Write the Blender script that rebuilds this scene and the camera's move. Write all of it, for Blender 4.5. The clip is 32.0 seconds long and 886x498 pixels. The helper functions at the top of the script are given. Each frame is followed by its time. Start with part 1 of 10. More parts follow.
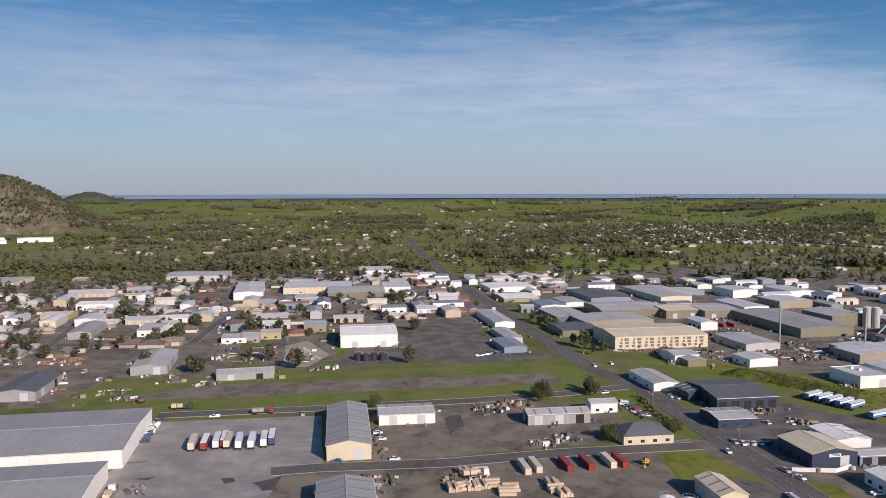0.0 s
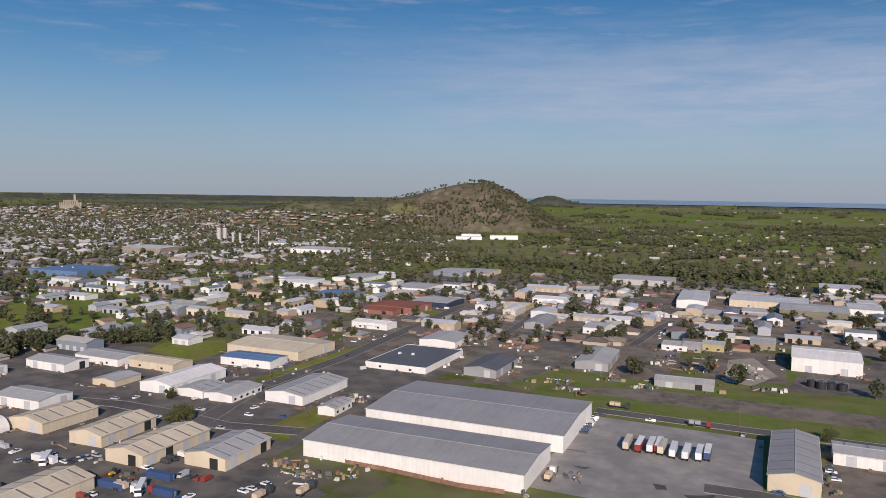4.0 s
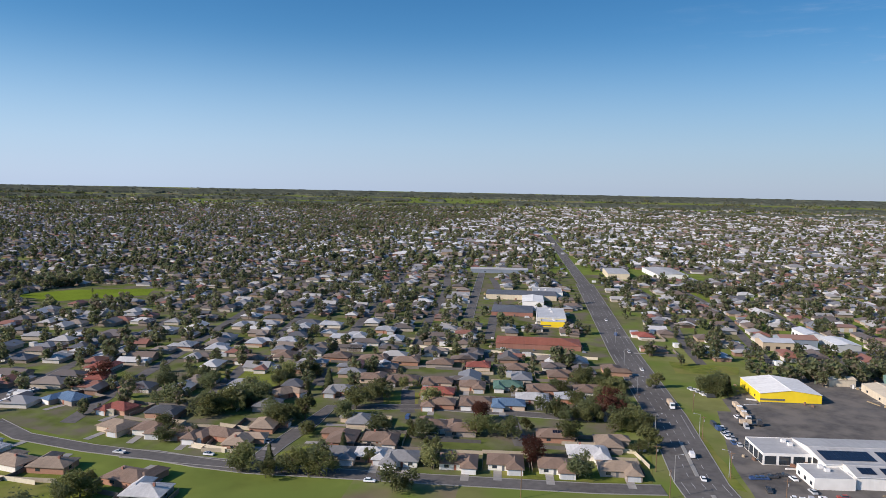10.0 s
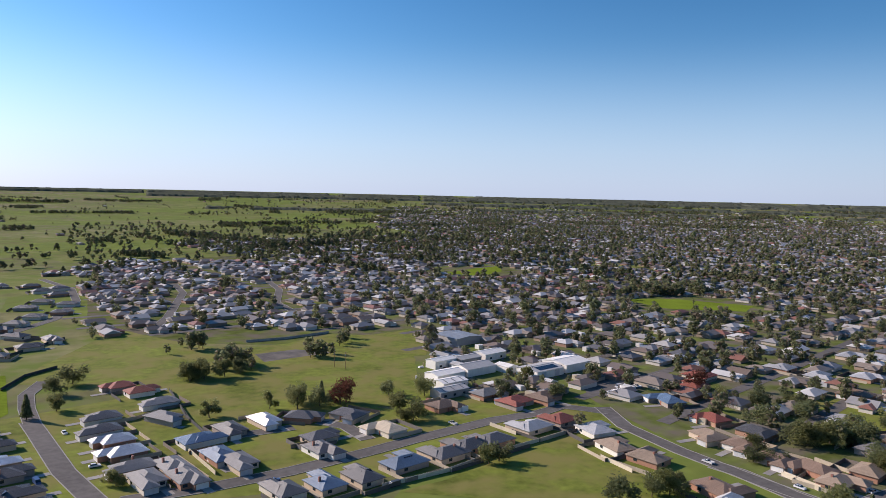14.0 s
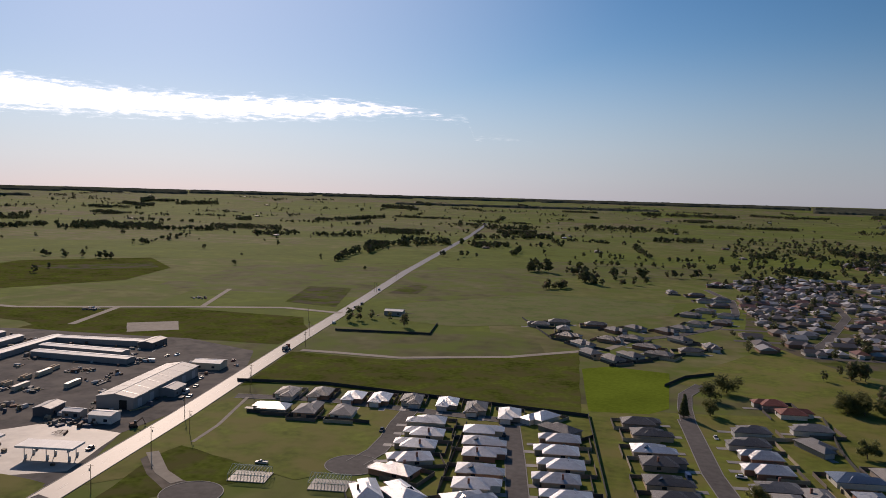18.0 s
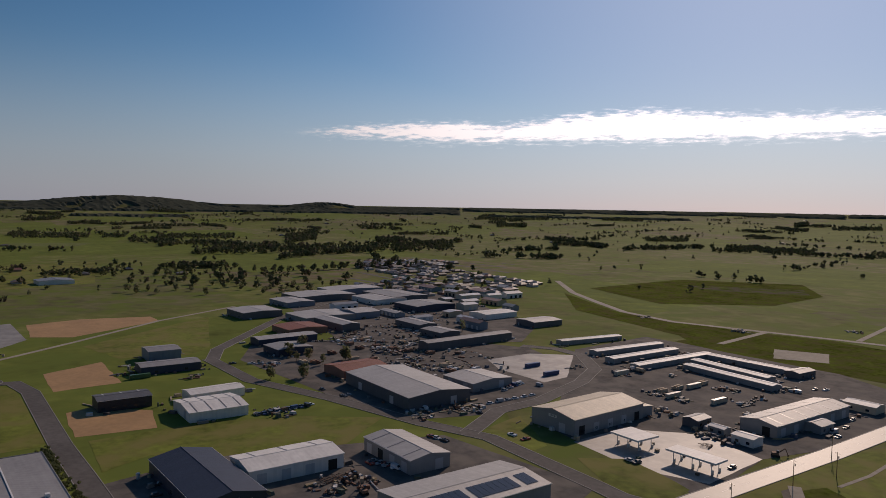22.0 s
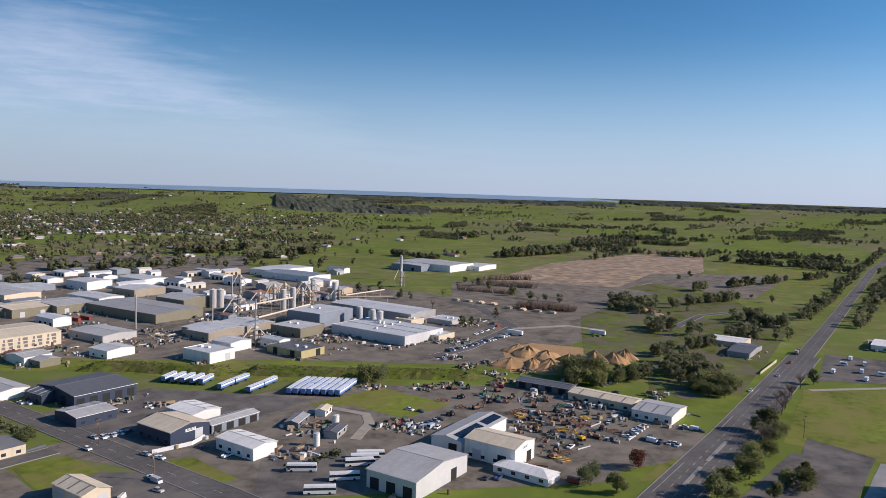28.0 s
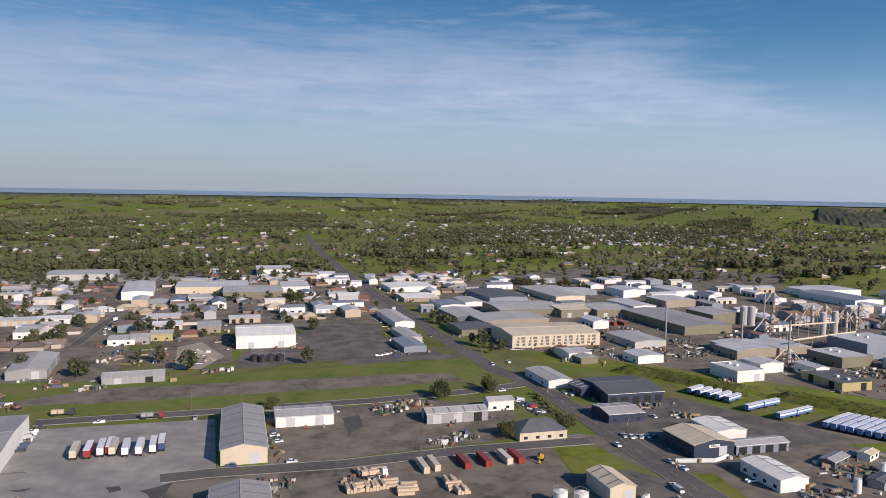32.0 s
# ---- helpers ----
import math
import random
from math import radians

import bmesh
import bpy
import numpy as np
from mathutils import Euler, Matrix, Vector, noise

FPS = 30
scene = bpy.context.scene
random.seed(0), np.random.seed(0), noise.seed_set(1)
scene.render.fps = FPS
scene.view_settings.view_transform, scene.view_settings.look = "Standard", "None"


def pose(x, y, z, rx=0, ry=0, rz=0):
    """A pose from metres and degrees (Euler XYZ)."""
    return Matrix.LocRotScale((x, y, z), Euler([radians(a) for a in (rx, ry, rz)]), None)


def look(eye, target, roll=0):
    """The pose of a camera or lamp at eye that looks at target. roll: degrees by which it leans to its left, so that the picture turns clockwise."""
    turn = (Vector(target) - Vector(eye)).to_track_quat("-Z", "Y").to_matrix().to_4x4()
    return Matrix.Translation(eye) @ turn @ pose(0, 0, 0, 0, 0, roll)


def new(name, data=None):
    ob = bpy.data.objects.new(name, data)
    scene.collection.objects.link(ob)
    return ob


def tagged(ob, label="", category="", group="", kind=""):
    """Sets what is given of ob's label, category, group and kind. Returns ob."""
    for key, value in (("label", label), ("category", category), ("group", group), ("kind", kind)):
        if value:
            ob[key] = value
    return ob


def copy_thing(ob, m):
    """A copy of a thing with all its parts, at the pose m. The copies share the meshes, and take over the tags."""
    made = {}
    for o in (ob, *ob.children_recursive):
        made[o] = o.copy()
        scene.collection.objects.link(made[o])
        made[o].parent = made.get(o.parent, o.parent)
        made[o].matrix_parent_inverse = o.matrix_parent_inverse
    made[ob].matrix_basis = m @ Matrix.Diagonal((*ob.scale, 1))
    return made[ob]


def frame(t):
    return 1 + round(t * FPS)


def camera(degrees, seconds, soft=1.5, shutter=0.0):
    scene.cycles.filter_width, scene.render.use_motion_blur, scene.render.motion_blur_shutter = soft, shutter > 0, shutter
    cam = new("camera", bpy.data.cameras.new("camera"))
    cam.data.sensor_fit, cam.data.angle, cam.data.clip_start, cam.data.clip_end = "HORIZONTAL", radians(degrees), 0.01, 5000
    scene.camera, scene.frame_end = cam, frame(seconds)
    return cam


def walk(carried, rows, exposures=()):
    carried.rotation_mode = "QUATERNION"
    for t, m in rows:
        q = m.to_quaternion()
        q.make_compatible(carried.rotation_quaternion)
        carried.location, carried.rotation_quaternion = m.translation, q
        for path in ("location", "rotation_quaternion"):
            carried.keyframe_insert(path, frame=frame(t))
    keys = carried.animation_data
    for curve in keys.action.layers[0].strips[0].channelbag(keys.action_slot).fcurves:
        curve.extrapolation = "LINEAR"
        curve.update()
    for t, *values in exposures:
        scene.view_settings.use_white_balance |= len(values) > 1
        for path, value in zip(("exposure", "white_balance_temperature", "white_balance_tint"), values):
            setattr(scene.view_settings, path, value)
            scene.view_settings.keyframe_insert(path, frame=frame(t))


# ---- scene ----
# A town's industrial edge, seen from a hovering camera that turns once round.
CAM_Z = 110.0
cam = camera(61.3, 32.0, soft=0.5)
PATH = [
    (0, 0.00, -4.40, 0.09), (0.5, 3.99, -4.27, -0.04), (1, 13.27, -4.19, -0.26), (1.5, 16.70, -4.15, -0.37), (2, 17.44, -4.12, -0.35),
    (2.5, 18.25, -4.11, -0.41), (4.5, 41.03, -4.26, -0.89), (5, 48.94, -4.37, -0.93), (5.5, 56.49, -4.47, -1.10), (6, 62.63, -4.55, -1.17),
    (6.5, 66.06, -4.53, -1.09), (7, 69.68, -4.57, -1.05), (7.5, 76.07, -4.57, -1.09), (8, 81.62, -4.53, -1.06), (8.5, 86.77, -4.56, -1.11),
    (9, 92.47, -4.56, -1.12), (9.5, 98.63, -4.60, -1.21), (10, 104.34, -4.60, -1.12), (10.5, 110.06, -4.59, -1.13), (11, 114.86, -4.53, -1.07),
    (11.5, 119.86, -4.44, -0.97), (12, 125.09, -4.42, -0.98), (12.5, 130.22, -4.34, -1.02), (13, 136.03, -4.32, -0.96), (13.5, 142.29, -4.34, -1.15),
    (15.5, 165.85, -4.14, -1.30), (16, 171.97, -4.11, -1.34), (16.5, 177.87, -4.10, -1.36), (17, 183.52, -4.15, -1.50), (17.5, 189.97, -4.19, -1.60),
    (18, 196.27, -4.29, -1.58), (18.5, 202.60, -4.33, -1.62), (19, 208.24, -4.40, -1.53), (19.5, 214.52, -4.45, -1.44), (20, 220.10, -4.42, -1.28),
    (20.5, 225.88, -4.28, -1.13), (21, 231.56, -4.02, -1.03), (21.5, 237.36, -3.70, -0.95), (22, 243.41, -3.46, -0.97), (22.5, 249.82, -3.39, -1.13),
    (23, 255.80, -3.36, -1.17), (23.5, 261.26, -3.33, -1.41), (24, 267.06, -3.37, -1.52), (24.5, 272.84, -3.50, -1.75), (25, 278.68, -3.62, -1.81),
    (25.5, 285.19, -3.82, -1.97), (27.5, 307.41, -4.37, -1.81), (28, 313.22, -4.48, -1.69), (28.5, 319.83, -4.50, -1.60), (29, 326.23, -4.54, -1.55),
    (29.5, 332.31, -4.54, -1.40), (30, 337.97, -4.54, -1.39), (30.5, 343.25, -4.51, -1.38), (31, 347.46, -4.44, -1.26), (31.5, 350.88, -4.42, -1.11),
    (32, 352.45, -4.36, -0.98),
]
EXPOSURES = [(0, 0.5, 6700, 21), (2.5, 0.4, 6700, 21), (5, 0.3, 6560, 20), (7, 0.3, 6450, 20), (10, 0.75, 6350, 17), (13.5, 0.82, 6450, 20), (15.5, 0.4, 6900, 27), (17, 0.05, 7100, 26), (19, -0.5, 7400, 25), (22, -0.58, 7400, 26), (24, -0.07, 7120, 29), (26, 0.43, 6750, 27), (28, 0.58, 6480, 20), (32, 0.5, 6700, 21)]
SKY_STRENGTH, CLOUD_LIGHT, SKY_SAT, SKY_VAL = 0.105, 4.3, 1.3, 0.69
walk(cam, [(t, pose(0, 0, CAM_Z, 90 + p, r, y)) for t, y, p, r in PATH], EXPOSURES)

# ---- world and sun ----
SUN_AZ, SUN_EL = 218.0, 27.0      # azimuth counted to the left of +y
SUN_DIR = Vector((-math.sin(radians(SUN_AZ)) * math.cos(radians(SUN_EL)), math.cos(radians(SUN_AZ)) * math.cos(radians(SUN_EL)), math.sin(radians(SUN_EL))))
sun = new("sun", bpy.data.lights.new("sun", "SUN"))
sun.data.energy, sun.data.angle, sun.data.color = 3.4, radians(0.55), (1.0, 0.89, 0.74)
sun.matrix_world = look((0, 0, 300), tuple(Vector((0, 0, 300)) - SUN_DIR))

world = bpy.data.worlds.new("sky")
scene.world = world
world.use_nodes = True
wn, wl = world.node_tree.nodes, world.node_tree.links
wn.clear()


def wmath(op, a, b=None, c=None, clamp=False):
    n = wn.new("ShaderNodeMath")
    n.operation, n.use_clamp = op, clamp
    for i, v in enumerate((a, b, c)):
        if v is None:
            continue
        if isinstance(v, (int, float)):
            n.inputs[i].default_value = v
        else:
            wl.new(v, n.inputs[i])
    return n.outputs[0]


def wstep(v, lo, hi):
    n = wn.new("ShaderNodeMapRange")
    n.interpolation_type = "SMOOTHSTEP"
    wl.new(v, n.inputs[0])
    n.inputs[1].default_value, n.inputs[2].default_value = lo, hi
    return n.outputs[0]


def wnoise(vec, scale, detail, rough):
    n = wn.new("ShaderNodeTexNoise")
    wl.new(vec, n.inputs["Vector"])
    n.inputs["Scale"].default_value, n.inputs["Detail"].default_value, n.inputs["Roughness"].default_value = scale, detail, rough
    return n.outputs["Fac"]


def wcombine(x, y, z):
    n = wn.new("ShaderNodeCombineXYZ")
    for i, v in enumerate((x, y, z)):
        if isinstance(v, (int, float)):
            n.inputs[i].default_value = v
        else:
            wl.new(v, n.inputs[i])
    return n.outputs[0]


sky = wn.new("ShaderNodeTexSky")
sky.sky_type, sky.sun_disc = "NISHITA", False
sky.sun_elevation, sky.sun_rotation = radians(SUN_EL), radians(360 - SUN_AZ)
sky.air_density, sky.dust_density, sky.ozone_density, sky.altitude = 1.0, 0.22, 4.0, 50
coord = wn.new("ShaderNodeTexCoord")
split = wn.new("ShaderNodeSeparateXYZ")
wl.new(coord.outputs["Generated"], split.inputs[0])
sx, sy, sz = split.outputs
# azimuth (degrees to the left of +y, -180..180) and elevation (degrees)
az_deg = wmath("MULTIPLY", wmath("ARCTAN2", wmath("MULTIPLY", sx, -1.0), sy), 57.2958)
el_deg = wmath("MULTIPLY", wmath("ARCSINE", sz), 57.2958)
flat = wcombine(wmath("MULTIPLY", az_deg, 0.10), wmath("MULTIPLY", el_deg, 0.75), 0.0)
streak = wnoise(flat, 1.0, 7.0, 0.6)
fine = wnoise(wcombine(wmath("MULTIPLY", az_deg, 0.30), wmath("MULTIPLY", el_deg, 1.6), 3.0), 1.0, 8.0, 0.66)
# thin cirrus veil over the plain: az -50..30, el 1..10, ragged
edge = wmath("ADD", wmath("MULTIPLY", wmath("SUBTRACT", streak, 0.5), 9.0), 0.0)
veil_line = wmath("MINIMUM", wmath("ADD", wmath("MULTIPLY", az_deg, 0.37), 19.0), 11.5)
veil_top = wstep(wmath("SUBTRACT", wmath("ADD", el_deg, edge), veil_line), 2.5, -3.0)
veil_low = wstep(el_deg, 0.5, 6.5)
veil_az = wmath("MULTIPLY", wstep(az_deg, -66.0, -52.0), wstep(az_deg, 62.0, 20.0))
veil = wmath("MULTIPLY", wmath("MULTIPLY", veil_top, veil_low), veil_az)
veil = wmath("MULTIPLY", veil, wmath("ADD", wmath("MULTIPLY", fine, 0.45), wmath("ADD", wmath("MULTIPLY", streak, 0.8), -0.02)))
# high streaks over az -15..75
high = wmath("MULTIPLY", wstep(streak, 0.46, 0.66), wstep(fine, 0.32, 0.7))
high = wmath("MULTIPLY", high, wmath("MULTIPLY", wmath("MULTIPLY", wstep(el_deg, 5.0, 9.0), wstep(el_deg, 40.0, 20.0)), wmath("MULTIPLY", wstep(az_deg, -45.0, -5.0), wstep(az_deg, 95.0, 60.0))))
high = wmath("MULTIPLY", high, 0.62)
# the long bright bank beneath the sun, thick in the middle, breaking into ripples at its far end
def bank_edge(rows):
    n = wn.new("ShaderNodeValToRGB")
    els = n.color_ramp.elements
    for i, (a, v) in enumerate(rows):
        at = (a + 172) / 70
        e = els[0] if i == 0 else els[len(els) - 1] if i == len(rows) - 1 else els.new(at)
        e.position, e.color = at, (v / 10, v / 10, v / 10, 1)
    wl.new(wmath("DIVIDE", wmath("ADD", az_deg, 172.0), 70.0), n.inputs["Fac"])
    return wmath("MULTIPLY", n.outputs["Color"], 10.0)


bank_top = bank_edge(((-172, 3.5), (-168.5, 4.4), (-166, 4.2), (-165.5, 5.6), (-160, 6.7), (-155, 6.95), (-147, 6.8), (-140, 6.85), (-131, 7.4), (-125, 6.9), (-121, 6.25), (-117, 6.5), (-111, 6.15), (-102, 5.0)))
bank_low = bank_edge(((-172, 3.7), (-168.5, 4.1), (-166, 4.1), (-165.5, 5.3), (-160, 5.6), (-155, 5.1), (-147, 4.7), (-140, 4.6), (-131, 4.5), (-125, 4.5), (-121, 4.45), (-117, 4.35), (-111, 4.6), (-102, 5.1)))
ripple = wnoise(wcombine(wmath("MULTIPLY", az_deg, 0.9), wmath("MULTIPLY", el_deg, 4.5), 7.0), 1.0, 6.0, 0.62)
bank_in = wmath("MINIMUM", wmath("SUBTRACT", bank_top, el_deg), wmath("SUBTRACT", el_deg, bank_low))
bank_in = wmath("ADD", bank_in, wmath("ADD", wmath("MULTIPLY", wmath("SUBTRACT", ripple, 0.5), 2.2), wmath("MULTIPLY", wmath("SUBTRACT", fine, 0.5), 0.7)))
bank = wmath("MULTIPLY", wstep(bank_in, -0.05, 0.75), wmath("MULTIPLY", wstep(az_deg, -172.0, -166.0), wstep(az_deg, -104.0, -108.0)))
mist = wmath("MULTIPLY", wstep(el_deg, 12.0, -0.5), 0.72)
toward = wn.new("ShaderNodeVectorMath")
toward.operation = "DOT_PRODUCT"
wl.new(coord.outputs["Generated"], toward.inputs[0])
toward.inputs[1].default_value = SUN_DIR
# thin haze round the sun
mist = wmath("MAXIMUM", mist, wmath("MULTIPLY", wstep(toward.outputs["Value"], 0.80, 1.0), 0.5))
cloud = wmath("MAXIMUM", wmath("MAXIMUM", wmath("MAXIMUM", veil, mist), high), wmath("MULTIPLY", bank, 0.95), clamp=True)
# brightness of cloud rises towards the sun
lit = wmath("ADD", wmath("MULTIPLY", wstep(toward.outputs["Value"], 0.6, 1.0), wmath("ADD", wmath("MULTIPLY", bank, 7.0), 2.0)), wmath("ADD", wmath("MULTIPLY", veil, 1.6), CLOUD_LIGHT))
cloud_col = wn.new("ShaderNodeVectorMath")
cloud_col.operation = "SCALE"
tone = wn.new("ShaderNodeMix")
tone.data_type = "RGBA"
tone.inputs["A"].default_value, tone.inputs["B"].default_value = (0.62, 0.86, 1.20, 1), (1.0, 1.04, 1.08, 1)
wl.new(wmath("MAXIMUM", bank, wmath("MULTIPLY", veil, 0.6), clamp=True), tone.inputs["Factor"])
wl.new(tone.outputs["Result"], cloud_col.inputs[0])
wl.new(lit, cloud_col.inputs["Scale"])
blend = wn.new("ShaderNodeMix")
blend.data_type = "RGBA"
wl.new(cloud, blend.inputs["Factor"])
deep = wn.new("ShaderNodeHueSaturation")
deep.inputs["Hue"].default_value = 0.497
deep.inputs["Saturation"].default_value, deep.inputs["Value"].default_value = SKY_SAT, SKY_VAL
wl.new(sky.outputs[0], deep.inputs["Color"])
wl.new(deep.outputs[0], blend.inputs["A"])
wl.new(cloud_col.outputs[0], blend.inputs["B"])
background = wn.new("ShaderNodeBackground")
background.inputs["Strength"].default_value = SKY_STRENGTH
# the sky is brighter on the sun's side
side = wn.new("ShaderNodeVectorMath")
side.operation = "SCALE"
wl.new(blend.outputs["Result"], side.inputs[0])
across = wmath("SUBTRACT", 1.0, wmath("MULTIPLY", toward.outputs["Value"], toward.outputs["Value"]))
deeper = wmath("SUBTRACT", 1.0, wmath("MULTIPLY", wmath("MULTIPLY", across, wstep(el_deg, 5.0, 20.0)), 0.17))
wl.new(wmath("MULTIPLY", wmath("ADD", wmath("ADD", wmath("MULTIPLY", wmath("MINIMUM", toward.outputs["Value"], 0.0), 0.36), wmath("MULTIPLY", wmath("POWER", wmath("MAXIMUM", toward.outputs["Value"], 0.0), 2.2), 0.40)), 1.0), deeper), side.inputs["Scale"])
wl.new(side.outputs[0], background.inputs["Color"])
out = wn.new("ShaderNodeOutputWorld")
wl.new(background.outputs[0], out.inputs["Surface"])

# ---- materials ----
MATS = {}


def surface(name, colour, rough=0.8, metal=0.0, vary=0.25, scale=0.6, big=0.04, bump=0.2, ribs=0.0, per_object=0.0, island=0.0, tint=None, spec=0.5):
    """A painted, mineral or vegetable surface: colour with grain and stains at two scales, fine relief, and ribs where it is sheet metal."""
    m = bpy.data.materials.new(name)
    m.use_nodes = True
    nt = m.node_tree
    nodes, links = nt.nodes, nt.links
    b = nodes["Principled BSDF"]
    b.inputs["Roughness"].default_value, b.inputs["Metallic"].default_value = rough, metal
    b.inputs["Specular IOR Level"].default_value = spec
    tc = nodes.new("ShaderNodeTexCoord")
    geo = nodes.new("ShaderNodeNewGeometry")

    def noisy(vec, s, detail=6.0):
        n = nodes.new("ShaderNodeTexNoise")
        n.inputs["Scale"].default_value, n.inputs["Detail"].default_value = s, detail
        links.new(vec, n.inputs["Vector"])
        return n.outputs["Fac"]

    def arith(op, a, c):
        n = nodes.new("ShaderNodeMath")
        n.operation = op
        for i, v in enumerate((a, c)):
            if isinstance(v, (int, float)):
                n.inputs[i].default_value = v
            else:
                links.new(v, n.inputs[i])
        return n.outputs[0]

    small, large = noisy(geo.outputs["Position"], scale), noisy(geo.outputs["Position"], big, 4.0)
    val = arith("ADD", arith("MULTIPLY", arith("SUBTRACT", small, 0.5), vary * 2.0), arith("MULTIPLY", arith("SUBTRACT", large, 0.5), vary * 2.4))
    if per_object:
        info = nodes.new("ShaderNodeObjectInfo")
        val = arith("ADD", val, arith("MULTIPLY", arith("SUBTRACT", info.outputs["Random"], 0.5), per_object))
    if island:
        val = arith("ADD", val, arith("MULTIPLY", arith("SUBTRACT", geo.outputs["Random Per Island"], 0.5), island))
    if ribs:
        # weather streaks down the sheets
        along = nodes.new("ShaderNodeMapping")
        along.inputs["Scale"].default_value = (0.8, 0.05, 0.05)
        links.new(tc.outputs["Object"], along.inputs["Vector"])
        val = arith("ADD", val, arith("MULTIPLY", arith("SUBTRACT", noisy(along.outputs[0], 1.0, 4.0), 0.5), 0.32))
    hsv = nodes.new("ShaderNodeHueSaturation")
    hsv.inputs["Color"].default_value = (*colour, 1)
    links.new(arith("ADD", val, 1.0), hsv.inputs["Value"])
    col = hsv.outputs["Color"]
    if tint:
        mx = nodes.new("ShaderNodeMix")
        mx.data_type = "RGBA"
        ramp = nodes.new("ShaderNodeMapRange")
        links.new(noisy(geo.outputs["Position"], big * 2.7, 5.0), ramp.inputs[0])
        ramp.inputs[1].default_value, ramp.inputs[2].default_value = 0.42, 0.62
        links.new(ramp.outputs[0], mx.inputs["Factor"])
        links.new(col, mx.inputs["A"])
        mx.inputs["B"].default_value = (*tint, 1)
        col = mx.outputs["Result"]
    links.new(col, b.inputs["Base Color"])
    height = small
    if ribs:
        wave = nodes.new("ShaderNodeTexWave")
        wave.inputs["Scale"].default_value = ribs
        wave.bands_direction = "X"
        links.new(tc.outputs["Object"], wave.inputs["Vector"])
        height = arith("ADD", arith("MULTIPLY", small, 0.2), wave.outputs["Fac"])
    bp = nodes.new("ShaderNodeBump")
    bp.inputs["Strength"].default_value, bp.inputs["Distance"].default_value = bump, 0.06
    links.new(height, bp.inputs["Height"])
    links.new(bp.outputs[0], b.inputs["Normal"])
    if name.startswith(("leaf", "forest")):
        # thin leaves let some light through
        through_leaf, both = nodes.new("ShaderNodeBsdfTranslucent"), nodes.new("ShaderNodeMixShader")
        both.inputs[0].default_value = 0.6
        links.new(col, through_leaf.inputs["Color"])
        links.new(b.outputs[0], both.inputs[1])
        links.new(through_leaf.outputs[0], both.inputs[2])
        links.new(both.outputs[0], nodes["Material Output"].inputs["Surface"])
    MATS[name] = m
    return m


def chooser(name, colours, rough=0.8, vary=0.2, scale=0.5, metal=0.0, by="island", spec=0.5):
    """One surface whose colour is picked piece by piece from a few."""
    m = surface(name, (1, 1, 1), rough, metal, vary, scale, spec=spec)
    nt = m.node_tree
    ramp = nt.nodes.new("ShaderNodeValToRGB")
    ramp.color_ramp.interpolation = "CONSTANT"
    els = ramp.color_ramp.elements
    while len(els) < len(colours):
        els.new(0.5)
    for i, c in enumerate(colours):
        els[i].position = i / len(colours)
        els[i].color = (*c, 1)
    if by == "island":
        src = nt.nodes.new("ShaderNodeNewGeometry").outputs["Random Per Island"]
    else:
        src = nt.nodes.new("ShaderNodeObjectInfo").outputs["Random"]
    nt.links.new(src, ramp.inputs["Fac"])
    hsv = [n for n in nt.nodes if n.type == "HUE_SAT"][0]
    nt.links.new(ramp.outputs["Color"], hsv.inputs["Color"])
    return m


SHEET = dict(white=(0.78, 0.76, 0.71), grey=(0.32, 0.315, 0.31), cream=(0.62, 0.53, 0.39), zinc=(0.45, 0.44, 0.42), darkgrey=(0.12, 0.125, 0.135), navy=(0.03, 0.045, 0.08),
             bluegrey=(0.22, 0.255, 0.30), teal=(0.16, 0.27, 0.24), blue=(0.12, 0.20, 0.34), yellow=(0.85, 0.62, 0.02), yellowish=(0.44, 0.37, 0.18), tan=(0.31, 0.265, 0.20),
             olive=(0.20, 0.185, 0.125), brick=(0.30, 0.14, 0.10), rust=(0.28, 0.10, 0.06), black=(0.03, 0.03, 0.035), whitegrey=(0.56, 0.56, 0.55))
for key, c in SHEET.items():
    surface("wall_" + key, c, 0.55, 0.0, 0.10, 0.35, 0.08, 0.35, ribs=1.1)
    surface("roof_" + key, c, 0.6, 0.12 if key in ("zinc", "whitegrey") else 0.0, 0.16, 0.5, 0.06, 0.22, ribs=1.1, spec=0.3)
# bright is zinc again, paler: sun glare on the estate roofs put into colour
TILES = dict(dark=(0.095, 0.094, 0.096), grey=(0.21, 0.205, 0.20), zinc=(0.40, 0.405, 0.41), bright=(0.64, 0.64, 0.64), red=(0.26, 0.075, 0.05), brown=(0.20, 0.135, 0.095), tan=(0.32, 0.24, 0.17), white=(0.54, 0.53, 0.51),
             blue=(0.10, 0.16, 0.24), green=(0.08, 0.15, 0.11), cream=(0.5, 0.42, 0.3), bluegrey=(0.2, 0.25, 0.32))
for key, c in TILES.items():
    surface("tile_" + key, c, 0.40 if key == "bright" else 0.52 if key in ("white", "dark", "blue") else 0.66, 0.5 if key == "bright" else 0.15 if key == "zinc" else 0.0, 0.22, 0.9, 0.1, 0.5, ribs=2.2, per_object=0.35)
chooser("house_wall", [(0.42, 0.24, 0.16), (0.55, 0.44, 0.33), (0.62, 0.56, 0.46), (0.38, 0.2, 0.13), (0.70, 0.67, 0.6), (0.33, 0.28, 0.24)], 0.85, 0.15, 1.2, by="object")
surface("glass", (0.03, 0.04, 0.05), 0.08, 0.0, 0.05, 0.3, 0.1, 0.02, spec=0.8)
surface("trim", (0.72, 0.71, 0.68), 0.5, 0.0, 0.1)
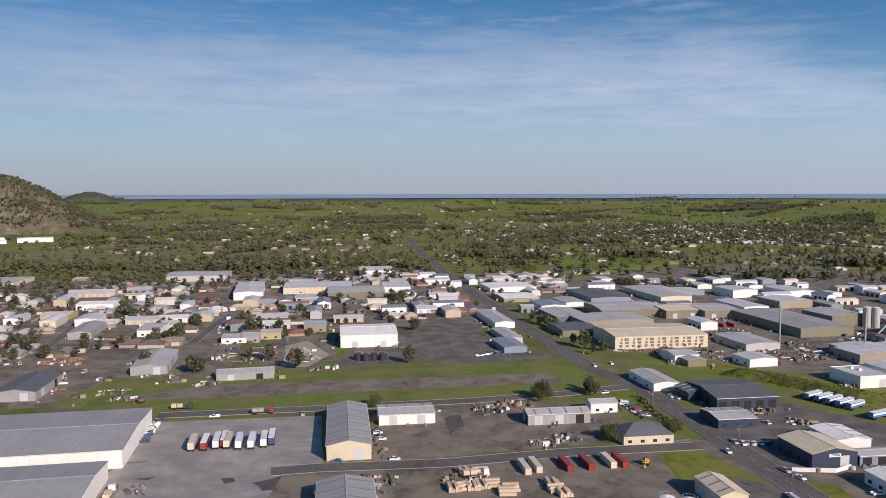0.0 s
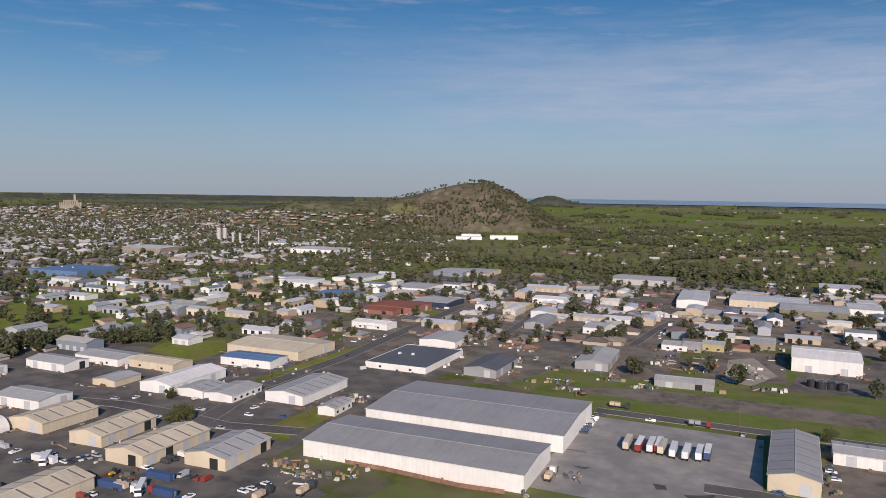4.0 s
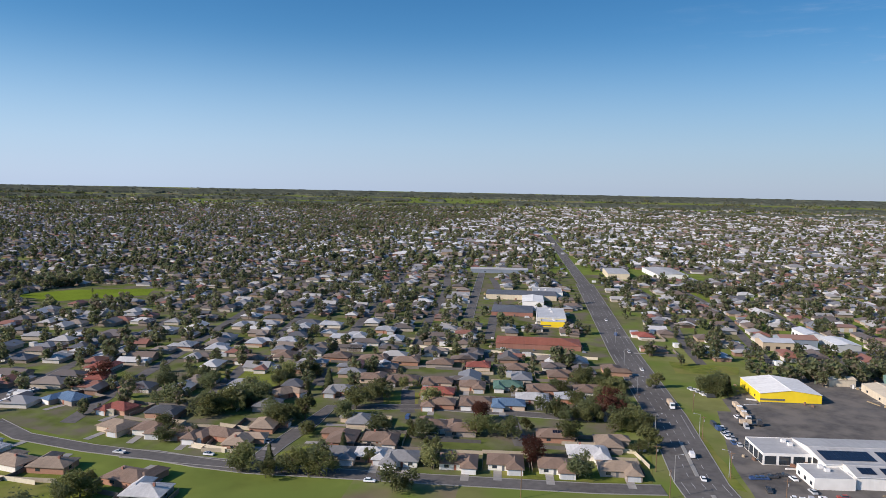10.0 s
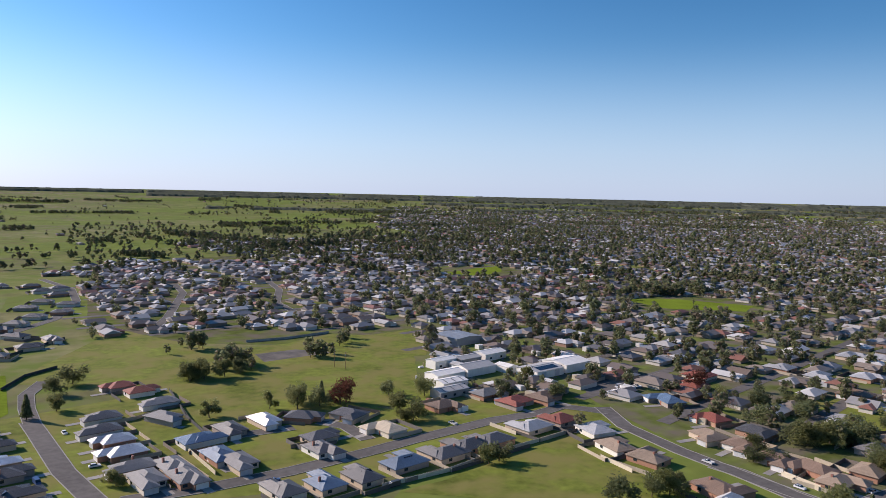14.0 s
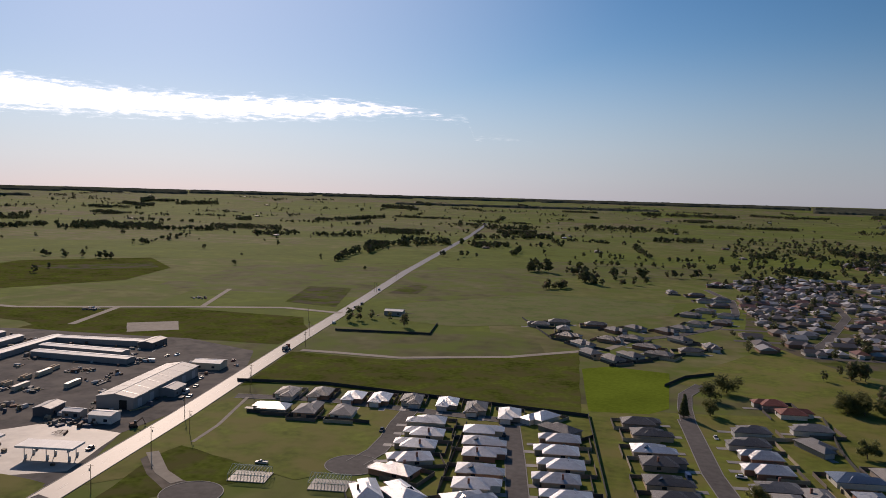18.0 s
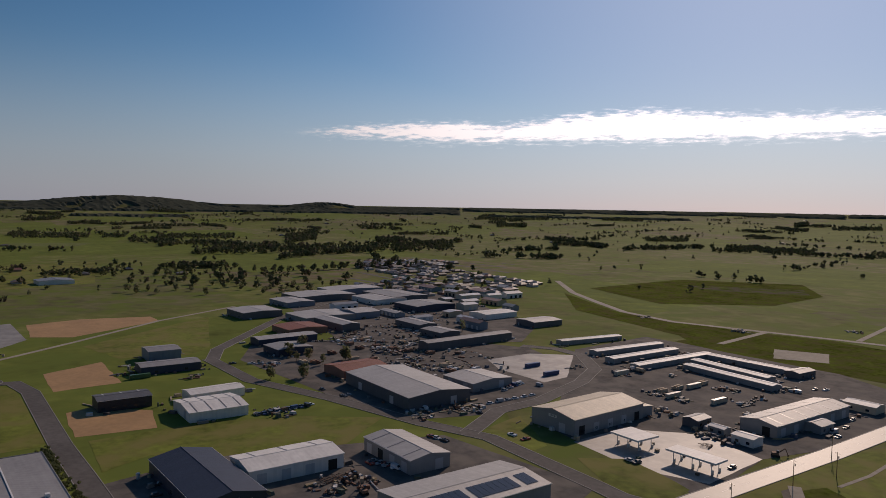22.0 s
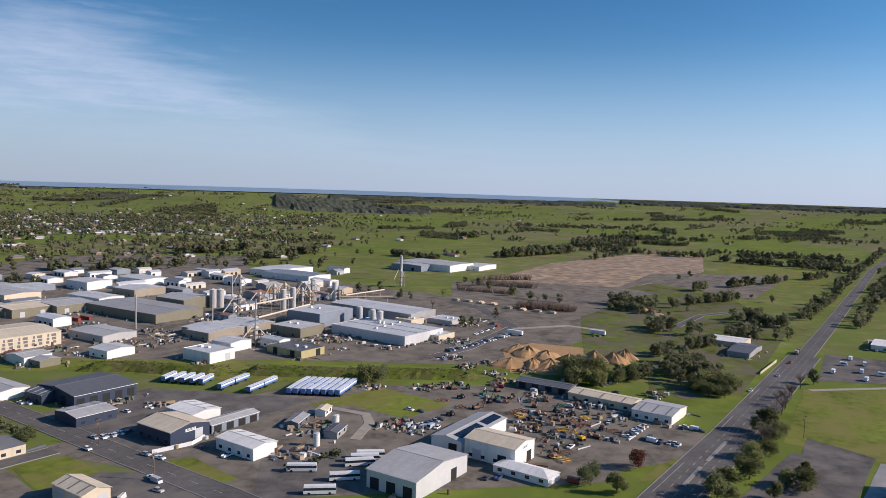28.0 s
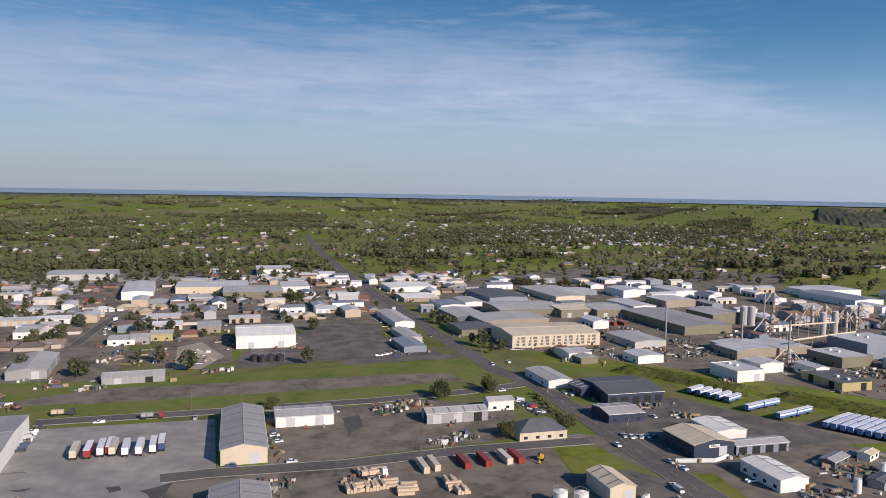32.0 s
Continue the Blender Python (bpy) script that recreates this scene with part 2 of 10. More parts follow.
surface("roller", (0.50, 0.51, 0.52), 0.45, 0.0, 0.1, ribs=2.0)
# near black, paints the shaded inside of open doors onto flat panels
surface("void", (0.02, 0.02, 0.02), 0.9)
surface("skylight", (0.17, 0.165, 0.16), 0.4, 0.0, 0.2)
surface("solar", (0.012, 0.016, 0.03), 0.15, 0.0, 0.2, 0.8)
surface("asphalt", (0.125, 0.116, 0.108), 0.88, 0.0, 0.4, 0.35, 0.03, 0.3, spec=0.15)
surface("wet_asphalt", (0.085, 0.085, 0.088), 0.55, 0.0, 0.22, 0.3, 0.03, 0.2)
surface("kerb", (0.27, 0.26, 0.235), 0.8, 0.0, 0.15)
surface("paint", (0.50, 0.50, 0.48), 0.6, 0.0, 0.2, 2.0)
surface("yard", (0.118, 0.11, 0.102), 0.9, 0.0, 0.42, 0.3, 0.03, 0.3, tint=(0.18, 0.162, 0.142), spec=0.06)
surface("gravel", (0.155, 0.136, 0.112), 0.95, 0.0, 0.65, 0.3, 0.03, 0.4, tint=(0.225, 0.195, 0.155), spec=0.05)
surface("concrete", (0.33, 0.305, 0.27), 0.6, 0.0, 0.32, 0.25, 0.03, 0.2, tint=(0.24, 0.225, 0.205))
surface("grass", (0.15, 0.178, 0.03), 0.95, 0.0, 0.6, 0.22, 0.02, 0.8, tint=(0.20, 0.185, 0.055), spec=0.1)
surface("garden", (0.12, 0.145, 0.042), 1.0, 0.0, 0.6, 0.12, 0.02, 0.5, tint=(0.155, 0.135, 0.10), spec=0.0)
surface("lawn", (0.155, 0.212, 0.026), 1.0, 0.0, 0.3, 0.4, 0.03, 0.5, spec=0.0)
surface("meadow", (0.105, 0.13, 0.026), 1.0, 0.0, 0.75, 0.3, 0.03, 0.9, tint=(0.125, 0.118, 0.045), spec=0.0)
surface("field", (0.125, 0.165, 0.036), 1.0, 0.0, 0.4, 0.2, 0.02, 0.5, tint=(0.165, 0.17, 0.06), spec=0.12)
surface("dirt", (0.36, 0.25, 0.155), 0.95, 0.0, 0.6, 0.12, 0.025, 0.6, tint=(0.19, 0.14, 0.09))
surface("puddle", (0.085, 0.078, 0.07), 0.7, 0.0, 0.4, 0.5, 0.1, 0.1)
surface("sand", (0.40, 0.235, 0.105), 0.95, 0.0, 0.25, 0.3, 0.05, 0.5)
surface("bark", (0.13, 0.10, 0.075), 0.95, 0.0, 0.3, 2.0)
surface("leaf", (0.235, 0.245, 0.105), 0.8, 0.0, 0.45, 0.7, 0.05, 0.4, per_object=0.7, spec=0.05)
surface("leaf_dark", (0.185, 0.205, 0.10), 0.8, 0.0, 0.45, 0.7, 0.05, 0.4, per_object=0.5, spec=0.05)
surface("leaf_red", (0.15, 0.065, 0.045), 0.8, 0.0, 0.4, 0.7, 0.05, 0.4, per_object=0.4, spec=0.15)
surface("twig", (0.12, 0.085, 0.065), 0.9, 0.0, 0.3)
# far trees: greens paled and greyed, with haze put into the colour
chooser("leaf_far_hazed", [(0.20, 0.215, 0.11), (0.165, 0.19, 0.105), (0.215, 0.21, 0.125), (0.23, 0.195, 0.14), (0.18, 0.205, 0.11), (0.225, 0.235, 0.115)], 0.95, 0.4, 0.2, spec=0.0)
chooser("roof_far", [(0.13, 0.11, 0.095), (0.18, 0.135, 0.105), (0.52, 0.51, 0.49), (0.11, 0.11, 0.115), (0.25, 0.205, 0.165), (0.30, 0.29, 0.28), (0.25, 0.115, 0.08), (0.21, 0.21, 0.215), (0.155, 0.125, 0.105), (0.40, 0.385, 0.36), (0.15, 0.13, 0.12)], 0.55, 0.15, 0.3)
# pale metal of the centre, also spread far out to lighten rows like haze
chooser("roof_centre", [(0.62, 0.61, 0.59), (0.42, 0.40, 0.37), (0.56, 0.55, 0.53), (0.2, 0.17, 0.145), (0.68, 0.67, 0.65), (0.34, 0.25, 0.19), (0.46, 0.46, 0.46), (0.26, 0.25, 0.24)], 0.5, 0.15, 0.3)
chooser("wall_far", [(0.34, 0.25, 0.18), (0.42, 0.37, 0.30), (0.28, 0.17, 0.12), (0.55, 0.52, 0.47), (0.25, 0.2, 0.16)], 0.85, 0.15, 0.3)
chooser("shed_far", [(0.7, 0.69, 0.66), (0.42, 0.43, 0.44), (0.62, 0.6, 0.55), (0.2, 0.24, 0.3), (0.5, 0.44, 0.33), (0.75, 0.75, 0.74)], 0.5, 0.15, 0.3)

# ---- building helpers ----
import collections
from mathutils.geometry import delaunay_2d_cdt

rnd = random.Random(7)


def rise_of_land(r):
    """The plain is level, and lifts gently to the far horizon."""
    return 0.0 if r < 2000 else 84.0 * ((r - 2000) / 2900) ** 2


class Geo:
    """Collects faces of one mesh."""

    def __init__(self):
        self.v, self.f, self.m = [], [], []

    def face(self, pts, mi=0):
        n = len(self.v)
        self.v.extend(pts)
        self.f.append(tuple(range(n, n + len(pts))))
        self.m.append(mi)

    def hull(self, low, high, mi=0, floor=True):
        """A closed solid between two rings of the same number of points, both counter-clockwise from above."""
        n, k = len(self.v), len(low)
        self.v.extend(low)
        self.v.extend(high)
        for i in range(k):
            j = (i + 1) % k
            self.f.append((n + i, n + j, n + k + j, n + k + i))
            self.m.append(mi)
        self.f.append(tuple(n + k + i for i in range(k)))
        self.m.append(mi)
        if floor:
            self.f.append(tuple(n + i for i in reversed(range(k))))
            self.m.append(mi)

    def box(self, x0, x1, y0, y1, z0, z1, mi=0, taper=0.0):
        t = taper
        self.hull([(x0, y0, z0), (x1, y0, z0), (x1, y1, z0), (x0, y1, z0)], [(x0 + t, y0 + t, z1), (x1 - t, y0 + t, z1), (x1 - t, y1 - t, z1), (x0 + t, y1 - t, z1)], mi)

    def tube(self, x, y, z0, z1, r0, r1=None, n=8, mi=0):
        r1 = r0 if r1 is None else r1
        ring = [(math.cos(6.28318 * i / n), math.sin(6.28318 * i / n)) for i in range(n)]
        self.hull([(x + r0 * c, y + r0 * s, z0) for c, s in ring], [(x + r1 * c, y + r1 * s, z1) for c, s in ring], mi)

    def rod(self, a, b, r0, r1=None, n=5, mi=0):
        """A straight tapered limb from a to b."""
        a, b = Vector(a), Vector(b)
        r1 = r0 if r1 is None else r1
        d = (b - a).normalized()
        side = d.cross(Vector((0, 0, 1)) if abs(d.z) < 0.9 else Vector((1, 0, 0))).normalized()
        up = side.cross(d)
        ring = [(math.cos(6.28318 * i / n), math.sin(6.28318 * i / n)) for i in range(n)]
        self.hull([tuple(a + (side * c + up * s) * r0) for c, s in ring], [tuple(b + (side * c + up * s) * r1) for c, s in ring], mi)

    def wheel(self, x, y, r, w, mi=0, n=10):
        ring = [(math.cos(6.28318 * i / n) * r, r + math.sin(6.28318 * i / n) * r) for i in range(n)]
        self.hull([(x + c, y - w / 2, s) for c, s in ring], [(x + c, y + w / 2, s) for c, s in ring], mi)

    def mesh(self, name, mats):
        me = bpy.data.meshes.new(name)
        me.from_pydata(self.v, [], self.f)
        for m in mats:
            me.materials.append(MATS[m])
        if len(mats) > 1:
            me.polygons.foreach_set("material_index", self.m)
        me.update()
        return me


def part(name, geo, mats, parent, label=""):
    """Links a mesh as one part under a thing or a part."""
    data = geo if isinstance(geo, bpy.types.Mesh) else geo.mesh(name, mats if isinstance(mats, (list, tuple)) else [mats])
    ob = new(name, data)
    ob.parent = parent
    return tagged(ob, label) if label else ob


def thing(name, x, y, rot=0.0, label="", category="", group="", z=None):
    ob = new(name)
    ob.empty_display_size = 0.5
    ob.matrix_basis = pose(x, y, rise_of_land(math.hypot(x, y)) if z is None else z, 0, 0, rot)
    return tagged(ob, label, category, group)


def soup(name, verts, faces, mat, label="", kind="stuff", category=""):
    """One big joined mesh of many small pieces."""
    me = bpy.data.meshes.new(name)
    me.from_pydata(verts, [], faces)
    me.materials.append(MATS[mat])
    return tagged(new(name, me), label, category, "", kind)


# ---- ground ----
def ground():
    g = Geo()
    rings = [0, 150, 300, 500, 800, 1200, 1600, 2000, 2300, 2600, 2900, 3200, 3500, 3800, 4100, 4400, 4700, 4960]
    n = 96
    idx = []
    for r in rings:
        row = []
        for i in range(n if r else 1):
            a = 6.28318 * i / n
            x, y = r * math.cos(a), r * math.sin(a)
            row.append(len(g.v))
            g.v.append((x, y, rise_of_land(r) + (2.5 * noise.noise((x / 700, y / 700, 0)) * min(1, max(0, (r - 2000) / 900)) if r > 2000 else -0.02)))
        idx.append(row)
    for a, b in zip(idx, idx[1:]):
        for i in range(n):
            j = (i + 1) % n
            if len(a) == 1:
                g.f.append((a[0], b[i], b[j]))
            else:
                g.f.append((a[i], b[i], b[j], a[j]))
            g.m.append(0)
    ob = new("ground", g.mesh("ground", ["pasture"]))
    for p in ob.data.polygons:
        p.use_smooth = True
    return tagged(ob, "wide green pasture plain with paddocks reaching the horizon", "ground", "", "structure")


def pasture():
    """Paddocks of differing green, cut by fence lines, at several scales."""
    m = surface("pasture", (0.165, 0.205, 0.066), 0.92, 0.0, 0.5, 0.07, 0.012, 0.5, tint=(0.138, 0.18, 0.04), spec=0.03)
    nt = m.node_tree
    geo = nt.nodes.new("ShaderNodeNewGeometry")
    mapping = nt.nodes.new("ShaderNodeMapping")
    mapping.inputs["Rotation"].default_value = (0, 0, radians(-10))
    mapping.inputs["Scale"].default_value = (1 / 420, 1 / 260, 0.001)
    nt.links.new(geo.outputs["Position"], mapping.inputs["Vector"])
    vor = nt.nodes.new("ShaderNodeTexVoronoi")
    vor.distance = "CHEBYCHEV"
    vor.inputs["Scale"].default_value = 1.0
    vor.inputs["Randomness"].default_value = 0.7
    nt.links.new(mapping.outputs[0], vor.inputs["Vector"])
    sep = nt.nodes.new("ShaderNodeSeparateColor")
    nt.links.new(vor.outputs["Color"], sep.inputs[0])
    ramp = nt.nodes.new("ShaderNodeValToRGB")
    els = ramp.color_ramp.elements
    cols = [(0.152, 0.185, 0.042), (0.178, 0.185, 0.064), (0.155, 0.152, 0.07), (0.198, 0.188, 0.085), (0.148, 0.186, 0.036), (0.20, 0.165, 0.10), (0.168, 0.174, 0.056)]
    while len(els) < len(cols):
        els.new(0.5)
    for i, c in enumerate(cols):
        els[i].position, els[i].color = i / len(cols), (*c, 1)
    ramp.color_ramp.interpolation = "CONSTANT"
    nt.links.new(sep.outputs[0], ramp.inputs["Fac"])
    hsv = [n for n in nt.nodes if n.type == "HUE_SAT"][0]
    nt.links.new(ramp.outputs[0], hsv.inputs["Color"])


pasture()
ground()
LAYER = [0]
ROADS = []


class Plots:
    """Ground already taken, kept by cells of the plan."""

    def __init__(self):
        self.cells = collections.defaultdict(list)

    def append(self, plot):
        x, y, r = plot
        for i in range(int((x - r - 10) // 40), int((x + r + 10) // 40) + 1):
            for j in range(int((y - r - 10) // 40), int((y + r + 10) // 40) + 1):
                self.cells[i, j].append(plot)

    def near(self, x, y):
        return self.cells.get((int(x // 40), int(y // 40)), ())


BLOCKED = Plots()


def patch(kind, *pts):
    """A level piece of made ground: yard, lawn, gravel, field, with ragged edges."""
    LAYER[0] += 1
    z = 0.02 + 0.0006 * LAYER[0]
    pts = list(pts)
    area = sum(a[0] * b[1] - b[0] * a[1] for a, b in zip(pts, pts[1:] + pts[:1]))
    if area < 0:
        pts.reverse()
    ring = []
    for a, b in zip(pts, pts[1:] + pts[:1]):
        d = math.hypot(b[0] - a[0], b[1] - a[1])
        k = max(1, int(d / (9 if kind != "puddle" else 1.5)))
        for i in range(k):
            x, y = a[0] + (b[0] - a[0]) * i / k, a[1] + (b[1] - a[1]) * i / k
            w = 3.0 if kind == "puddle" else 1.4 if kind in ("grass", "meadow", "gravel", "sand", "dirt", "field") else 0.5
            ring.append((x + w * noise.noise((x / 9, y / 9, 1)), y + w * noise.noise((x / 9, y / 9, 5)), z))
    filled = delaunay_2d_cdt([Vector(p[:2]) for p in ring], [], [list(range(len(ring)))], 1, 1e-4)
    me = bpy.data.meshes.new("ground_patch")
    me.from_pydata([(v.x, v.y, z) for v in filled[0]], [], [tuple(f) for f in filled[2]])
    me.materials.append(MATS[kind])
    names = dict(yard=("asphalt_yard", "worn dark asphalt yard beside the sheds"), gravel=("gravel_yard", "brown compacted gravel yard"), concrete=("concrete_yard", "pale stained concrete hardstand"),
                 grass=("grass_ground", "short green grass ground"), lawn=("lawn_ground", "bright green mown lawn"), meadow=("meadow_ground", "rough olive meadow with dry tufts"),
                 field=("field_ground", "dull green level field"), dirt=("dirt_ground", "bare brown dirt ground with tracks"), sand=("sand_ground", "orange bare sand ground"), dirt_pale=("rubble_ground", "pale rubble and sandy bare ground"), puddle=("damp_stain", "dark damp stain on the hardstand"), garden=("garden_ground", "mixed grass, soil and paving of house gardens"))
    nm, lb = names[kind]
    tagged(new(nm, me), lb, "ground", "", "structure")


def strip(pts, width, z, name, mat, label, off=0.0, kind="structure", parent=None, dash=None):
    """A ribbon along a line, mitred at its bends; off shifts it sideways, dash breaks it into marks."""
    g = Geo()
    dense = []
    for a, b in zip(pts, pts[1:]):
        d = math.hypot(b[0] - a[0], b[1] - a[1])
        k = max(1, int(d / 60))
        dense += [(a[0] + (b[0] - a[0]) * i / k, a[1] + (b[1] - a[1]) * i / k) for i in range(k)]
    dense.append(pts[-1])
    left, right = [], []
    for i, p in enumerate(dense):
        a, b = dense[max(0, i - 1)], dense[min(len(dense) - 1, i + 1)]
        d = math.hypot(b[0] - a[0], b[1] - a[1]) or 1
        nx, ny = -(b[1] - a[1]) / d, (b[0] - a[0]) / d
        zz = z + rise_of_land(math.hypot(*p)) + (1.5 if math.hypot(*p) > 2050 else 0)
        left.append((p[0] + nx * (off + width / 2), p[1] + ny * (off + width / 2), zz))
        right.append((p[0] + nx * (off - width / 2), p[1] + ny * (off - width / 2), zz))
    for i in range(len(dense) - 1):
        if dash:
            a, b = Vector(left[i]), Vector(left[i + 1])
            c, d = Vector(right[i]), Vector(right[i + 1])
            k = max(1, int((b - a).length / dash))
            for j in range(k):
                s, e = j / k, (j + 0.4) / k
                g.face([tuple(c.lerp(d, s)), tuple(c.lerp(d, e)), tuple(a.lerp(b, e)), tuple(a.lerp(b, s))])
        else:
            g.hull([right[i][:2] + (right[i][2] - 0.3,), right[i + 1][:2] + (right[i + 1][2] - 0.3,), left[i + 1][:2] + (left[i + 1][2] - 0.3,), left[i][:2] + (left[i][2] - 0.3,)],
                   [right[i], right[i + 1], left[i + 1], left[i]], 0, False)
    ob = new(name, g.mesh(name, [mat]))
    ob.parent = parent
    return tagged(ob, label, "road" if not parent else "", "", kind if not parent else "")


def road(width, *pts, wet=False):
    """A sealed road with kerbs, a dashed centre line and edge lines."""
    ROADS.append((width, pts))
    z = 0.125 + 0.0006 * len(ROADS)
    ob = strip(pts, width, z, "road", "wet_asphalt" if wet else "asphalt", "grey two-lane asphalt road with pale kerbs")
    for s in (-1, 1):
        strip(pts, 0.35, z + 0.1, "kerb", "kerb", "", s * (width / 2 + 0.22), parent=ob)
    if width >= 10.5:
        strip(pts, 0.14, z + 0.012, "centre_line", "paint", "", 0, parent=ob, dash=12.0)
    if width > 12:
        for s in (-0.38, -0.19, 0.19, 0.38):
            strip(pts, 0.16, z + 0.012, "lane_line", "paint", "", s * width, parent=ob, dash=9.0 if abs(s) < 0.3 else 60.0)


def turning_circle(x, y, r):
    """The round end of a short street, with its kerb."""
    ROADS.append((2 * r, ((x - 0.5, y), (x + 0.5, y))))
    z = 0.125 + 0.0006 * len(ROADS)
    g = Geo()
    g.tube(x, y, z - 0.3, z, r, n=28)
    ob = tagged(new("turning_circle", g.mesh("turning_circle", ["asphalt"])), "round asphalt end of a residential street", "road", "", "structure")
    g = Geo()
    k = 28
    for i in range(k):
        a, b = 6.28318 * i / k, 6.28318 * (i + 1) / k
        ring = lambda q, w, h: (x + q * math.cos(w), y + q * math.sin(w), h)
        g.hull([ring(r, a, z - 0.3), ring(r + 0.35, a, z - 0.3), ring(r + 0.35, b, z - 0.3), ring(r, b, z - 0.3)], [ring(r, a, z + 0.1), ring(r + 0.35, a, z + 0.1), ring(r + 0.35, b, z + 0.1), ring(r, b, z + 0.1)])
    part("kerb", g, "kerb", ob)


def track(width, *pts):
    ROADS.append((width, pts))
    strip(pts, width, 0.125 + 0.0006 * len(ROADS), "dirt_track", "dirt_pale", "pale unsealed gravel track across the grass")


surface("dirt_pale", (0.33, 0.29, 0.23), 0.95, 0.0, 0.3, 0.3, 0.03, 0.4)


def nearest_road(x, y):
    best = (1e9, 10.0, 0.0)
    for w, pts in ROADS:
        for a, b in zip(pts, pts[1:]):
            dx, dy = b[0] - a[0], b[1] - a[1]
            d2 = dx * dx + dy * dy or 1
            t = max(0, min(1, ((x - a[0]) * dx + (y - a[1]) * dy) / d2))
            px, py = a[0] + t * dx - x, a[1] + t * dy - y
            d = math.hypot(px, py) - w / 2
            if d < best[0]:
                best = (d, math.degrees(math.atan2(dy, dx)), math.degrees(math.atan2(py, px)))
    return best


# ---- sheds ----
SHEDS = []
NICE = dict(white="white", grey="grey", cream="cream", zinc="pale zinc", darkgrey="dark grey", navy="navy blue", bluegrey="blue-grey", teal="teal green", blue="blue", yellow="bright yellow", yellowish="mustard",
            tan="tan", olive="olive", brick="brick red", rust="rust red", black="black", whitegrey="pale grey", checked="cream")
KIND = dict(warehouse="warehouse", shed="industrial shed", arch="arched shed", dealer="dealership hall", showroom="car showroom", shop="shop building", hall="tall workshop hall", hiphouse="hip-roofed office",
            office="office building", factory="factory building", store="storage shed", canopy="fuel station canopy", depot="depot building", house="bungalow", school="school building", farm="farm shed")
BUILDING = dict(warehouse="warehouse", shed="shed", arch="shed", dealer="hall", showroom="showroom", shop="shop", hall="hall", hiphouse="office", office="office", factory="factory", store="shed", canopy="canopy",
                depot="depot", house="house", school="school", farm="shed")


def prism_walls(L, W, h, rise, gable):
    g = Geo()
    x, y = L / 2, W / 2
    for s in (-1, 1):
        g.hull([(-x, s * y - 0.1, 0), (x, s * y - 0.1, 0), (x, s * y + 0.1, 0), (-x, s * y + 0.1, 0)], [(-x, s * y - 0.1, h), (x, s * y - 0.1, h), (x, s * y + 0.1, h), (-x, s * y + 0.1, h)])
        e = s * (x - 0.1)
        if gable:
            a, b = e - 0.1, e + 0.1
            prof = [(-y, 0), (y, 0), (y, h), (0, h + rise), (-y, h)]
            n = len(g.v)
            g.v += [(a, p, q) for p, q in prof] + [(b, p, q) for p, q in prof]
            g.f += [tuple(n + i for i in reversed(range(5))), tuple(n + 5 + i for i in range(5))]
            g.f += [(n + i, n + (i + 1) % 5, n + 5 + (i + 1) % 5, n + 5 + i) for i in range(5)]
            g.m += [0] * 7
        else:
            g.box(e - 0.1, e + 0.1, -y, y, 0, h)
    return g


def roof_slab(g, pts, t=0.14, mi=0):
    g.hull([(p[0], p[1], p[2] - t) for p in pts], pts, mi)


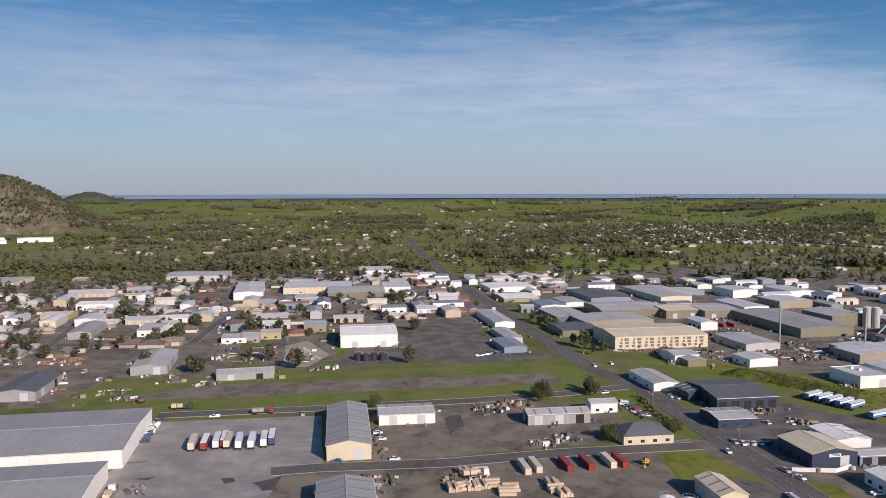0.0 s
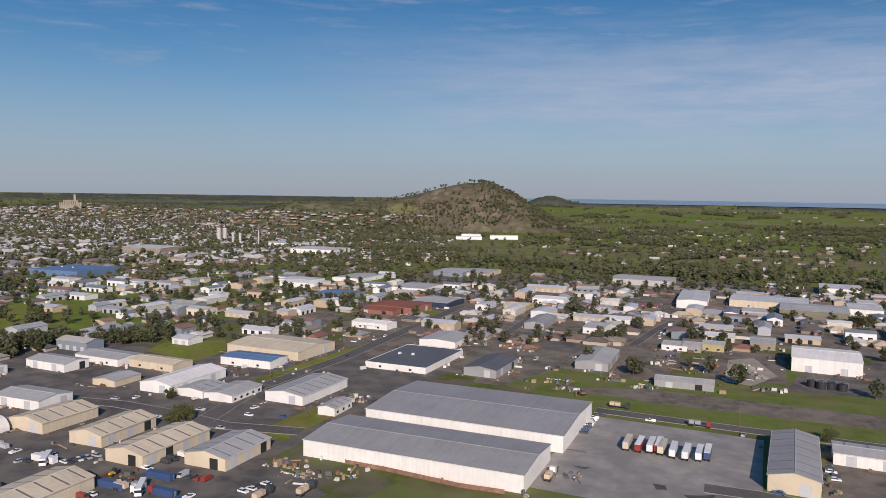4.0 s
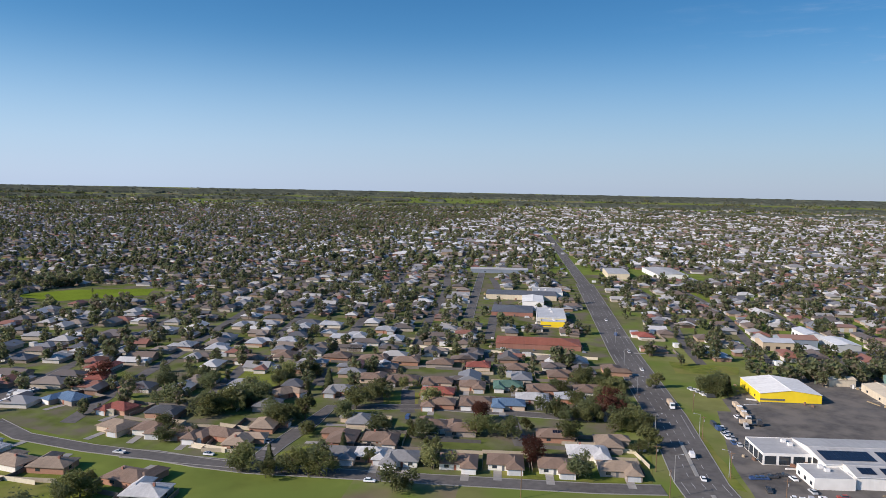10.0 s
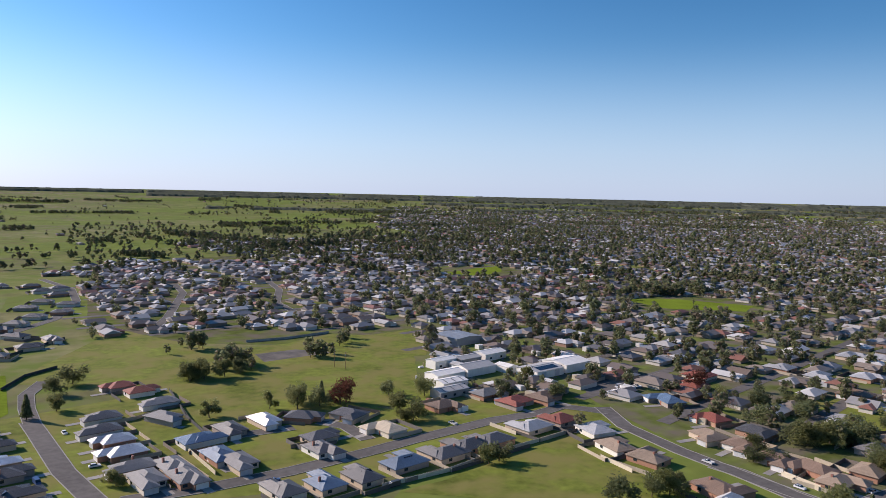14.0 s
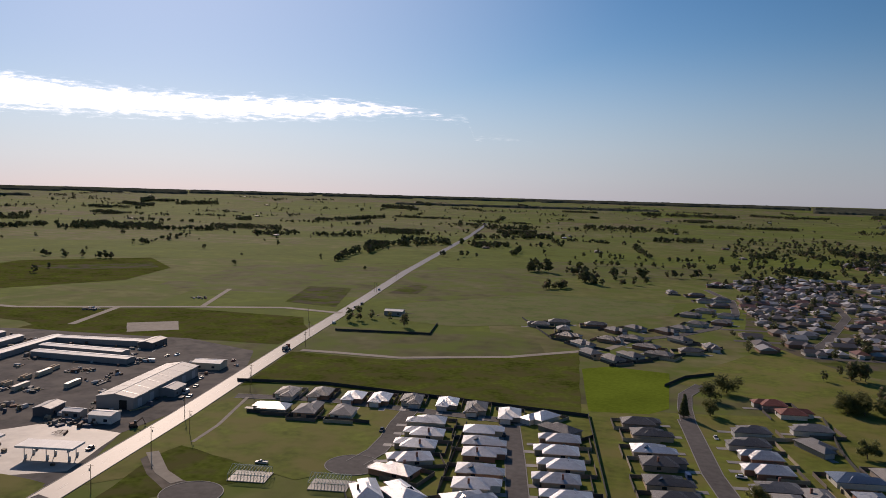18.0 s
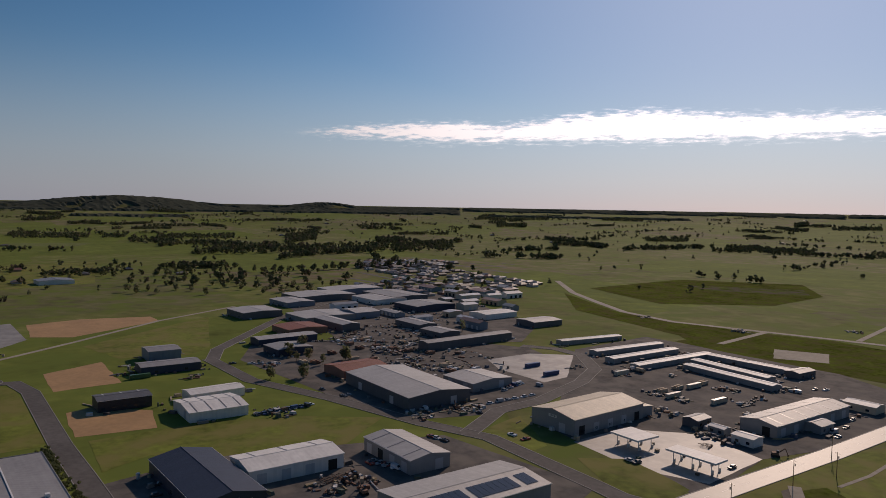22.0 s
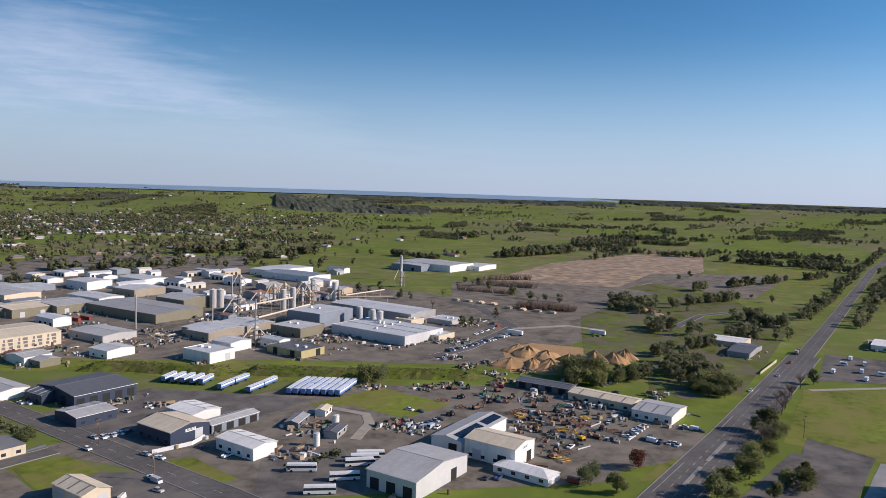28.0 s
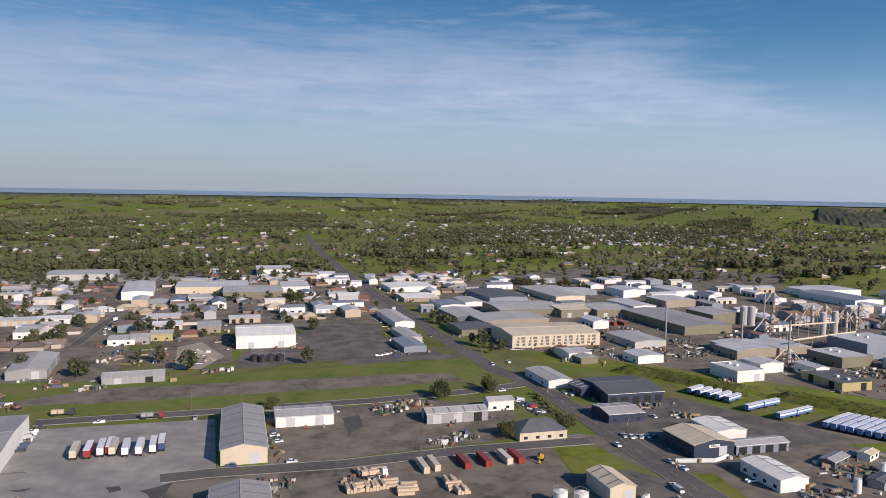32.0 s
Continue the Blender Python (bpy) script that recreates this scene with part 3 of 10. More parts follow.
def shed(kind, x, y, rot, L, W, h, rise, wall, roof, form="gable", extra="plain"):
    name = KIND[kind].replace(" ", "_").replace("-", "_")
    check = wall == "checked"
    ob = thing(name, x, y, rot, "%s %s with %s %s roof" % (NICE[wall], KIND[kind] if kind != "canopy" else "steel canopy", NICE[roof], dict(gable="ribbed metal gable", flat="flat metal", hip="metal hip")[form]), BUILDING[kind])
    BLOCKED.append((x, y, 0.6 * max(L, W) + 4))
    far = math.hypot(x, y) > 430
    SHEDS.append((x, y, rot, L, W))
    wm = "wall_cream" if check else "wall_" + wall
    rm = "roof_" + roof
    o = 0.35
    X, Y = L / 2 + o, W / 2 + o
    if kind == "canopy":
        g = Geo()
        g.box(-L / 2, L / 2, -W / 2, W / 2, h, h + 0.8)
        part("canopy_roof", g, rm, ob)
        for i in (-1, 0, 1):
            for s in (-1, 1):
                g = Geo()
                g.tube(i * L * 0.38, s * W * 0.3, 0, h, 0.18)
                part("column", g, "trim", ob)
                g = Geo()
                g.box(i * L * 0.38 - 0.4, i * L * 0.38 + 0.4, s * W * 0.3 - 1.2, s * W * 0.3 - 0.5, 0, 1.6)
                part("fuel_pump", g, "wall_white", ob)
        return ob
    if kind == "arch":
        g = Geo()
        k = 12
        arc = [(-W / 2 * math.cos(math.pi * i / k), 0.8 + (h + rise) * 0.75 * math.sin(math.pi * i / k)) for i in range(k + 1)]
        prof = [(-W / 2, 0)] + arc + [(W / 2, 0)]
        g.hull([(-L / 2, p, q) for p, q in reversed(prof)], [(L / 2, p, q) for p, q in reversed(prof)])
        part("arched_cover", g, rm, ob)
        g = Geo()
        g.box(L / 2, L / 2 + 0.06, -2, 2, 0, 4)
        part("roller_door", g, "roller", ob)
        return ob
    part("wall", prism_walls(L, W, h, rise, form == "gable"), wm, ob)
    tall = 0.0
    if form == "gable":
        for s in (-1, 1):
            g = Geo()
            e = h - rise * o / (W / 2)
            ring = [(-X, s * Y, e + 0.16), (X, s * Y, e + 0.16), (X, 0, h + rise + 0.16), (-X, 0, h + rise + 0.16)]
            roof_slab(g, ring if s < 0 else ring[::-1])
            part("roof_slope", g, rm, ob)
            if far:
                continue
            g = Geo()
            g.box(-X, X, s * Y - 0.02, s * Y + 0.16, e - 0.1, e + 0.1) if s > 0 else g.box(-X, X, -Y - 0.16, -Y + 0.02, e - 0.1, e + 0.1)
            part("gutter", g, "trim" if roof != "cream" else "wall_cream", ob)
        g = Geo()
        g.hull([(-X, -0.3, h + rise + 0.12), (X, -0.3, h + rise + 0.12), (X, 0.3, h + rise + 0.12), (-X, 0.3, h + rise + 0.12)], [(-X, -0.05, h + rise + 0.3), (X, -0.05, h + rise + 0.3), (X, 0.05, h + rise + 0.3), (-X, 0.05, h + rise + 0.3)])
        part("ridge_cap", g, rm, ob)
    elif form == "hip":
        g = Geo()
        k = min(X - 0.3, Y)
        top = h + rise
        n = len(g.v)
        g.v += [(-X, -Y, h), (X, -Y, h), (X, Y, h), (-X, Y, h), (-X + k, 0, top), (X - k, 0, top)]
        g.f += [(0, 1, 5, 4), (1, 2, 5), (2, 3, 4, 5), (3, 0, 4), (3, 2, 1, 0)]
        g.m += [0] * 5
        part("hip_roof", g, rm, ob)
    else:
        g = Geo()
        g.box(-L / 2 + 0.2, L / 2 - 0.2, -W / 2 + 0.2, W / 2 - 0.2, h - 0.5, h - 0.25)
        part("roof_deck", g, rm, ob)
        for a in range(2 if extra != "flat" else 4):
            g = Geo()
            xx = L * (-0.3 + 0.22 * a)
            g.box(xx, xx + 1.6, -1.2 + a, 0.6 + a, h - 0.25, h + 0.9)
            part("roof_vent", g, "trim", ob)
    slope = rise / (W / 2)
    sides = 1 if rnd.random() < 0.5 else -1

    def on_roof(x0, x1, y0, y1, lift=0.2):
        z = lambda v: h + rise - abs(v) * slope + lift
        return [(x0, y0, z(y0)), (x1, y0, z(y0)), (x1, y1, z(y1)), (x0, y1, z(y1))]

    if form == "gable" and extra in ("lights", "doors", "plain") and L > 14 and math.hypot(x, y) < 430:
        k = min(6 if far is False and L > 35 else 5, max(3, int(L / (6.5 if extra == "lights" else 11))))
        for i in range(k):
            for s in ((-1, 1) if extra == "lights" else (sides,)):
                xx = -L / 2 + L * (i + 0.5) / k
                g = Geo()
                roof_slab(g, on_roof(xx - 0.36, xx + 0.36, s * W * (0.03 if s > 0 else 0.485), s * W * (0.485 if s > 0 else 0.03), 0.215), 0.06)
                part("skylight", g, "skylight" if roof in ("cream", "zinc", "white", "grey") else "roof_whitegrey", ob)
    if extra == "solar":
        for s in (1 if x * math.sin(radians(rot)) - y * math.cos(radians(rot)) > 0 else -1,):
            for i in range(int(L / 2.9)):
                xx = -L / 2 + 3 + i * 2.85
                if xx > L / 2 - 4 or i % 8 == 7:
                    continue
                g = Geo()
                roof_slab(g, on_roof(xx, xx + 2.7, s * W * (0.12 if s > 0 else 0.40), s * W * (0.40 if s > 0 else 0.12), 0.34), 0.08)
                part("solar_panel", g, "solar", ob)
    if extra == "flat":
        for xx in (-L * 0.12, L * 0.18):
            g = Geo()
            g.box(xx, xx + 0.5, -W / 2 + 0.4, W / 2 - 0.4, h - 0.25, h + 0.05)
            part("roof_ridge", g, "trim", ob)
    # openings: roller doors along one long side and one end, windows on the others
    if extra in ("doors", "lights", "solar", "open", "sign") or kind in ("dealer", "hall"):
        # open bays and some doors are wall panels with the dark inside painted
        k = max(1, min(6 if not far else 2, int(L / (9 if extra != "open" else 6.5))))
        for i in range(k):
            for s in ((sides,) if extra not in ("open", "doors") else (-1, 1)):
                xx = -L / 2 + L * (i + 0.5) / k
                g = Geo()
                dh = min(h - 0.7, 4.4)
                a, b = (s * W / 2 + 0.1, s * W / 2 + 0.16) if s > 0 else (s * W / 2 - 0.16, s * W / 2 - 0.1)
                g.box(xx - 2.0, xx + 2.0, a, b, 0, dh)
                part("roller_door" if extra != "open" else "open_bay", g, "roller" if extra != "open" and (i + int(x)) % 4 else "void", ob)
        for s in (-1, 1):
            g = Geo()
            a, b = (s * L / 2, s * L / 2 + 0.07) if s > 0 else (s * L / 2 - 0.07, s * L / 2)
            yy = W * 0.22 * s
            g.box(a, b, yy - 2.0, yy + 2.0, 0, min(h - 0.5, 4.6))
            part("roller_door", g, "roller" if (int(y) + s) % 3 else "void", ob)
    if extra in ("plain", "glass", "sign"):
        k = max(2, min(5 if not far else 2, int(L / 5)))
        for s in ((-1, 1) if not far else (-1 if y > 0 else 1,)):
            for i in range(k):
                xx = -L / 2 + L * (i + 0.5) / k
                g = Geo()
                a, b = (s * W / 2 + 0.1, s * W / 2 + 0.16) if s > 0 else (s * W / 2 - 0.16, s * W / 2 - 0.1)
                big = extra == "glass"
                g.box(xx - (2.2 if big else 0.9), xx + (2.2 if big else 0.9), a, b, 0.3 if big else 1.0, h - 1.0 if big else 2.3)
                part("window", g, "glass", ob)
    if extra == "glass":
        for s in (-1, 1):
            for i in range(5):
                yy = -W / 2 + W * (i + 0.5) / 5
                g = Geo()
                a, b = (s * L / 2, s * L / 2 + 0.08) if s > 0 else (s * L / 2 - 0.08, s * L / 2)
                g.box(a, b, yy - W * 0.08, yy + W * 0.08, 0.3, h - 1.2)
                part("window", g, "glass", ob)
    if extra == "sign":
        for s in (-1, 1):
            g = Geo()
            a, b = (s * L / 2, s * L / 2 + 0.09) if s > 0 else (s * L / 2 - 0.09, s * L / 2)
            g.box(a, b, -2.6, 2.6, h - 1.7, h - 0.4)
            sg = part("sign_board", g, "wall_white", ob, "white sign board with dark bars")
            for zz in (h - 0.8, h - 1.3):
                g = Geo()
                g.box(b if s > 0 else a - 0.02, b + 0.02 if s > 0 else a, -2.0, 2.0, zz, zz + 0.22)
                part("sign_bar", g, "wall_navy", sg)
    if check:
        for i in range(14):
            for s in (-1, 1):
                xx = -L / 2 + 2 + (L - 4) * (i + 0.5) / 14
                g = Geo()
                a, b = (s * W / 2 + 0.1, s * W / 2 + 0.16) if s > 0 else (s * W / 2 - 0.16, s * W / 2 - 0.1)
                for q in (0, 1, 2):
                    g.box(xx - 1.3 + q * 0.5 * (-1) ** i, xx + 0.9, a, b, 1.5 + 2.3 * q, 3.2 + 2.3 * q)
                part("window_bay", g, "skylight", ob)
    if kind == "shop":
        for s in (-1, 1):
            g = Geo()
            a, b = (s * L / 2 + 0.02, s * L / 2 + 0.16) if s > 0 else (s * L / 2 - 0.16, s * L / 2 - 0.02)
            g.box(a, b, -W / 2, -W * 0.1, 1.4, 2.3)
            part("sign_bar", g, "wall_darkgrey", ob)
            g = Geo()
            g.box(a, b, -W / 2, W / 2, 0.05, 0.5)
            part("plinth", g, "wall_darkgrey", ob)
    return ob


# ---- houses ----
HOUSES = {}
DRIVE, GARDEN_FENCE = Geo(), Geo()


def hip(g, x0, x1, y0, y1, z, top):
    """A hip roof over a rectangle, with eaves that show their thickness."""
    w, d = x1 - x0, y1 - y0
    n = len(g.v)
    if w >= d:
        k = d / 2
        a, b = (x0 + k, (y0 + y1) / 2, top), (x1 - k + 0.01, (y0 + y1) / 2, top)
        faces = [(0, 1, 5, 4), (1, 2, 5), (2, 3, 4, 5), (3, 0, 4)]
    else:
        k = w / 2
        a, b = ((x0 + x1) / 2, y0 + k, top), ((x0 + x1) / 2, y1 - k + 0.01, top)
        faces = [(0, 1, 4), (1, 2, 5, 4), (2, 3, 5), (3, 0, 4, 5)]
    g.v += [(x0, y0, z), (x1, y0, z), (x1, y1, z), (x0, y1, z), a, b, (x0, y0, z - 0.22), (x1, y0, z - 0.22), (x1, y1, z - 0.22), (x0, y1, z - 0.22)]
    g.f += [tuple(n + i for i in f) for f in faces]
    g.f += [tuple(n + i for i in f) for f in ((6, 7, 1, 0), (7, 8, 2, 1), (8, 9, 3, 2), (9, 6, 0, 3), (9, 8, 7, 6))]
    g.m += [0] * 9


def house_model(style, variant, lean=False, narrow=False):
    """One bungalow: L-shaped plan, hip roof, windows, door, garage door, chimney or solar panels."""
    rr = random.Random("%s %d" % (style, variant))
    ob = thing("bungalow", 0, -40, 0, "", "house", "", z=-60)
    L, W, h = rr.uniform(13.5, 17), rr.uniform(10, 12), 2.5
    if narrow:
        L, W = rr.uniform(9.4, 10.6), rr.uniform(12.5, 15)
    wx, wl_, side = rr.uniform(5.2, 6.2), rr.uniform(3.0, 5.0), rr.choice((-1, 1))
    cx = side * (L / 2 - wx / 2)
    g = Geo()
    g.box(-L / 2, L / 2, -W / 2, W / 2, 0, h)
    g.box(cx - wx / 2 + 0.02, cx + wx / 2 - 0.02, -W / 2 - wl_, -W / 2 + 0.4, 0, h - 0.02)
    part("wall", g, "house_wall", ob)
    g = Geo()
    hip(g, -L / 2 - 0.6, L / 2 + 0.6, -W / 2 - 0.6, W / 2 + 0.6, h + 0.2, h + 2.5)
    hip(g, cx - wx / 2 - 0.6, cx + wx / 2 + 0.6, -W / 2 - wl_ - 0.6, W / 4, h + 0.21, h + 1.9)
    # narrow estate houses get the zinc copy with the sun's gleam painted in
    part("roof", g, "tile_bright" if narrow and style == "zinc" else "tile_" + style, ob)
    g = Geo()
    g.box(cx - 2.4, cx + 2.4, -W / 2 - wl_ - 0.06, -W / 2 - wl_, 0, 2.2)
    part("garage_door", g, "trim" if variant % 2 else "roller", ob)
    fx = -side * L / 4
    if lean:
        variant = 5
    g = Geo()
    g.box(fx - 0.5 + side * 2.6, fx + 0.5 + side * 2.6, -W / 2 - 0.06, -W / 2, 0, 2.1)
    part("front_door", g, "wall_rust" if variant % 2 else "wall_darkgrey", ob)
    for xx, yy in ((fx - 0.8 * side, -W / 2), (L / 5, W / 2)) if not lean else ((L / 5, W / 2),):
        g = Geo()
        g.box(xx - 0.9, xx + 0.9, yy - 0.06, yy + 0.06, 0.9, 2.1)
        part("window", g, "glass", ob)
    for s in (-1, 1) if not lean else ():
        g = Geo()
        g.box(s * L / 2 - 0.06, s * L / 2 + 0.06, -0.2, 1.6, 0.9, 2.1)
        part("window", g, "glass", ob)
    if variant % 3 == 0:
        g = Geo()
        g.box(-side * 3 - 0.4, -side * 3 + 0.4, 0.4, 1.2, h, h + 3.0)
        part("chimney", g, "wall_brick", ob)
    if variant % 3 == 1:
        for i in range(4):
            g = Geo()
            xx = -3 + i * 1.1
            g.hull([(xx, 1.0, h + 2.02), (xx + 1.0, 1.0, h + 2.02), (xx + 1.0, 2.8, h + 1.24), (xx, 2.8, h + 1.24)], [(xx, 1.0, h + 2.14), (xx + 1.0, 1.0, h + 2.14), (xx + 1.0, 2.8, h + 1.36), (xx, 2.8, h + 1.36)])
            part("solar_panel", g, "solar", ob)
    return ob


ROOFWORD = dict(dark="charcoal tiled", grey="grey tiled", zinc="pale reflective metal", red="red terracotta tiled", brown="brown tiled", tan="tan tiled", white="white metal", blue="blue metal", green="green metal", cream="cream tiled", bluegrey="blue-grey metal")


def house(x, y, style):
    variant = rnd.randrange(4)
    lean, narrow = math.hypot(x, y) > 330, x > -130 and y < -225
    key = (style, variant, lean, narrow)
    d, along, to = nearest_road(x, y)
    rot = to + 90 if d < 45 else 10 + 90 * rnd.randrange(4)
    rot = 10 + 90 * round((rot - 10) / 90) if abs((rot - 10 + 45) % 90 - 45) < 14 else rot
    m = pose(x, y, 0.02, 0, 0, rot)
    if key not in HOUSES:
        ob = HOUSES[key] = house_model(style, variant, lean, narrow)
        ob.matrix_basis = m
    else:
        ob = copy_thing(HOUSES[key], m)
    tagged(ob, "brick bungalow with %s hip roof and garage" % ROOFWORD[style], "house", "bungalows along the streets")
    BLOCKED.append((x, y, 13))
    at = lambda u, v, w: tuple(m @ Vector((u, v, w)))
    front, back = (-11.0, 12.0) if narrow else (-11.0, 13.0)
    wide = 7.2 if narrow else 9.5
    gx = rnd.choice((-1, 1)) * 3.0
    DRIVE.face([at(gx - 1.6, front - 5, 0.118), at(gx + 1.6, front - 5, 0.118), at(gx + 1.6, -6, 0.118), at(gx - 1.6, -6, 0.118)])
    runs = [(-wide, back, wide, back), (wide, -4.5, wide, back)]
    if rnd.random() < 0.4:
        runs.append((-wide, -4.5, -wide, back))
    for u0, v0, u1, v1 in runs:
        du, dv = (0.0, 0.05) if v0 == v1 else (0.05, 0.0)
        h = rnd.uniform(1.5, 1.8)
        GARDEN_FENCE.hull([at(u0 - du, v0 - dv, 0), at(u1 - du + 2 * du * (v0 == v1) * 0, v1 - dv, 0), at(u1 + du, v1 + dv, 0), at(u0 + du, v0 + dv, 0)], [at(u0 - du, v0 - dv, h), at(u1 - du, v1 - dv, h), at(u1 + du, v1 + dv, h), at(u0 + du, v0 + dv, h)])
    return ob


# ---- trees ----
def crown_mesh(name, height, spread, mat, seed, loose=380, lumps=520, cone=False):
    """Many small uneven leaf clumps on several boughs, with loose leaves outside."""
    rr = random.Random(seed)
    g = Geo()
    boughs = [(rr.gauss(0, spread * 0.26), rr.gauss(0, spread * 0.26), height * rr.uniform(0.3, 0.8), spread * rr.uniform(0.24, 0.38)) for _ in range(9)]
    for i in range(lumps + loose):
        if cone:
            t = rr.random()
            a, r = rr.uniform(0, 6.283), spread * 0.5 * (1 - t) * rr.uniform(0.5, 1.05)
            c = Vector((r * math.cos(a), r * math.sin(a), height * (0.12 + 0.86 * t)))
        else:
            bx, by, bz, br = boughs[i % 9]
            d = Vector((rr.gauss(0, 1), rr.gauss(0, 1), rr.gauss(0, 0.75))).normalized() * br * (rr.uniform(0.45, 1.0) if i < lumps else rr.uniform(0.9, 1.3))
            c = Vector((bx, by, bz)) + d
        s = height * (rr.uniform(0.032, 0.062) if i < lumps else rr.uniform(0.018, 0.036))
        n = len(g.v)
        for ax in ((1, 0, 0), (0, 1, 0), (-1, 0, 0), (0, -1, 0), (0, 0, 0.8), (0, 0, -0.7)):
            g.v.append((c.x + s * (ax[0] * rr.uniform(0.7, 1.5) + rr.gauss(0, 0.2)), c.y + s * (ax[1] * rr.uniform(0.7, 1.5) + rr.gauss(0, 0.2)), c.z + s * (ax[2] * rr.uniform(0.7, 1.4) + rr.gauss(0, 0.15))))
        faces = ((0, 1, 4), (2, 3, 4), (2, 1, 5), (0, 3, 5))
        g.f += [tuple(n + k for k in f) for f in faces]
        g.m += [0] * len(faces)
    return g.mesh(name, [mat])


def trunk_mesh(height, spread, seed, mat="bark", bare=False):
    rr = random.Random(seed)
    g = Geo()
    r = height * 0.028
    top = (rr.gauss(0, 0.3), rr.gauss(0, 0.3), height * 0.5)
    g.rod((0, 0, -0.3), top, r, r * 0.6, 7)
    for i in range(7 if not bare else 12):
        a = 6.283 * i / 7 + rr.uniform(-0.3, 0.3)
        z = height * rr.uniform(0.3, 0.5)
        e = (spread * 0.3 * math.cos(a), spread * 0.3 * math.sin(a), height * rr.uniform(0.6, 0.85))
        g.rod((top[0] * z / top[2], top[1] * z / top[2], z), e, r * 0.45, r * 0.15, 5)
        if bare:
            for _ in range(9):
                b = rr.uniform(0, 6.283)
                q = Vector((top[0], top[1], z)).lerp(Vector(e), rr.uniform(0.35, 1.0))
                g.rod(q, (q.x + spread * 0.16 * math.cos(b), q.y + spread * 0.16 * math.sin(b), q.z + height * rr.uniform(0.05, 0.2)), r * 0.16, r * 0.05, 3)
    return g.mesh("trunk", [mat])


TREES = []
for i in range(6):
    TREES.append((trunk_mesh(10, 8.5, 20 + i), crown_mesh("crown", 10, 8.5 if i < 4 else 6.0, "leaf" if i % 3 else "leaf_dark", 40 + i, cone=False), "spreading green gum tree with uneven open crown"))
TREES.append((trunk_mesh(10, 5, 30), crown_mesh("crown", 10, 4.6, "leaf_dark", 50, cone=True), "dark upright conifer tree"))
TREES.append((trunk_mesh(10, 8, 31), crown_mesh("crown", 10, 8, "leaf_red", 51), "rounded tree with reddish brown leaves"))
BARE = trunk_mesh(9, 8, 33, "twig", True)


def tree(x, y, height=0.0, which=None):
    r = math.hypot(x, y)
    if r > 455:
        clump_tree(x, y, rnd.uniform(7, 13))
        return
    if which is None:
        which = rnd.choice((0, 1, 2, 3, 4, 5, 0, 1, 2, 3, 6, 0, 1, 2, 3, 5, 7) if y < 60 and x < 0 else (0, 1, 2, 3, 4, 5, 1, 3))
    height = height or rnd.uniform(6.5, 12.5)
    ob = thing("tree", x, y, rnd.uniform(0, 360), TREES[which][2], "tree")
    k = height / 10
    ob.scale = (k * rnd.uniform(0.85, 1.2), k * rnd.uniform(0.85, 1.2), k)
    part("trunk", TREES[which][0], None, ob)
    part("crown", TREES[which][1], None, ob)


def bare(x, y):
    ob = thing("bare_tree", x, y, rnd.uniform(0, 360), "leafless grey-brown tree with fine twigs", "tree")
    k = rnd.uniform(0.8, 1.3)
    ob.scale = (k, k, k)
    part("bough_frame", BARE, None, ob)


FAR_V, FAR_F = [], []


def clump_tree(x, y, height, spread=None):
    """A far tree of a few uneven clumps, added to the woods."""
    z0 = rise_of_land(math.hypot(x, y)) + HILL(x, y)
    spread = spread or height * rnd.uniform(0.6, 1.0)
    far = math.hypot(x, y)
    if on_highway(x, y):
        return
    k = 40 if far < 620 else 22 if far < 950 else 9 if far < 1500 else 4 if far < 2200 else 3
    turn = rnd.uniform(0, 6.28)
    for i in range(k):
        # crowns are widest at two thirds of the height
        h = rnd.uniform(0.22, 0.92)
        wide = spread * (0.42 - 0.5 * abs(h - 0.58))
        a = rnd.uniform(0, 6.28)
        d = wide * math.sqrt(rnd.random())
        cx, cy, cz = x + d * math.cos(a), y + d * math.sin(a), z0 + height * h
        s = spread * rnd.uniform(0.12, 0.22) * (1.0 if k > 30 else 1.25 if k > 20 else 1.75 if k > 5 else 2.4)
        n = len(FAR_V)
        turn += 2.4
        for j in range(4):
            FAR_V.append((cx + s * math.cos(turn + 1.571 * j) * rnd.uniform(0.6, 1.3), cy + s * math.sin(turn + 1.571 * j) * rnd.uniform(0.6, 1.3), cz + s * rnd.uniform(-0.35, 0.35)))
        FAR_V.append((cx, cy, cz + s * rnd.uniform(0.5, 1.1)))
        FAR_V.append((cx, cy, cz - s * rnd.uniform(0.5, 1.1)))
        if k > 20:
            FAR_F.extend(((n, n + 1, n + 4), (n + 2, n + 3, n + 4), (n + 2, n + 1, n + 5), (n, n + 3, n + 5)))
        else:
            FAR_F.extend(((n, n + 1, n + 4), (n + 1, n + 2, n + 4), (n + 2, n + 3, n + 4), (n + 3, n, n + 4), (n + 2, n + 1, n + 5), (n, n + 3, n + 5)))
    if far < 900:
        TRUNK.rod((x, y, z0 - 0.2), (x + rnd.gauss(0, 0.3), y + rnd.gauss(0, 0.3), z0 + height * 0.6), height * 0.022, height * 0.01, 4)


TRUNK = Geo()


def on_highway(x, y, gap=5.0):
    """Whether a place lies on one of the long straight roads."""
    for w, pts in ROADS[:5]:
        for a, b in zip(pts, pts[1:]):
            dx, dy = b[0] - a[0], b[1] - a[1]
            d2 = dx * dx + dy * dy
            t = ((x - a[0]) * dx + (y - a[1]) * dy) / d2
            if -0.02 < t < 1.02 and abs((x - a[0]) * dy - (y - a[1]) * dx) / math.sqrt(d2) < w / 2 + gap:
                return True
    return False


HILLS = []


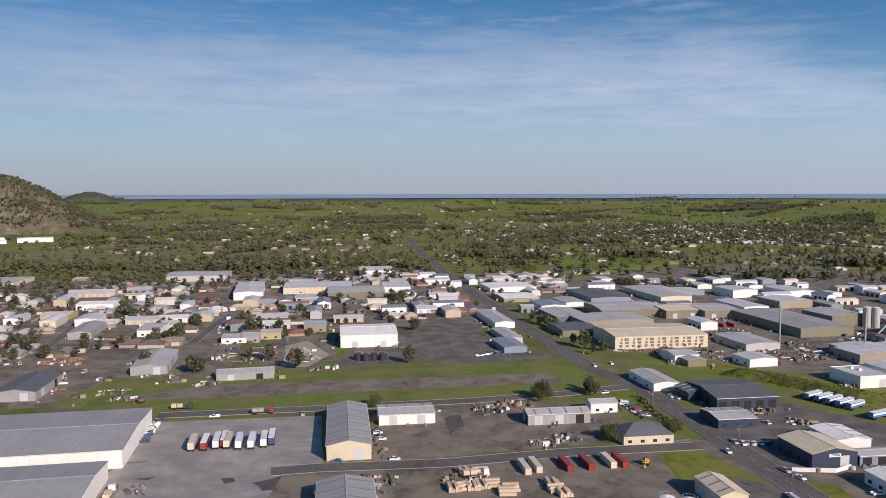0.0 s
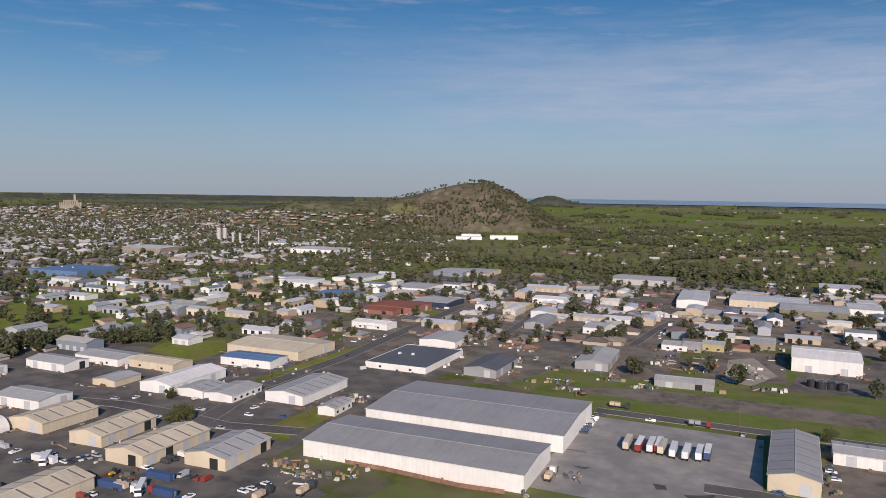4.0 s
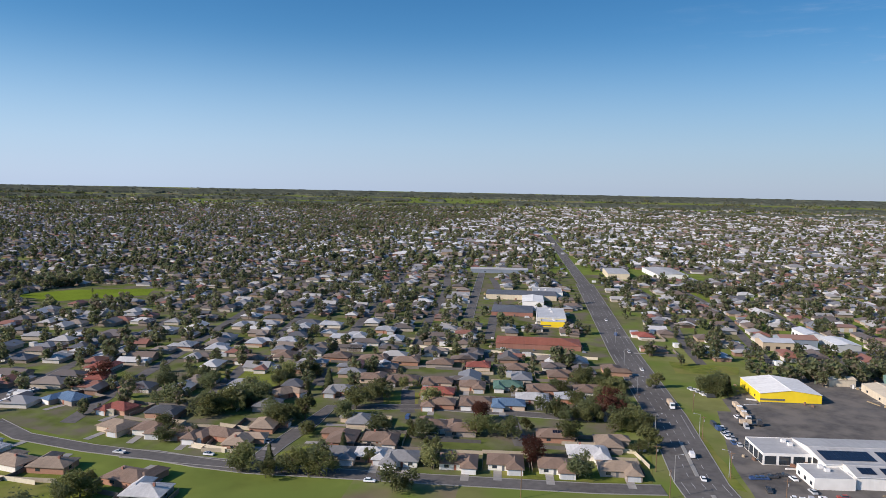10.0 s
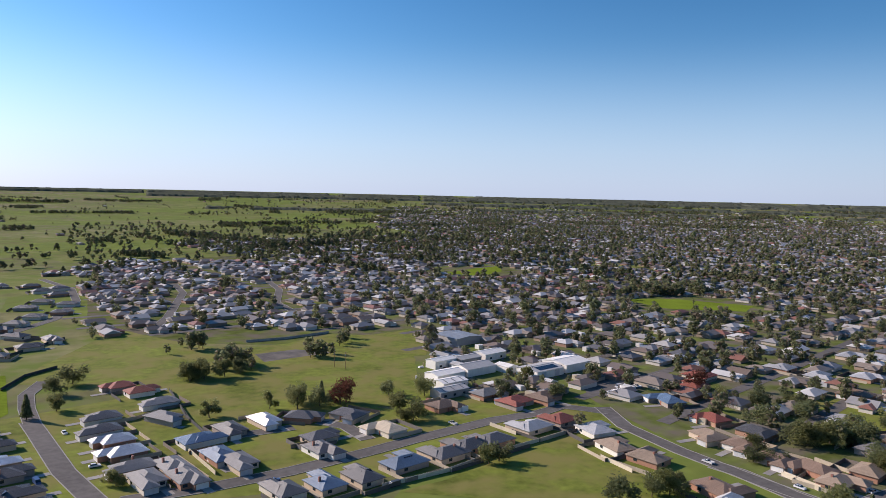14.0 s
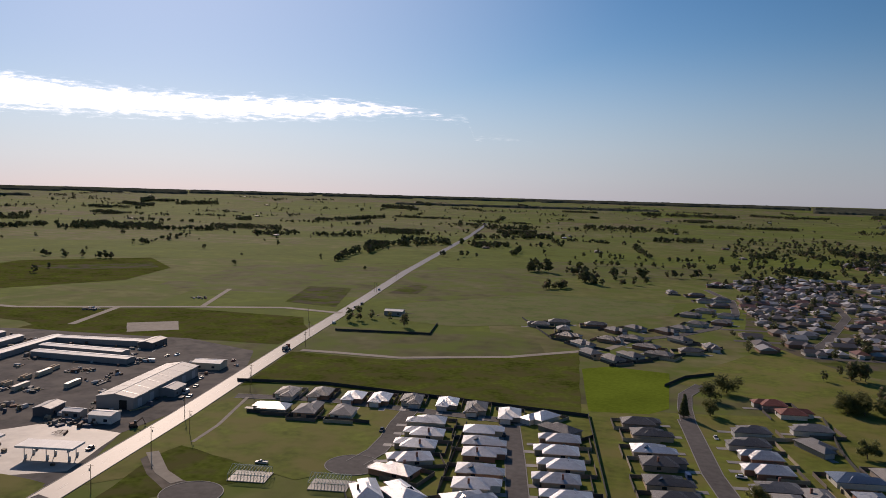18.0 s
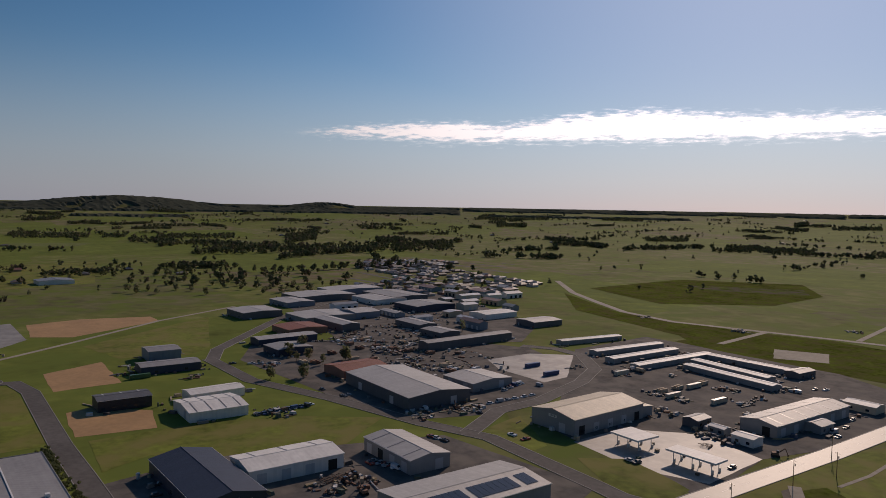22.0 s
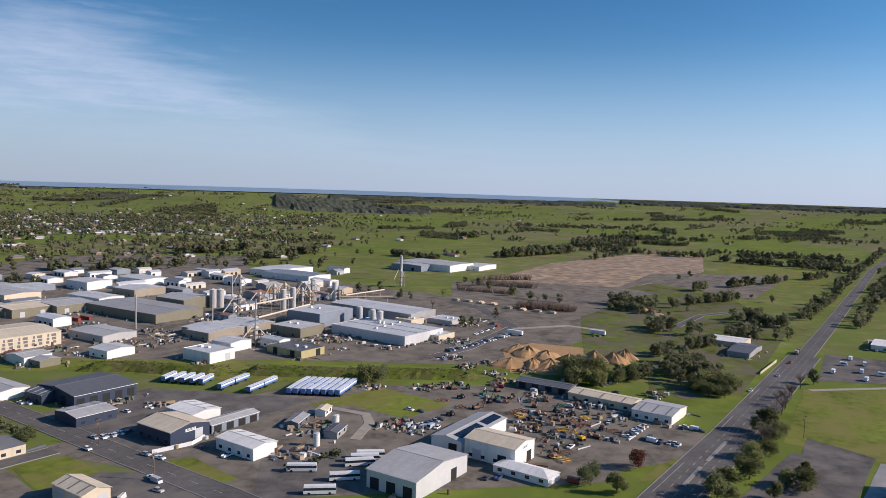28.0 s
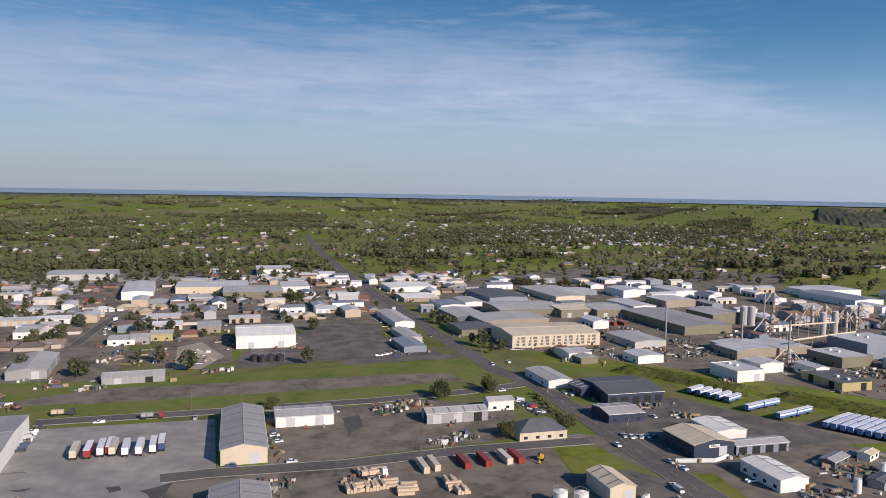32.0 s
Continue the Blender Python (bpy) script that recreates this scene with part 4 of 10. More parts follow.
def HILL(x, y):
    z = 0.0
    for hx, hy, ang, a, b, top, sharp in HILLS:
        c, s = math.cos(radians(ang)), math.sin(radians(ang))
        u, v = ((x - hx) * c + (y - hy) * s) / a, (-(x - hx) * s + (y - hy) * c) / b
        d = math.hypot(u, v)
        if sharp < 0:
            if abs(u) < 1 and abs(v) < 1:
                z = max(z, top * ridge_line(u) * (0.5 + 0.5 * math.cos(math.pi * v)) ** 0.55)
        elif d < 1:
            z = max(z, top * (0.5 + 0.5 * math.cos(math.pi * d)) ** sharp)
    return z

# ---- hills ----
def ridge_line(u):
    """The crest of the volcanic hill from its long shoulder to its steep end."""
    line = ((-1, 0), (-0.93, 0.34), (-0.76, 0.5), (-0.4, 0.59), (-0.24, 0.7), (-0.09, 0.81), (0.06, 0.93), (0.19, 0.985), (0.3, 0.99), (0.39, 0.95), (0.52, 0.77), (0.65, 0.56), (0.77, 0.35), (0.9, 0.12), (1, 0))
    for (a, p), (b, q) in zip(line, line[1:]):
        if u <= b:
            t = (u - a) / (b - a)
            return p + (q - p) * t if u > a else 0.0
    return 0.0


surface("scrub", (0.15, 0.145, 0.085), 1.0, 0.0, 0.6, 0.05, 0.01, 0.6, tint=(0.075, 0.085, 0.042), spec=0.0)


surface("heath", (0.17, 0.135, 0.10), 1.0, 0.0, 0.8, 0.05, 0.012, 0.7, tint=(0.115, 0.115, 0.06), spec=0.0)
surface("heath_grass", (0.19, 0.175, 0.085), 1.0, 0.0, 0.5, 0.04, 0.01, 0.6, tint=(0.15, 0.16, 0.06), spec=0.0)


def hill(az, r, turn, a, b, top, sharp, label, trees, tree_h=7.0, cover="scrub", flank=-2.0):
    x, y = -r * math.sin(radians(az)), r * math.cos(radians(az))
    HILLS.append((x, y, turn, a, b, top, sharp))
    g = Geo()
    n = 44
    c, s = math.cos(radians(turn)), math.sin(radians(turn))
    idx = {}
    for i in range(n + 1):
        for j in range(n + 1):
            u, v = (2 * i / n - 1) * a, (2 * j / n - 1) * b
            px, py = x + u * c - v * s, y + u * s + v * c
            d = math.hypot(u / a, v / b)
            if sharp < 0:
                z = top * ridge_line(u / a) * (0.5 + 0.5 * math.cos(math.pi * v / b)) ** 0.55
            else:
                z = top * (0.5 + 0.5 * math.cos(math.pi * min(1, d))) ** sharp
            z *= 1 + (0.05 if sharp < 0 else 0.16) * noise.fractal((px / 160, py / 160, 3), 1.0, 2.0, 4)
            idx[i, j] = len(g.v)
            g.v.append((px, py, rise_of_land(math.hypot(px, py)) + z - 2.5))
    for i in range(n):
        for j in range(n):
            g.f.append((idx[i, j], idx[i + 1, j], idx[i + 1, j + 1], idx[i, j + 1]))
            g.m.append(0)
    ob = tagged(new("hill", g.mesh("hill", [cover])), label, "hill", "", "structure")
    for p in ob.data.polygons:
        p.use_smooth = True
    for _ in range(trees):
        u, v = rnd.uniform(-1, 1), rnd.uniform(-1, 1)
        if u * u + v * v < 0.95 and noise.noise((u * 3, v * 3, az)) > (-0.25 if flank < -1 else -0.7) and (u > flank or (flank > -1 and v < -0.55 and u > -0.3)):
            px, py = x + u * a * c - v * b * s, y + u * a * s + v * b * c
            clump_tree(px, py, rnd.uniform(0.7, 1.3) * tree_h)


hill(35.6, 2440, 36, 240, 200, 84, 0.8, "grassy shoulder of the volcanic hill", 90, 6, "heath_grass")
hill(33.3, 2620, 33.3, 440, 420, 153, -1, "steep brown volcanic hill with wooded flank", 4200, 8, "heath", 0.27)
hill(41.5, 2500, 38, 560, 420, 84, 0.9, "long wooded ridge beside the volcanic hill", 900, 8)
hill(58, 3100, 60, 800, 450, 46, 0.8, "low ridge covered with houses and trees", 900, 8, "garden")
hill(25.2, 4500, 25, 150, 250, 46, 0.6, "small flat-topped hill far off", 40, 8)
# the next two take the pale grass cover to imitate haze by colour
hill(266.5, 4500, 268, 720, 350, 56, 0.9, "long low blue hill on the horizon", 50, 9, "heath_grass")
hill(252.5, 4600, 252, 300, 250, 30, 0.8, "small low hill on the horizon", 20, 9, "heath_grass")
hill(-32, 3300, -30, 800, 420, 50, 0.8, "rolling green hill with scattered trees", 60, 8, "field")

# ---- town blocks ----
ROT = radians(10)
FAR_ROOF, ROOF_CENTRE, FAR_WALL, STREET, FAR_SHED = Geo(), Geo(), Geo(), Geo(), Geo()


def free(x, y, gap=0.0, roads=True):
    for bx, by, br in BLOCKED.near(x, y):
        if (x - bx) ** 2 + (y - by) ** 2 < (br + gap) ** 2:
            return False
    return nearest_road(x, y)[0] > 7 if roads and x * x + y * y < 1.7e6 else True


def far_house(x, y, rot):
    """A low house: deep eaves, hipped or gabled roof, often with a wing across it."""
    if HILL(x, y) > 50 or on_highway(x, y, 14.0):
        return
    r = math.hypot(x, y)
    z = rise_of_land(r) + HILL(x, y)
    L, W, h = rnd.uniform(12, 18), rnd.uniform(9, 12.5), rnd.uniform(2.3, 2.8)
    if r > 1200 and x < -900 and -500 < y < 900 and rnd.random() < 0.22:
        L, W, h = rnd.uniform(18, 38), rnd.uniform(12, 22), rnd.uniform(3.5, 6)
    roof = ROOF_CENTRE if r > 1150 and x < -900 and -600 < y < 1500 and rnd.random() < 0.75 or abs(x) < 900 and y > 900 and rnd.random() < 0.6 else FAR_ROOF
    c, s = math.cos(rot), math.sin(rot)
    put = lambda u, v, w: (x + u * c - v * s, y + u * s + v * c, z + w)
    wing = rnd.random() < 0.6 and r < 1700
    blocks = [(0, 0, L, W, False)]
    if wing:
        e = rnd.choice((-1, 1))
        blocks.append((e * (L / 2 - 3.4), -e * 3.0, 6.8, W + 3.5, True))
    for ox, oy, l, w, turn in blocks:
        a, b = l / 2, w / 2
        FAR_WALL.hull([put(ox - a, oy - b, -1), put(ox + a, oy - b, -1), put(ox + a, oy + b, -1), put(ox - a, oy + b, -1)], [put(ox - a, oy - b, h), put(ox + a, oy - b, h), put(ox + a, oy + b, h), put(ox - a, oy + b, h)])
        a, b = a + 0.75, b + 0.75
        t = h + 0.38 * min(a, b)
        k = (min(a, b) if rnd.random() < 0.72 else 0.4)
        n = len(roof.v)
        ends = [put(ox - a + k, oy, t), put(ox + a - k, oy, t)] if not turn else [put(ox, oy - b + k, t), put(ox, oy + b - k, t)]
        roof.v += [put(ox - a, oy - b, h), put(ox + a, oy - b, h), put(ox + a, oy + b, h), put(ox - a, oy + b, h)] + ends
        faces = ((0, 1, 5, 4), (1, 2, 5), (2, 3, 4, 5), (3, 0, 4), (3, 2, 1, 0)) if not turn else ((0, 1, 4), (1, 2, 5, 4), (2, 3, 5), (3, 0, 4, 5), (3, 2, 1, 0))
        roof.f += [tuple(n + i for i in f) for f in faces]
        roof.m += [0] * 5


def far_shed(x, y):
    """A garden shed or carport."""
    a, b, h = rnd.uniform(1.5, 3.2), rnd.uniform(1.5, 3.5), rnd.uniform(2.1, 2.8)
    c, s = math.cos(ROT), math.sin(ROT)
    put = lambda u, v, w: (x + u * c - v * s, y + u * s + v * c, w)
    FAR_SHED.hull([put(-a, -b, 0), put(a, -b, 0), put(a, b, 0), put(-a, b, 0)], [put(-a, -b, h), put(a, -b, h + 0.4), put(a, b, h + 0.4), put(-a, b, h)])


PARKS = []


def warp(u, v):
    """From the grid of the streets to the plan: turned with the town, and bent where streets curve."""
    a, b = u + 45 * noise.noise((u / 420, v / 420, 2)), v + 45 * noise.noise((u / 420, v / 420, 9))
    return a * math.cos(ROT) - b * math.sin(ROT), a * math.sin(ROT) + b * math.cos(ROT)


def town(az0, az1, r0, r1, fill=0.9, trees=0.9, styles=(), detail_to=0.0):
    """Streets on the town's grid with bungalows both sides and garden trees, inside a sector of the plan."""
    p0, p1 = int(-r1 / 17), int(r1 / 17)
    q0, q1 = int(-r1 / 50), int(r1 / 50)
    for q in range(q0, q1 + 1):
        for p in range(p0, p1 + 1):
            if p % 12 == 0:
                continue
            for s in (-1, 1):
                u, v = p * 17 + rnd.uniform(-4, 4), q * 50 + s * 14 + rnd.uniform(-4, 4)
                x, y = warp(u, v)
                r = math.hypot(x, y)
                az = math.degrees(math.atan2(-x, y)) % 360
                soft = 7 * noise.noise((x / 260, y / 260, 4)) if r > 1000 else 0
                if not (r0 < r < r1 * (1 - 0.12 * noise.noise((x / 300, y / 300, 7))) and az0 < az + soft < az1):
                    continue
                if r > 2600 and rnd.random() < (r - 2600) / 1400:
                    continue
                near = r < 1500
                if any((x - a) ** 2 + (y - b) ** 2 < c * c for a, b, c in PARKS):
                    continue
                if near and not free(x, y, 3):
                    continue
                if rnd.random() < fill:
                    if r < detail_to:
                        house(x, y, rnd.choice(styles))
                    else:
                        far_house(x, y, ROT + (0 if rnd.random() < 0.6 else 1.5708))
                if rnd.random() < 0.35 and r < 1600:
                    far_shed(x + rnd.uniform(-9, 9), y + rnd.uniform(-9, 9))
                for _ in range(4):
                    if rnd.random() < trees * (0.46 if r < 1500 else 0.42):
                        tx, ty = x + rnd.uniform(-14, 14), y + rnd.uniform(-14, 14)
                        if not near or free(tx, ty, -4):
                            clump_tree(tx, ty, rnd.uniform(3.5, 10) if rnd.random() < 0.9 else rnd.uniform(10, 15))
    for q in range(q0, q1 + 1):
        for k in range(int(-r1 / 38), int(r1 / 38) + 1):
            u, v = k * 38, q * 50
            x, y = warp(u, v)
            r, az = math.hypot(x, y), math.degrees(math.atan2(-x, y)) % 360
            if r0 < r < min(r1, 1900) and az0 < az < az1 and free(x, y, 2) and not any((x - a) ** 2 + (y - b) ** 2 < c * c for a, b, c in PARKS):
                STREET.face([(*warp(u + a, v + b), 0.112) for a, b in ((-19, -3.6), (19, -3.6), (19, 3.6), (-19, 3.6))])


def scatter(az0, az1, r0, r1, n, h0, h1):
    for _ in range(n):
        az, r = radians(rnd.uniform(az0, az1)), math.sqrt(rnd.uniform(r0 * r0, r1 * r1))
        x, y = -r * math.sin(az), r * math.cos(az)
        if free(x, y, 0, r < 1200):
            clump_tree(x, y, rnd.uniform(h0, h1))


def belt(x0, y0, x1, y1, n, h0, h1, wide=6.0):
    """A shelter belt or tree row."""
    d = math.hypot(x1 - x0, y1 - y0) or 1
    for i in range(n):
        t = rnd.random()
        w = rnd.uniform(-wide, wide)
        clump_tree(x0 + (x1 - x0) * t - (y1 - y0) / d * w, y0 + (y1 - y0) * t + (x1 - x0) / d * w, rnd.uniform(h0, h1))


def rural(az0, az1, r0, r1, lines, homes):
    """Paddock hedges on the grid and a few farmsteads."""
    for _ in range(lines):
        az, r = radians(rnd.uniform(az0, az1)), math.sqrt(rnd.uniform(r0 * r0, r1 * r1))
        x, y = -r * math.sin(az), r * math.cos(az)
        a = ROT + rnd.choice((0, 1.5708)) + rnd.gauss(0, 0.05)
        L = rnd.uniform(60, 330)
        belt(x, y, x + L * math.cos(a), y + L * math.sin(a), int(L / rnd.uniform(7, 14)), 6, 13, 5)
    for _ in range(homes):
        az, r = radians(rnd.uniform(az0, az1)), math.sqrt(rnd.uniform(r0 * r0, r1 * r1))
        x, y = -r * math.sin(az), r * math.cos(az)
        far_house(x, y, ROT + rnd.choice((0, 1.5708)))
        for _ in range(3):
            clump_tree(x + rnd.uniform(-25, 25), y + rnd.uniform(-25, 25), rnd.uniform(5, 11))


chooser("hall_wall", [(0.7, 0.69, 0.66), (0.42, 0.43, 0.44), (0.62, 0.56, 0.45), (0.22, 0.26, 0.3), (0.5, 0.4, 0.28), (0.75, 0.75, 0.74)], 0.6, 0.12, 0.3, by="object")
chooser("hall_roof", [(0.55, 0.56, 0.57), (0.35, 0.36, 0.38), (0.66, 0.66, 0.64), (0.44, 0.42, 0.38), (0.30, 0.17, 0.12), (0.5, 0.51, 0.53), (0.2, 0.22, 0.25)], 0.5, 0.2, 0.25, by="object")


def estate(az0, az1, r0, r1, n):
    """Plain metal halls of the far industrial blocks, on the town's grid."""
    done = 0
    for _ in range(n * 6):
        az, r = radians(rnd.uniform(az0, az1)), math.sqrt(rnd.uniform(r0 * r0, r1 * r1))
        x, y = -r * math.sin(az), r * math.cos(az)
        L, W, h, t = rnd.uniform(11, 32), rnd.uniform(9, 18), rnd.uniform(4, 6.5), rnd.uniform(0.8, 2)
        if not free(x, y, 9):
            continue
        BLOCKED.append((x, y, 0.55 * max(L, W)))
        rot = ROT + rnd.choice((0, 1.5708))
        c, s = math.cos(rot), math.sin(rot)
        put = lambda u, v, w: (x + u * c - v * s, y + u * s + v * c, w)
        a, b, g = L / 2, W / 2, Geo()
        g.v = [put(-a, -b, 0), put(a, -b, 0), put(a, b, 0), put(-a, b, 0), put(-a, -b, h), put(a, -b, h), put(a, b, h), put(-a, b, h), put(-a, 0, h + t), put(a, 0, h + t)]
        g.f = [(0, 1, 5, 4), (2, 3, 7, 6), (1, 2, 6, 9, 5), (3, 0, 4, 8, 7)]
        g.m = [0] * 4
        e = 0.4
        for p in ((put(-a - e, -b - e, h - e * t / b), put(a + e, -b - e, h - e * t / b), put(a + e, 0, h + t + 0.1), put(-a - e, 0, h + t + 0.1)), (put(-a - e, 0, h + t + 0.1), put(a + e, 0, h + t + 0.1), put(a + e, b + e, h - e * t / b), put(-a - e, b + e, h - e * t / b))):
            g.hull([(q[0], q[1], q[2] + 0.02) for q in p], [(q[0], q[1], q[2] + 0.2) for q in p], 1)
        # door panels, on some halls coloured near black like a shaded inside
        for i in range(int(L / 7)):
            u = -a + 3.5 + i * 7
            for v0, v1 in ((-b - 0.06, -b + 0.05), (b - 0.05, b + 0.06)):
                g.hull([put(u - 1.6, v0, 0), put(u + 1.6, v0, 0), put(u + 1.6, v1, 0), put(u - 1.6, v1, 0)], [put(u - 1.6, v0, 3.2), put(u + 1.6, v0, 3.2), put(u + 1.6, v1, 3.2), put(u - 1.6, v1, 3.2)], 2)
        tagged(new("metal_hall", g.mesh("metal_hall", ["hall_wall", "hall_roof", "roller" if i % 2 else "void"])), "small metal hall in the distant industrial blocks", "hall", "halls of the industrial blocks")
        done += 1
        if done >= n:
            return


def wood(x0, y0, x1, y1, depth, height):
    """A dense stand of trees along a line, reaching away from the middle of the plan."""
    d = math.hypot(x1 - x0, y1 - y0)
    far = math.hypot((x0 + x1) / 2, (y0 + y1) / 2)
    n = int(d * depth / (height * (0.62 if far < 1500 else 0.8)) ** 2) + 3
    for i in range(min(n, 420)):
        t, w = rnd.random(), depth * rnd.random()
        x, y = x0 + (x1 - x0) * t, y0 + (y1 - y0) * t
        r = math.hypot(x, y)
        x, y = x * (1 + w / r), y * (1 + w / r)
        if noise.noise((x / 40, y / 40, 6)) > -0.2 and free(x, y, -6):
            clump_tree(x, y, height * rnd.uniform(0.6, 1.15))


def woods(az0, az1, r0, r1, n):
    """Woods and shelter belts scattered over the country, drawn out across the plan's rays."""
    for _ in range(n):
        az, r = rnd.uniform(az0, az1), math.sqrt(rnd.uniform(r0 * r0, r1 * r1))
        half = math.degrees(rnd.uniform(15, 110) / r)
        a, b, r2 = radians(az - half), radians(az + half), r * rnd.uniform(0.95, 1.05)
        wood(-r * math.sin(a), r * math.cos(a), -r2 * math.sin(b), r2 * math.cos(b), rnd.choice((20, 60, 120, 200)), rnd.uniform(7, 12))


BRUSH = Geo()


def brush(x0, y0, x1, y1, depth, height):
    """Leafless brown shrubs and saplings: sprays of thin shoots."""
    d = math.hypot(x1 - x0, y1 - y0)
    for i in range(int(d * depth / 7)):
        t = rnd.random()
        x, y = x0 + (x1 - x0) * t, y0 + (y1 - y0) * t
        k = 1 + depth * rnd.random() / math.hypot(x, y)
        for _ in range(9):
            a, h = rnd.uniform(0, 6.283), height * rnd.uniform(0.5, 1.1)
            BRUSH.rod((x * k, y * k, 0), (x * k + 0.42 * h * math.cos(a), y * k + 0.42 * h * math.sin(a), h), 0.13, 0.05, 3)


def canopy(az0, az1, r0, r1, height):
    """A closed plantation or far forest: a bumpy roof of crowns with a steep front."""
    g = Geo()
    na, nr = int((az1 - az0) / 0.22), max(3, int((r1 - r0) / 26))
    rows = []
    for j in range(nr + 1):
        row = []
        for i in range(na + 1):
            az = radians(az0 + (az1 - az0) * i / na)
            r = r0 + (r1 - r0) * j / nr + rnd.uniform(-9, 9) + 40 * noise.noise((az * 40, 2, r0))
            x, y = -r * math.sin(az), r * math.cos(az)
            edge = j in (0, nr) or i in (0, na) or noise.noise((x / 150, y / 150, 8)) < -0.34
            row.append(len(g.v))
            g.v.append((x, y, rise_of_land(r) + HILL(x, y) + (-3 if edge else height * rnd.uniform(0.62, 1.1))))
        rows.append(row)
    for p, q in zip(rows, rows[1:]):
        for i in range(na):
            g.f.append((p[i], p[i + 1], q[i + 1], q[i]))
            g.m.append(0)
    tagged(new("plantation", g.mesh("plantation", ["forest"])), "grey-green forest closing the plain far off, haze put into its colour", "forest", "", "structure")


surface("sea", (0.26, 0.36, 0.44), 0.45, 0.0, 0.15, 0.01, 0.002, 0.1)
# canopy colour is lifted to pale grey-green, painting in the distant haze
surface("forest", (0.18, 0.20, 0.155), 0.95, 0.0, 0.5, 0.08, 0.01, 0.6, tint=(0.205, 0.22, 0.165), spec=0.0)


def grove(x, y, radius, n, h0, h1, which=None):
    """A stand of full-sized trees."""
    for i in range(n):
        a, d = rnd.uniform(0, 6.283), radius * math.sqrt(rnd.random())
        tree(x + d * math.cos(a), y + d * math.sin(a), rnd.uniform(h0, h1), which)

# ---- roads and made ground ----
patch("garden", (-298, -20), (-392, 11), (-568, -5), (-1009, -41), (-946, -654), (-682, -918), (-449, -943), (-226, -543), (-289, -482), (-308, -374), (-276, -284), (-253, -170), (-256, -136), (-261, -109), (-276, -10))
patch("grass", (200, -390), (42, -397), (-9, -397), (-65, -411), (-76, -356), (-145, -363), (-180, -323), (-266, -292), (-221, -184), (-147, -247), (-101, -252), (-28, -270), (95, -251), (116, -353))
patch("garden", (-65, -605), (-104, -946), (-285, -1188), (-717, -1300), (-292, -517), (-173, -505), (-136, -527))
patch("garden", (-469, 137), (-521, 256), (-471, 341), (-525, 515), (-412, 672), (-294, 571), (-243, 399), (-165, 237), (-167, 207), (-200, 174), (-274, 74))
patch("garden", (-293, 455), (-380, 636), (-326, 831), (-136, 1038), (0, 1037), (66, 660), (81, 487), (0, 463), (-113, 480), (-167, 444), (-169, 367), (-231, 353))
patch("gravel", (-560, 700), (-600, 900), (-300, 1010), (0, 1060), (60, 700), (20, 590), (-60, 600), (-240, 580), (-420, 600))
patch("dirt_pale", (-430, 880), (-250, 950), (-60, 990), (-52, 950), (-240, 905), (-410, 842))
patch("gravel", (86, 871), (403, 1131), (632, 1001), (272, 422), (175, 484), (109, 515))
patch("gravel", (228, 335), (298, 290), (360, 234), (348, 179), (252, 141), (148, 216), (104, 323))
patch("yard", (-500, 110), (-520, 300), (-430, 340), (-330, 420), (-250, 400), (-236, 300), (-225, 214), (-262, 162), (-300, 60), (-420, 50))
patch("gravel", (-250, 385), (-345, 400), (-420, 480), (-400, 640), (-250, 660), (-150, 560), (-130, 440), (-200, 384))
patch("grass", (-236, 232), (-246, 290), (-262, 288), (-256, 236))
patch("grass", (-330, 300), (-345, 420), (-335, 420), (-320, 300))
patch("yard", (-396, 45), (-406, 101), (-417, 200), (-389, 232), (-252, 158), (-264, 49), (-321, 43))
patch("yard", (-262, 162), (-257, 212), (-234, 214), (-198, 176), (-243, 123), (-251, 155))
patch("concrete", (-152, 349), (-60, 361), (-47, 283), (-57, 259), (-135, 247), (-131, 291))
patch("gravel", (0, 376), (46, 387), (88, 372), (79, 327), (71, 320), (0, 303))
patch("gravel", (-37, 376), (0, 379), (0, 301), (-25, 294), (-29, 301))
patch("gravel", (0, 296), (60, 306), (89, 310), (90, 285), (91, 257), (0, 263))
patch("grass", (91, 310), (112, 306), (114, 281), (91, 278))
patch("field", (-206, 379), (-194, 436), (-136, 438), (0, 463), (0, 383), (-169, 367))
patch("field", (0, 473), (80, 481), (93, 413), (80, 390), (0, 383))
patch("gravel", (-179, 390), (-131, 420), (0, 439), (0, 413), (-122, 392))
patch("gravel", (-131, 491), (-124, 579), (-83, 566), (-69, 483), (-104, 460))
patch("dirt_pale", (-113, 529), (-100, 546), (-77, 499), (-85, 463), (-101, 465))
patch("yard", (-67, 506), (0, 642), (0, 484), (-66, 462))
patch("yard", (0, 545), (28, 566), (63, 505), (81, 487), (0, 468))
patch("gravel", (-244, 432), (-232, 505), (-202, 461), (-204, 376), (-222, 372))
patch("yard", (-251, 489), (-244, 561), (-217, 557), (-206, 483))
patch("yard", (122, 370), (181, 381), (221, 326), (233, 307), (182, 298), (130, 278), (129, 312))
patch("grass", (136, 275), (147, 272), (148, 239), (139, 242))
patch("grass", (223, 301), (275, 302), (281, 254), (248, 250), (241, 287))
patch("gravel", (236, 253), (282, 253), (335, 262), (354, 191), (332, 136), (291, 135), (229, 160), (206, 178), (166, 205), (169, 247), (212, 238))
patch("yard", (179, 269), (197, 238), (175, 199), (141, 220))
patch("grass", (282, 138), (308, 135), (275, 127), (258, 135))
patch("grass", (114, 482), (181, 474), (262, 388), (362, 284), (343, 274), (238, 350), (212, 376), (169, 443))
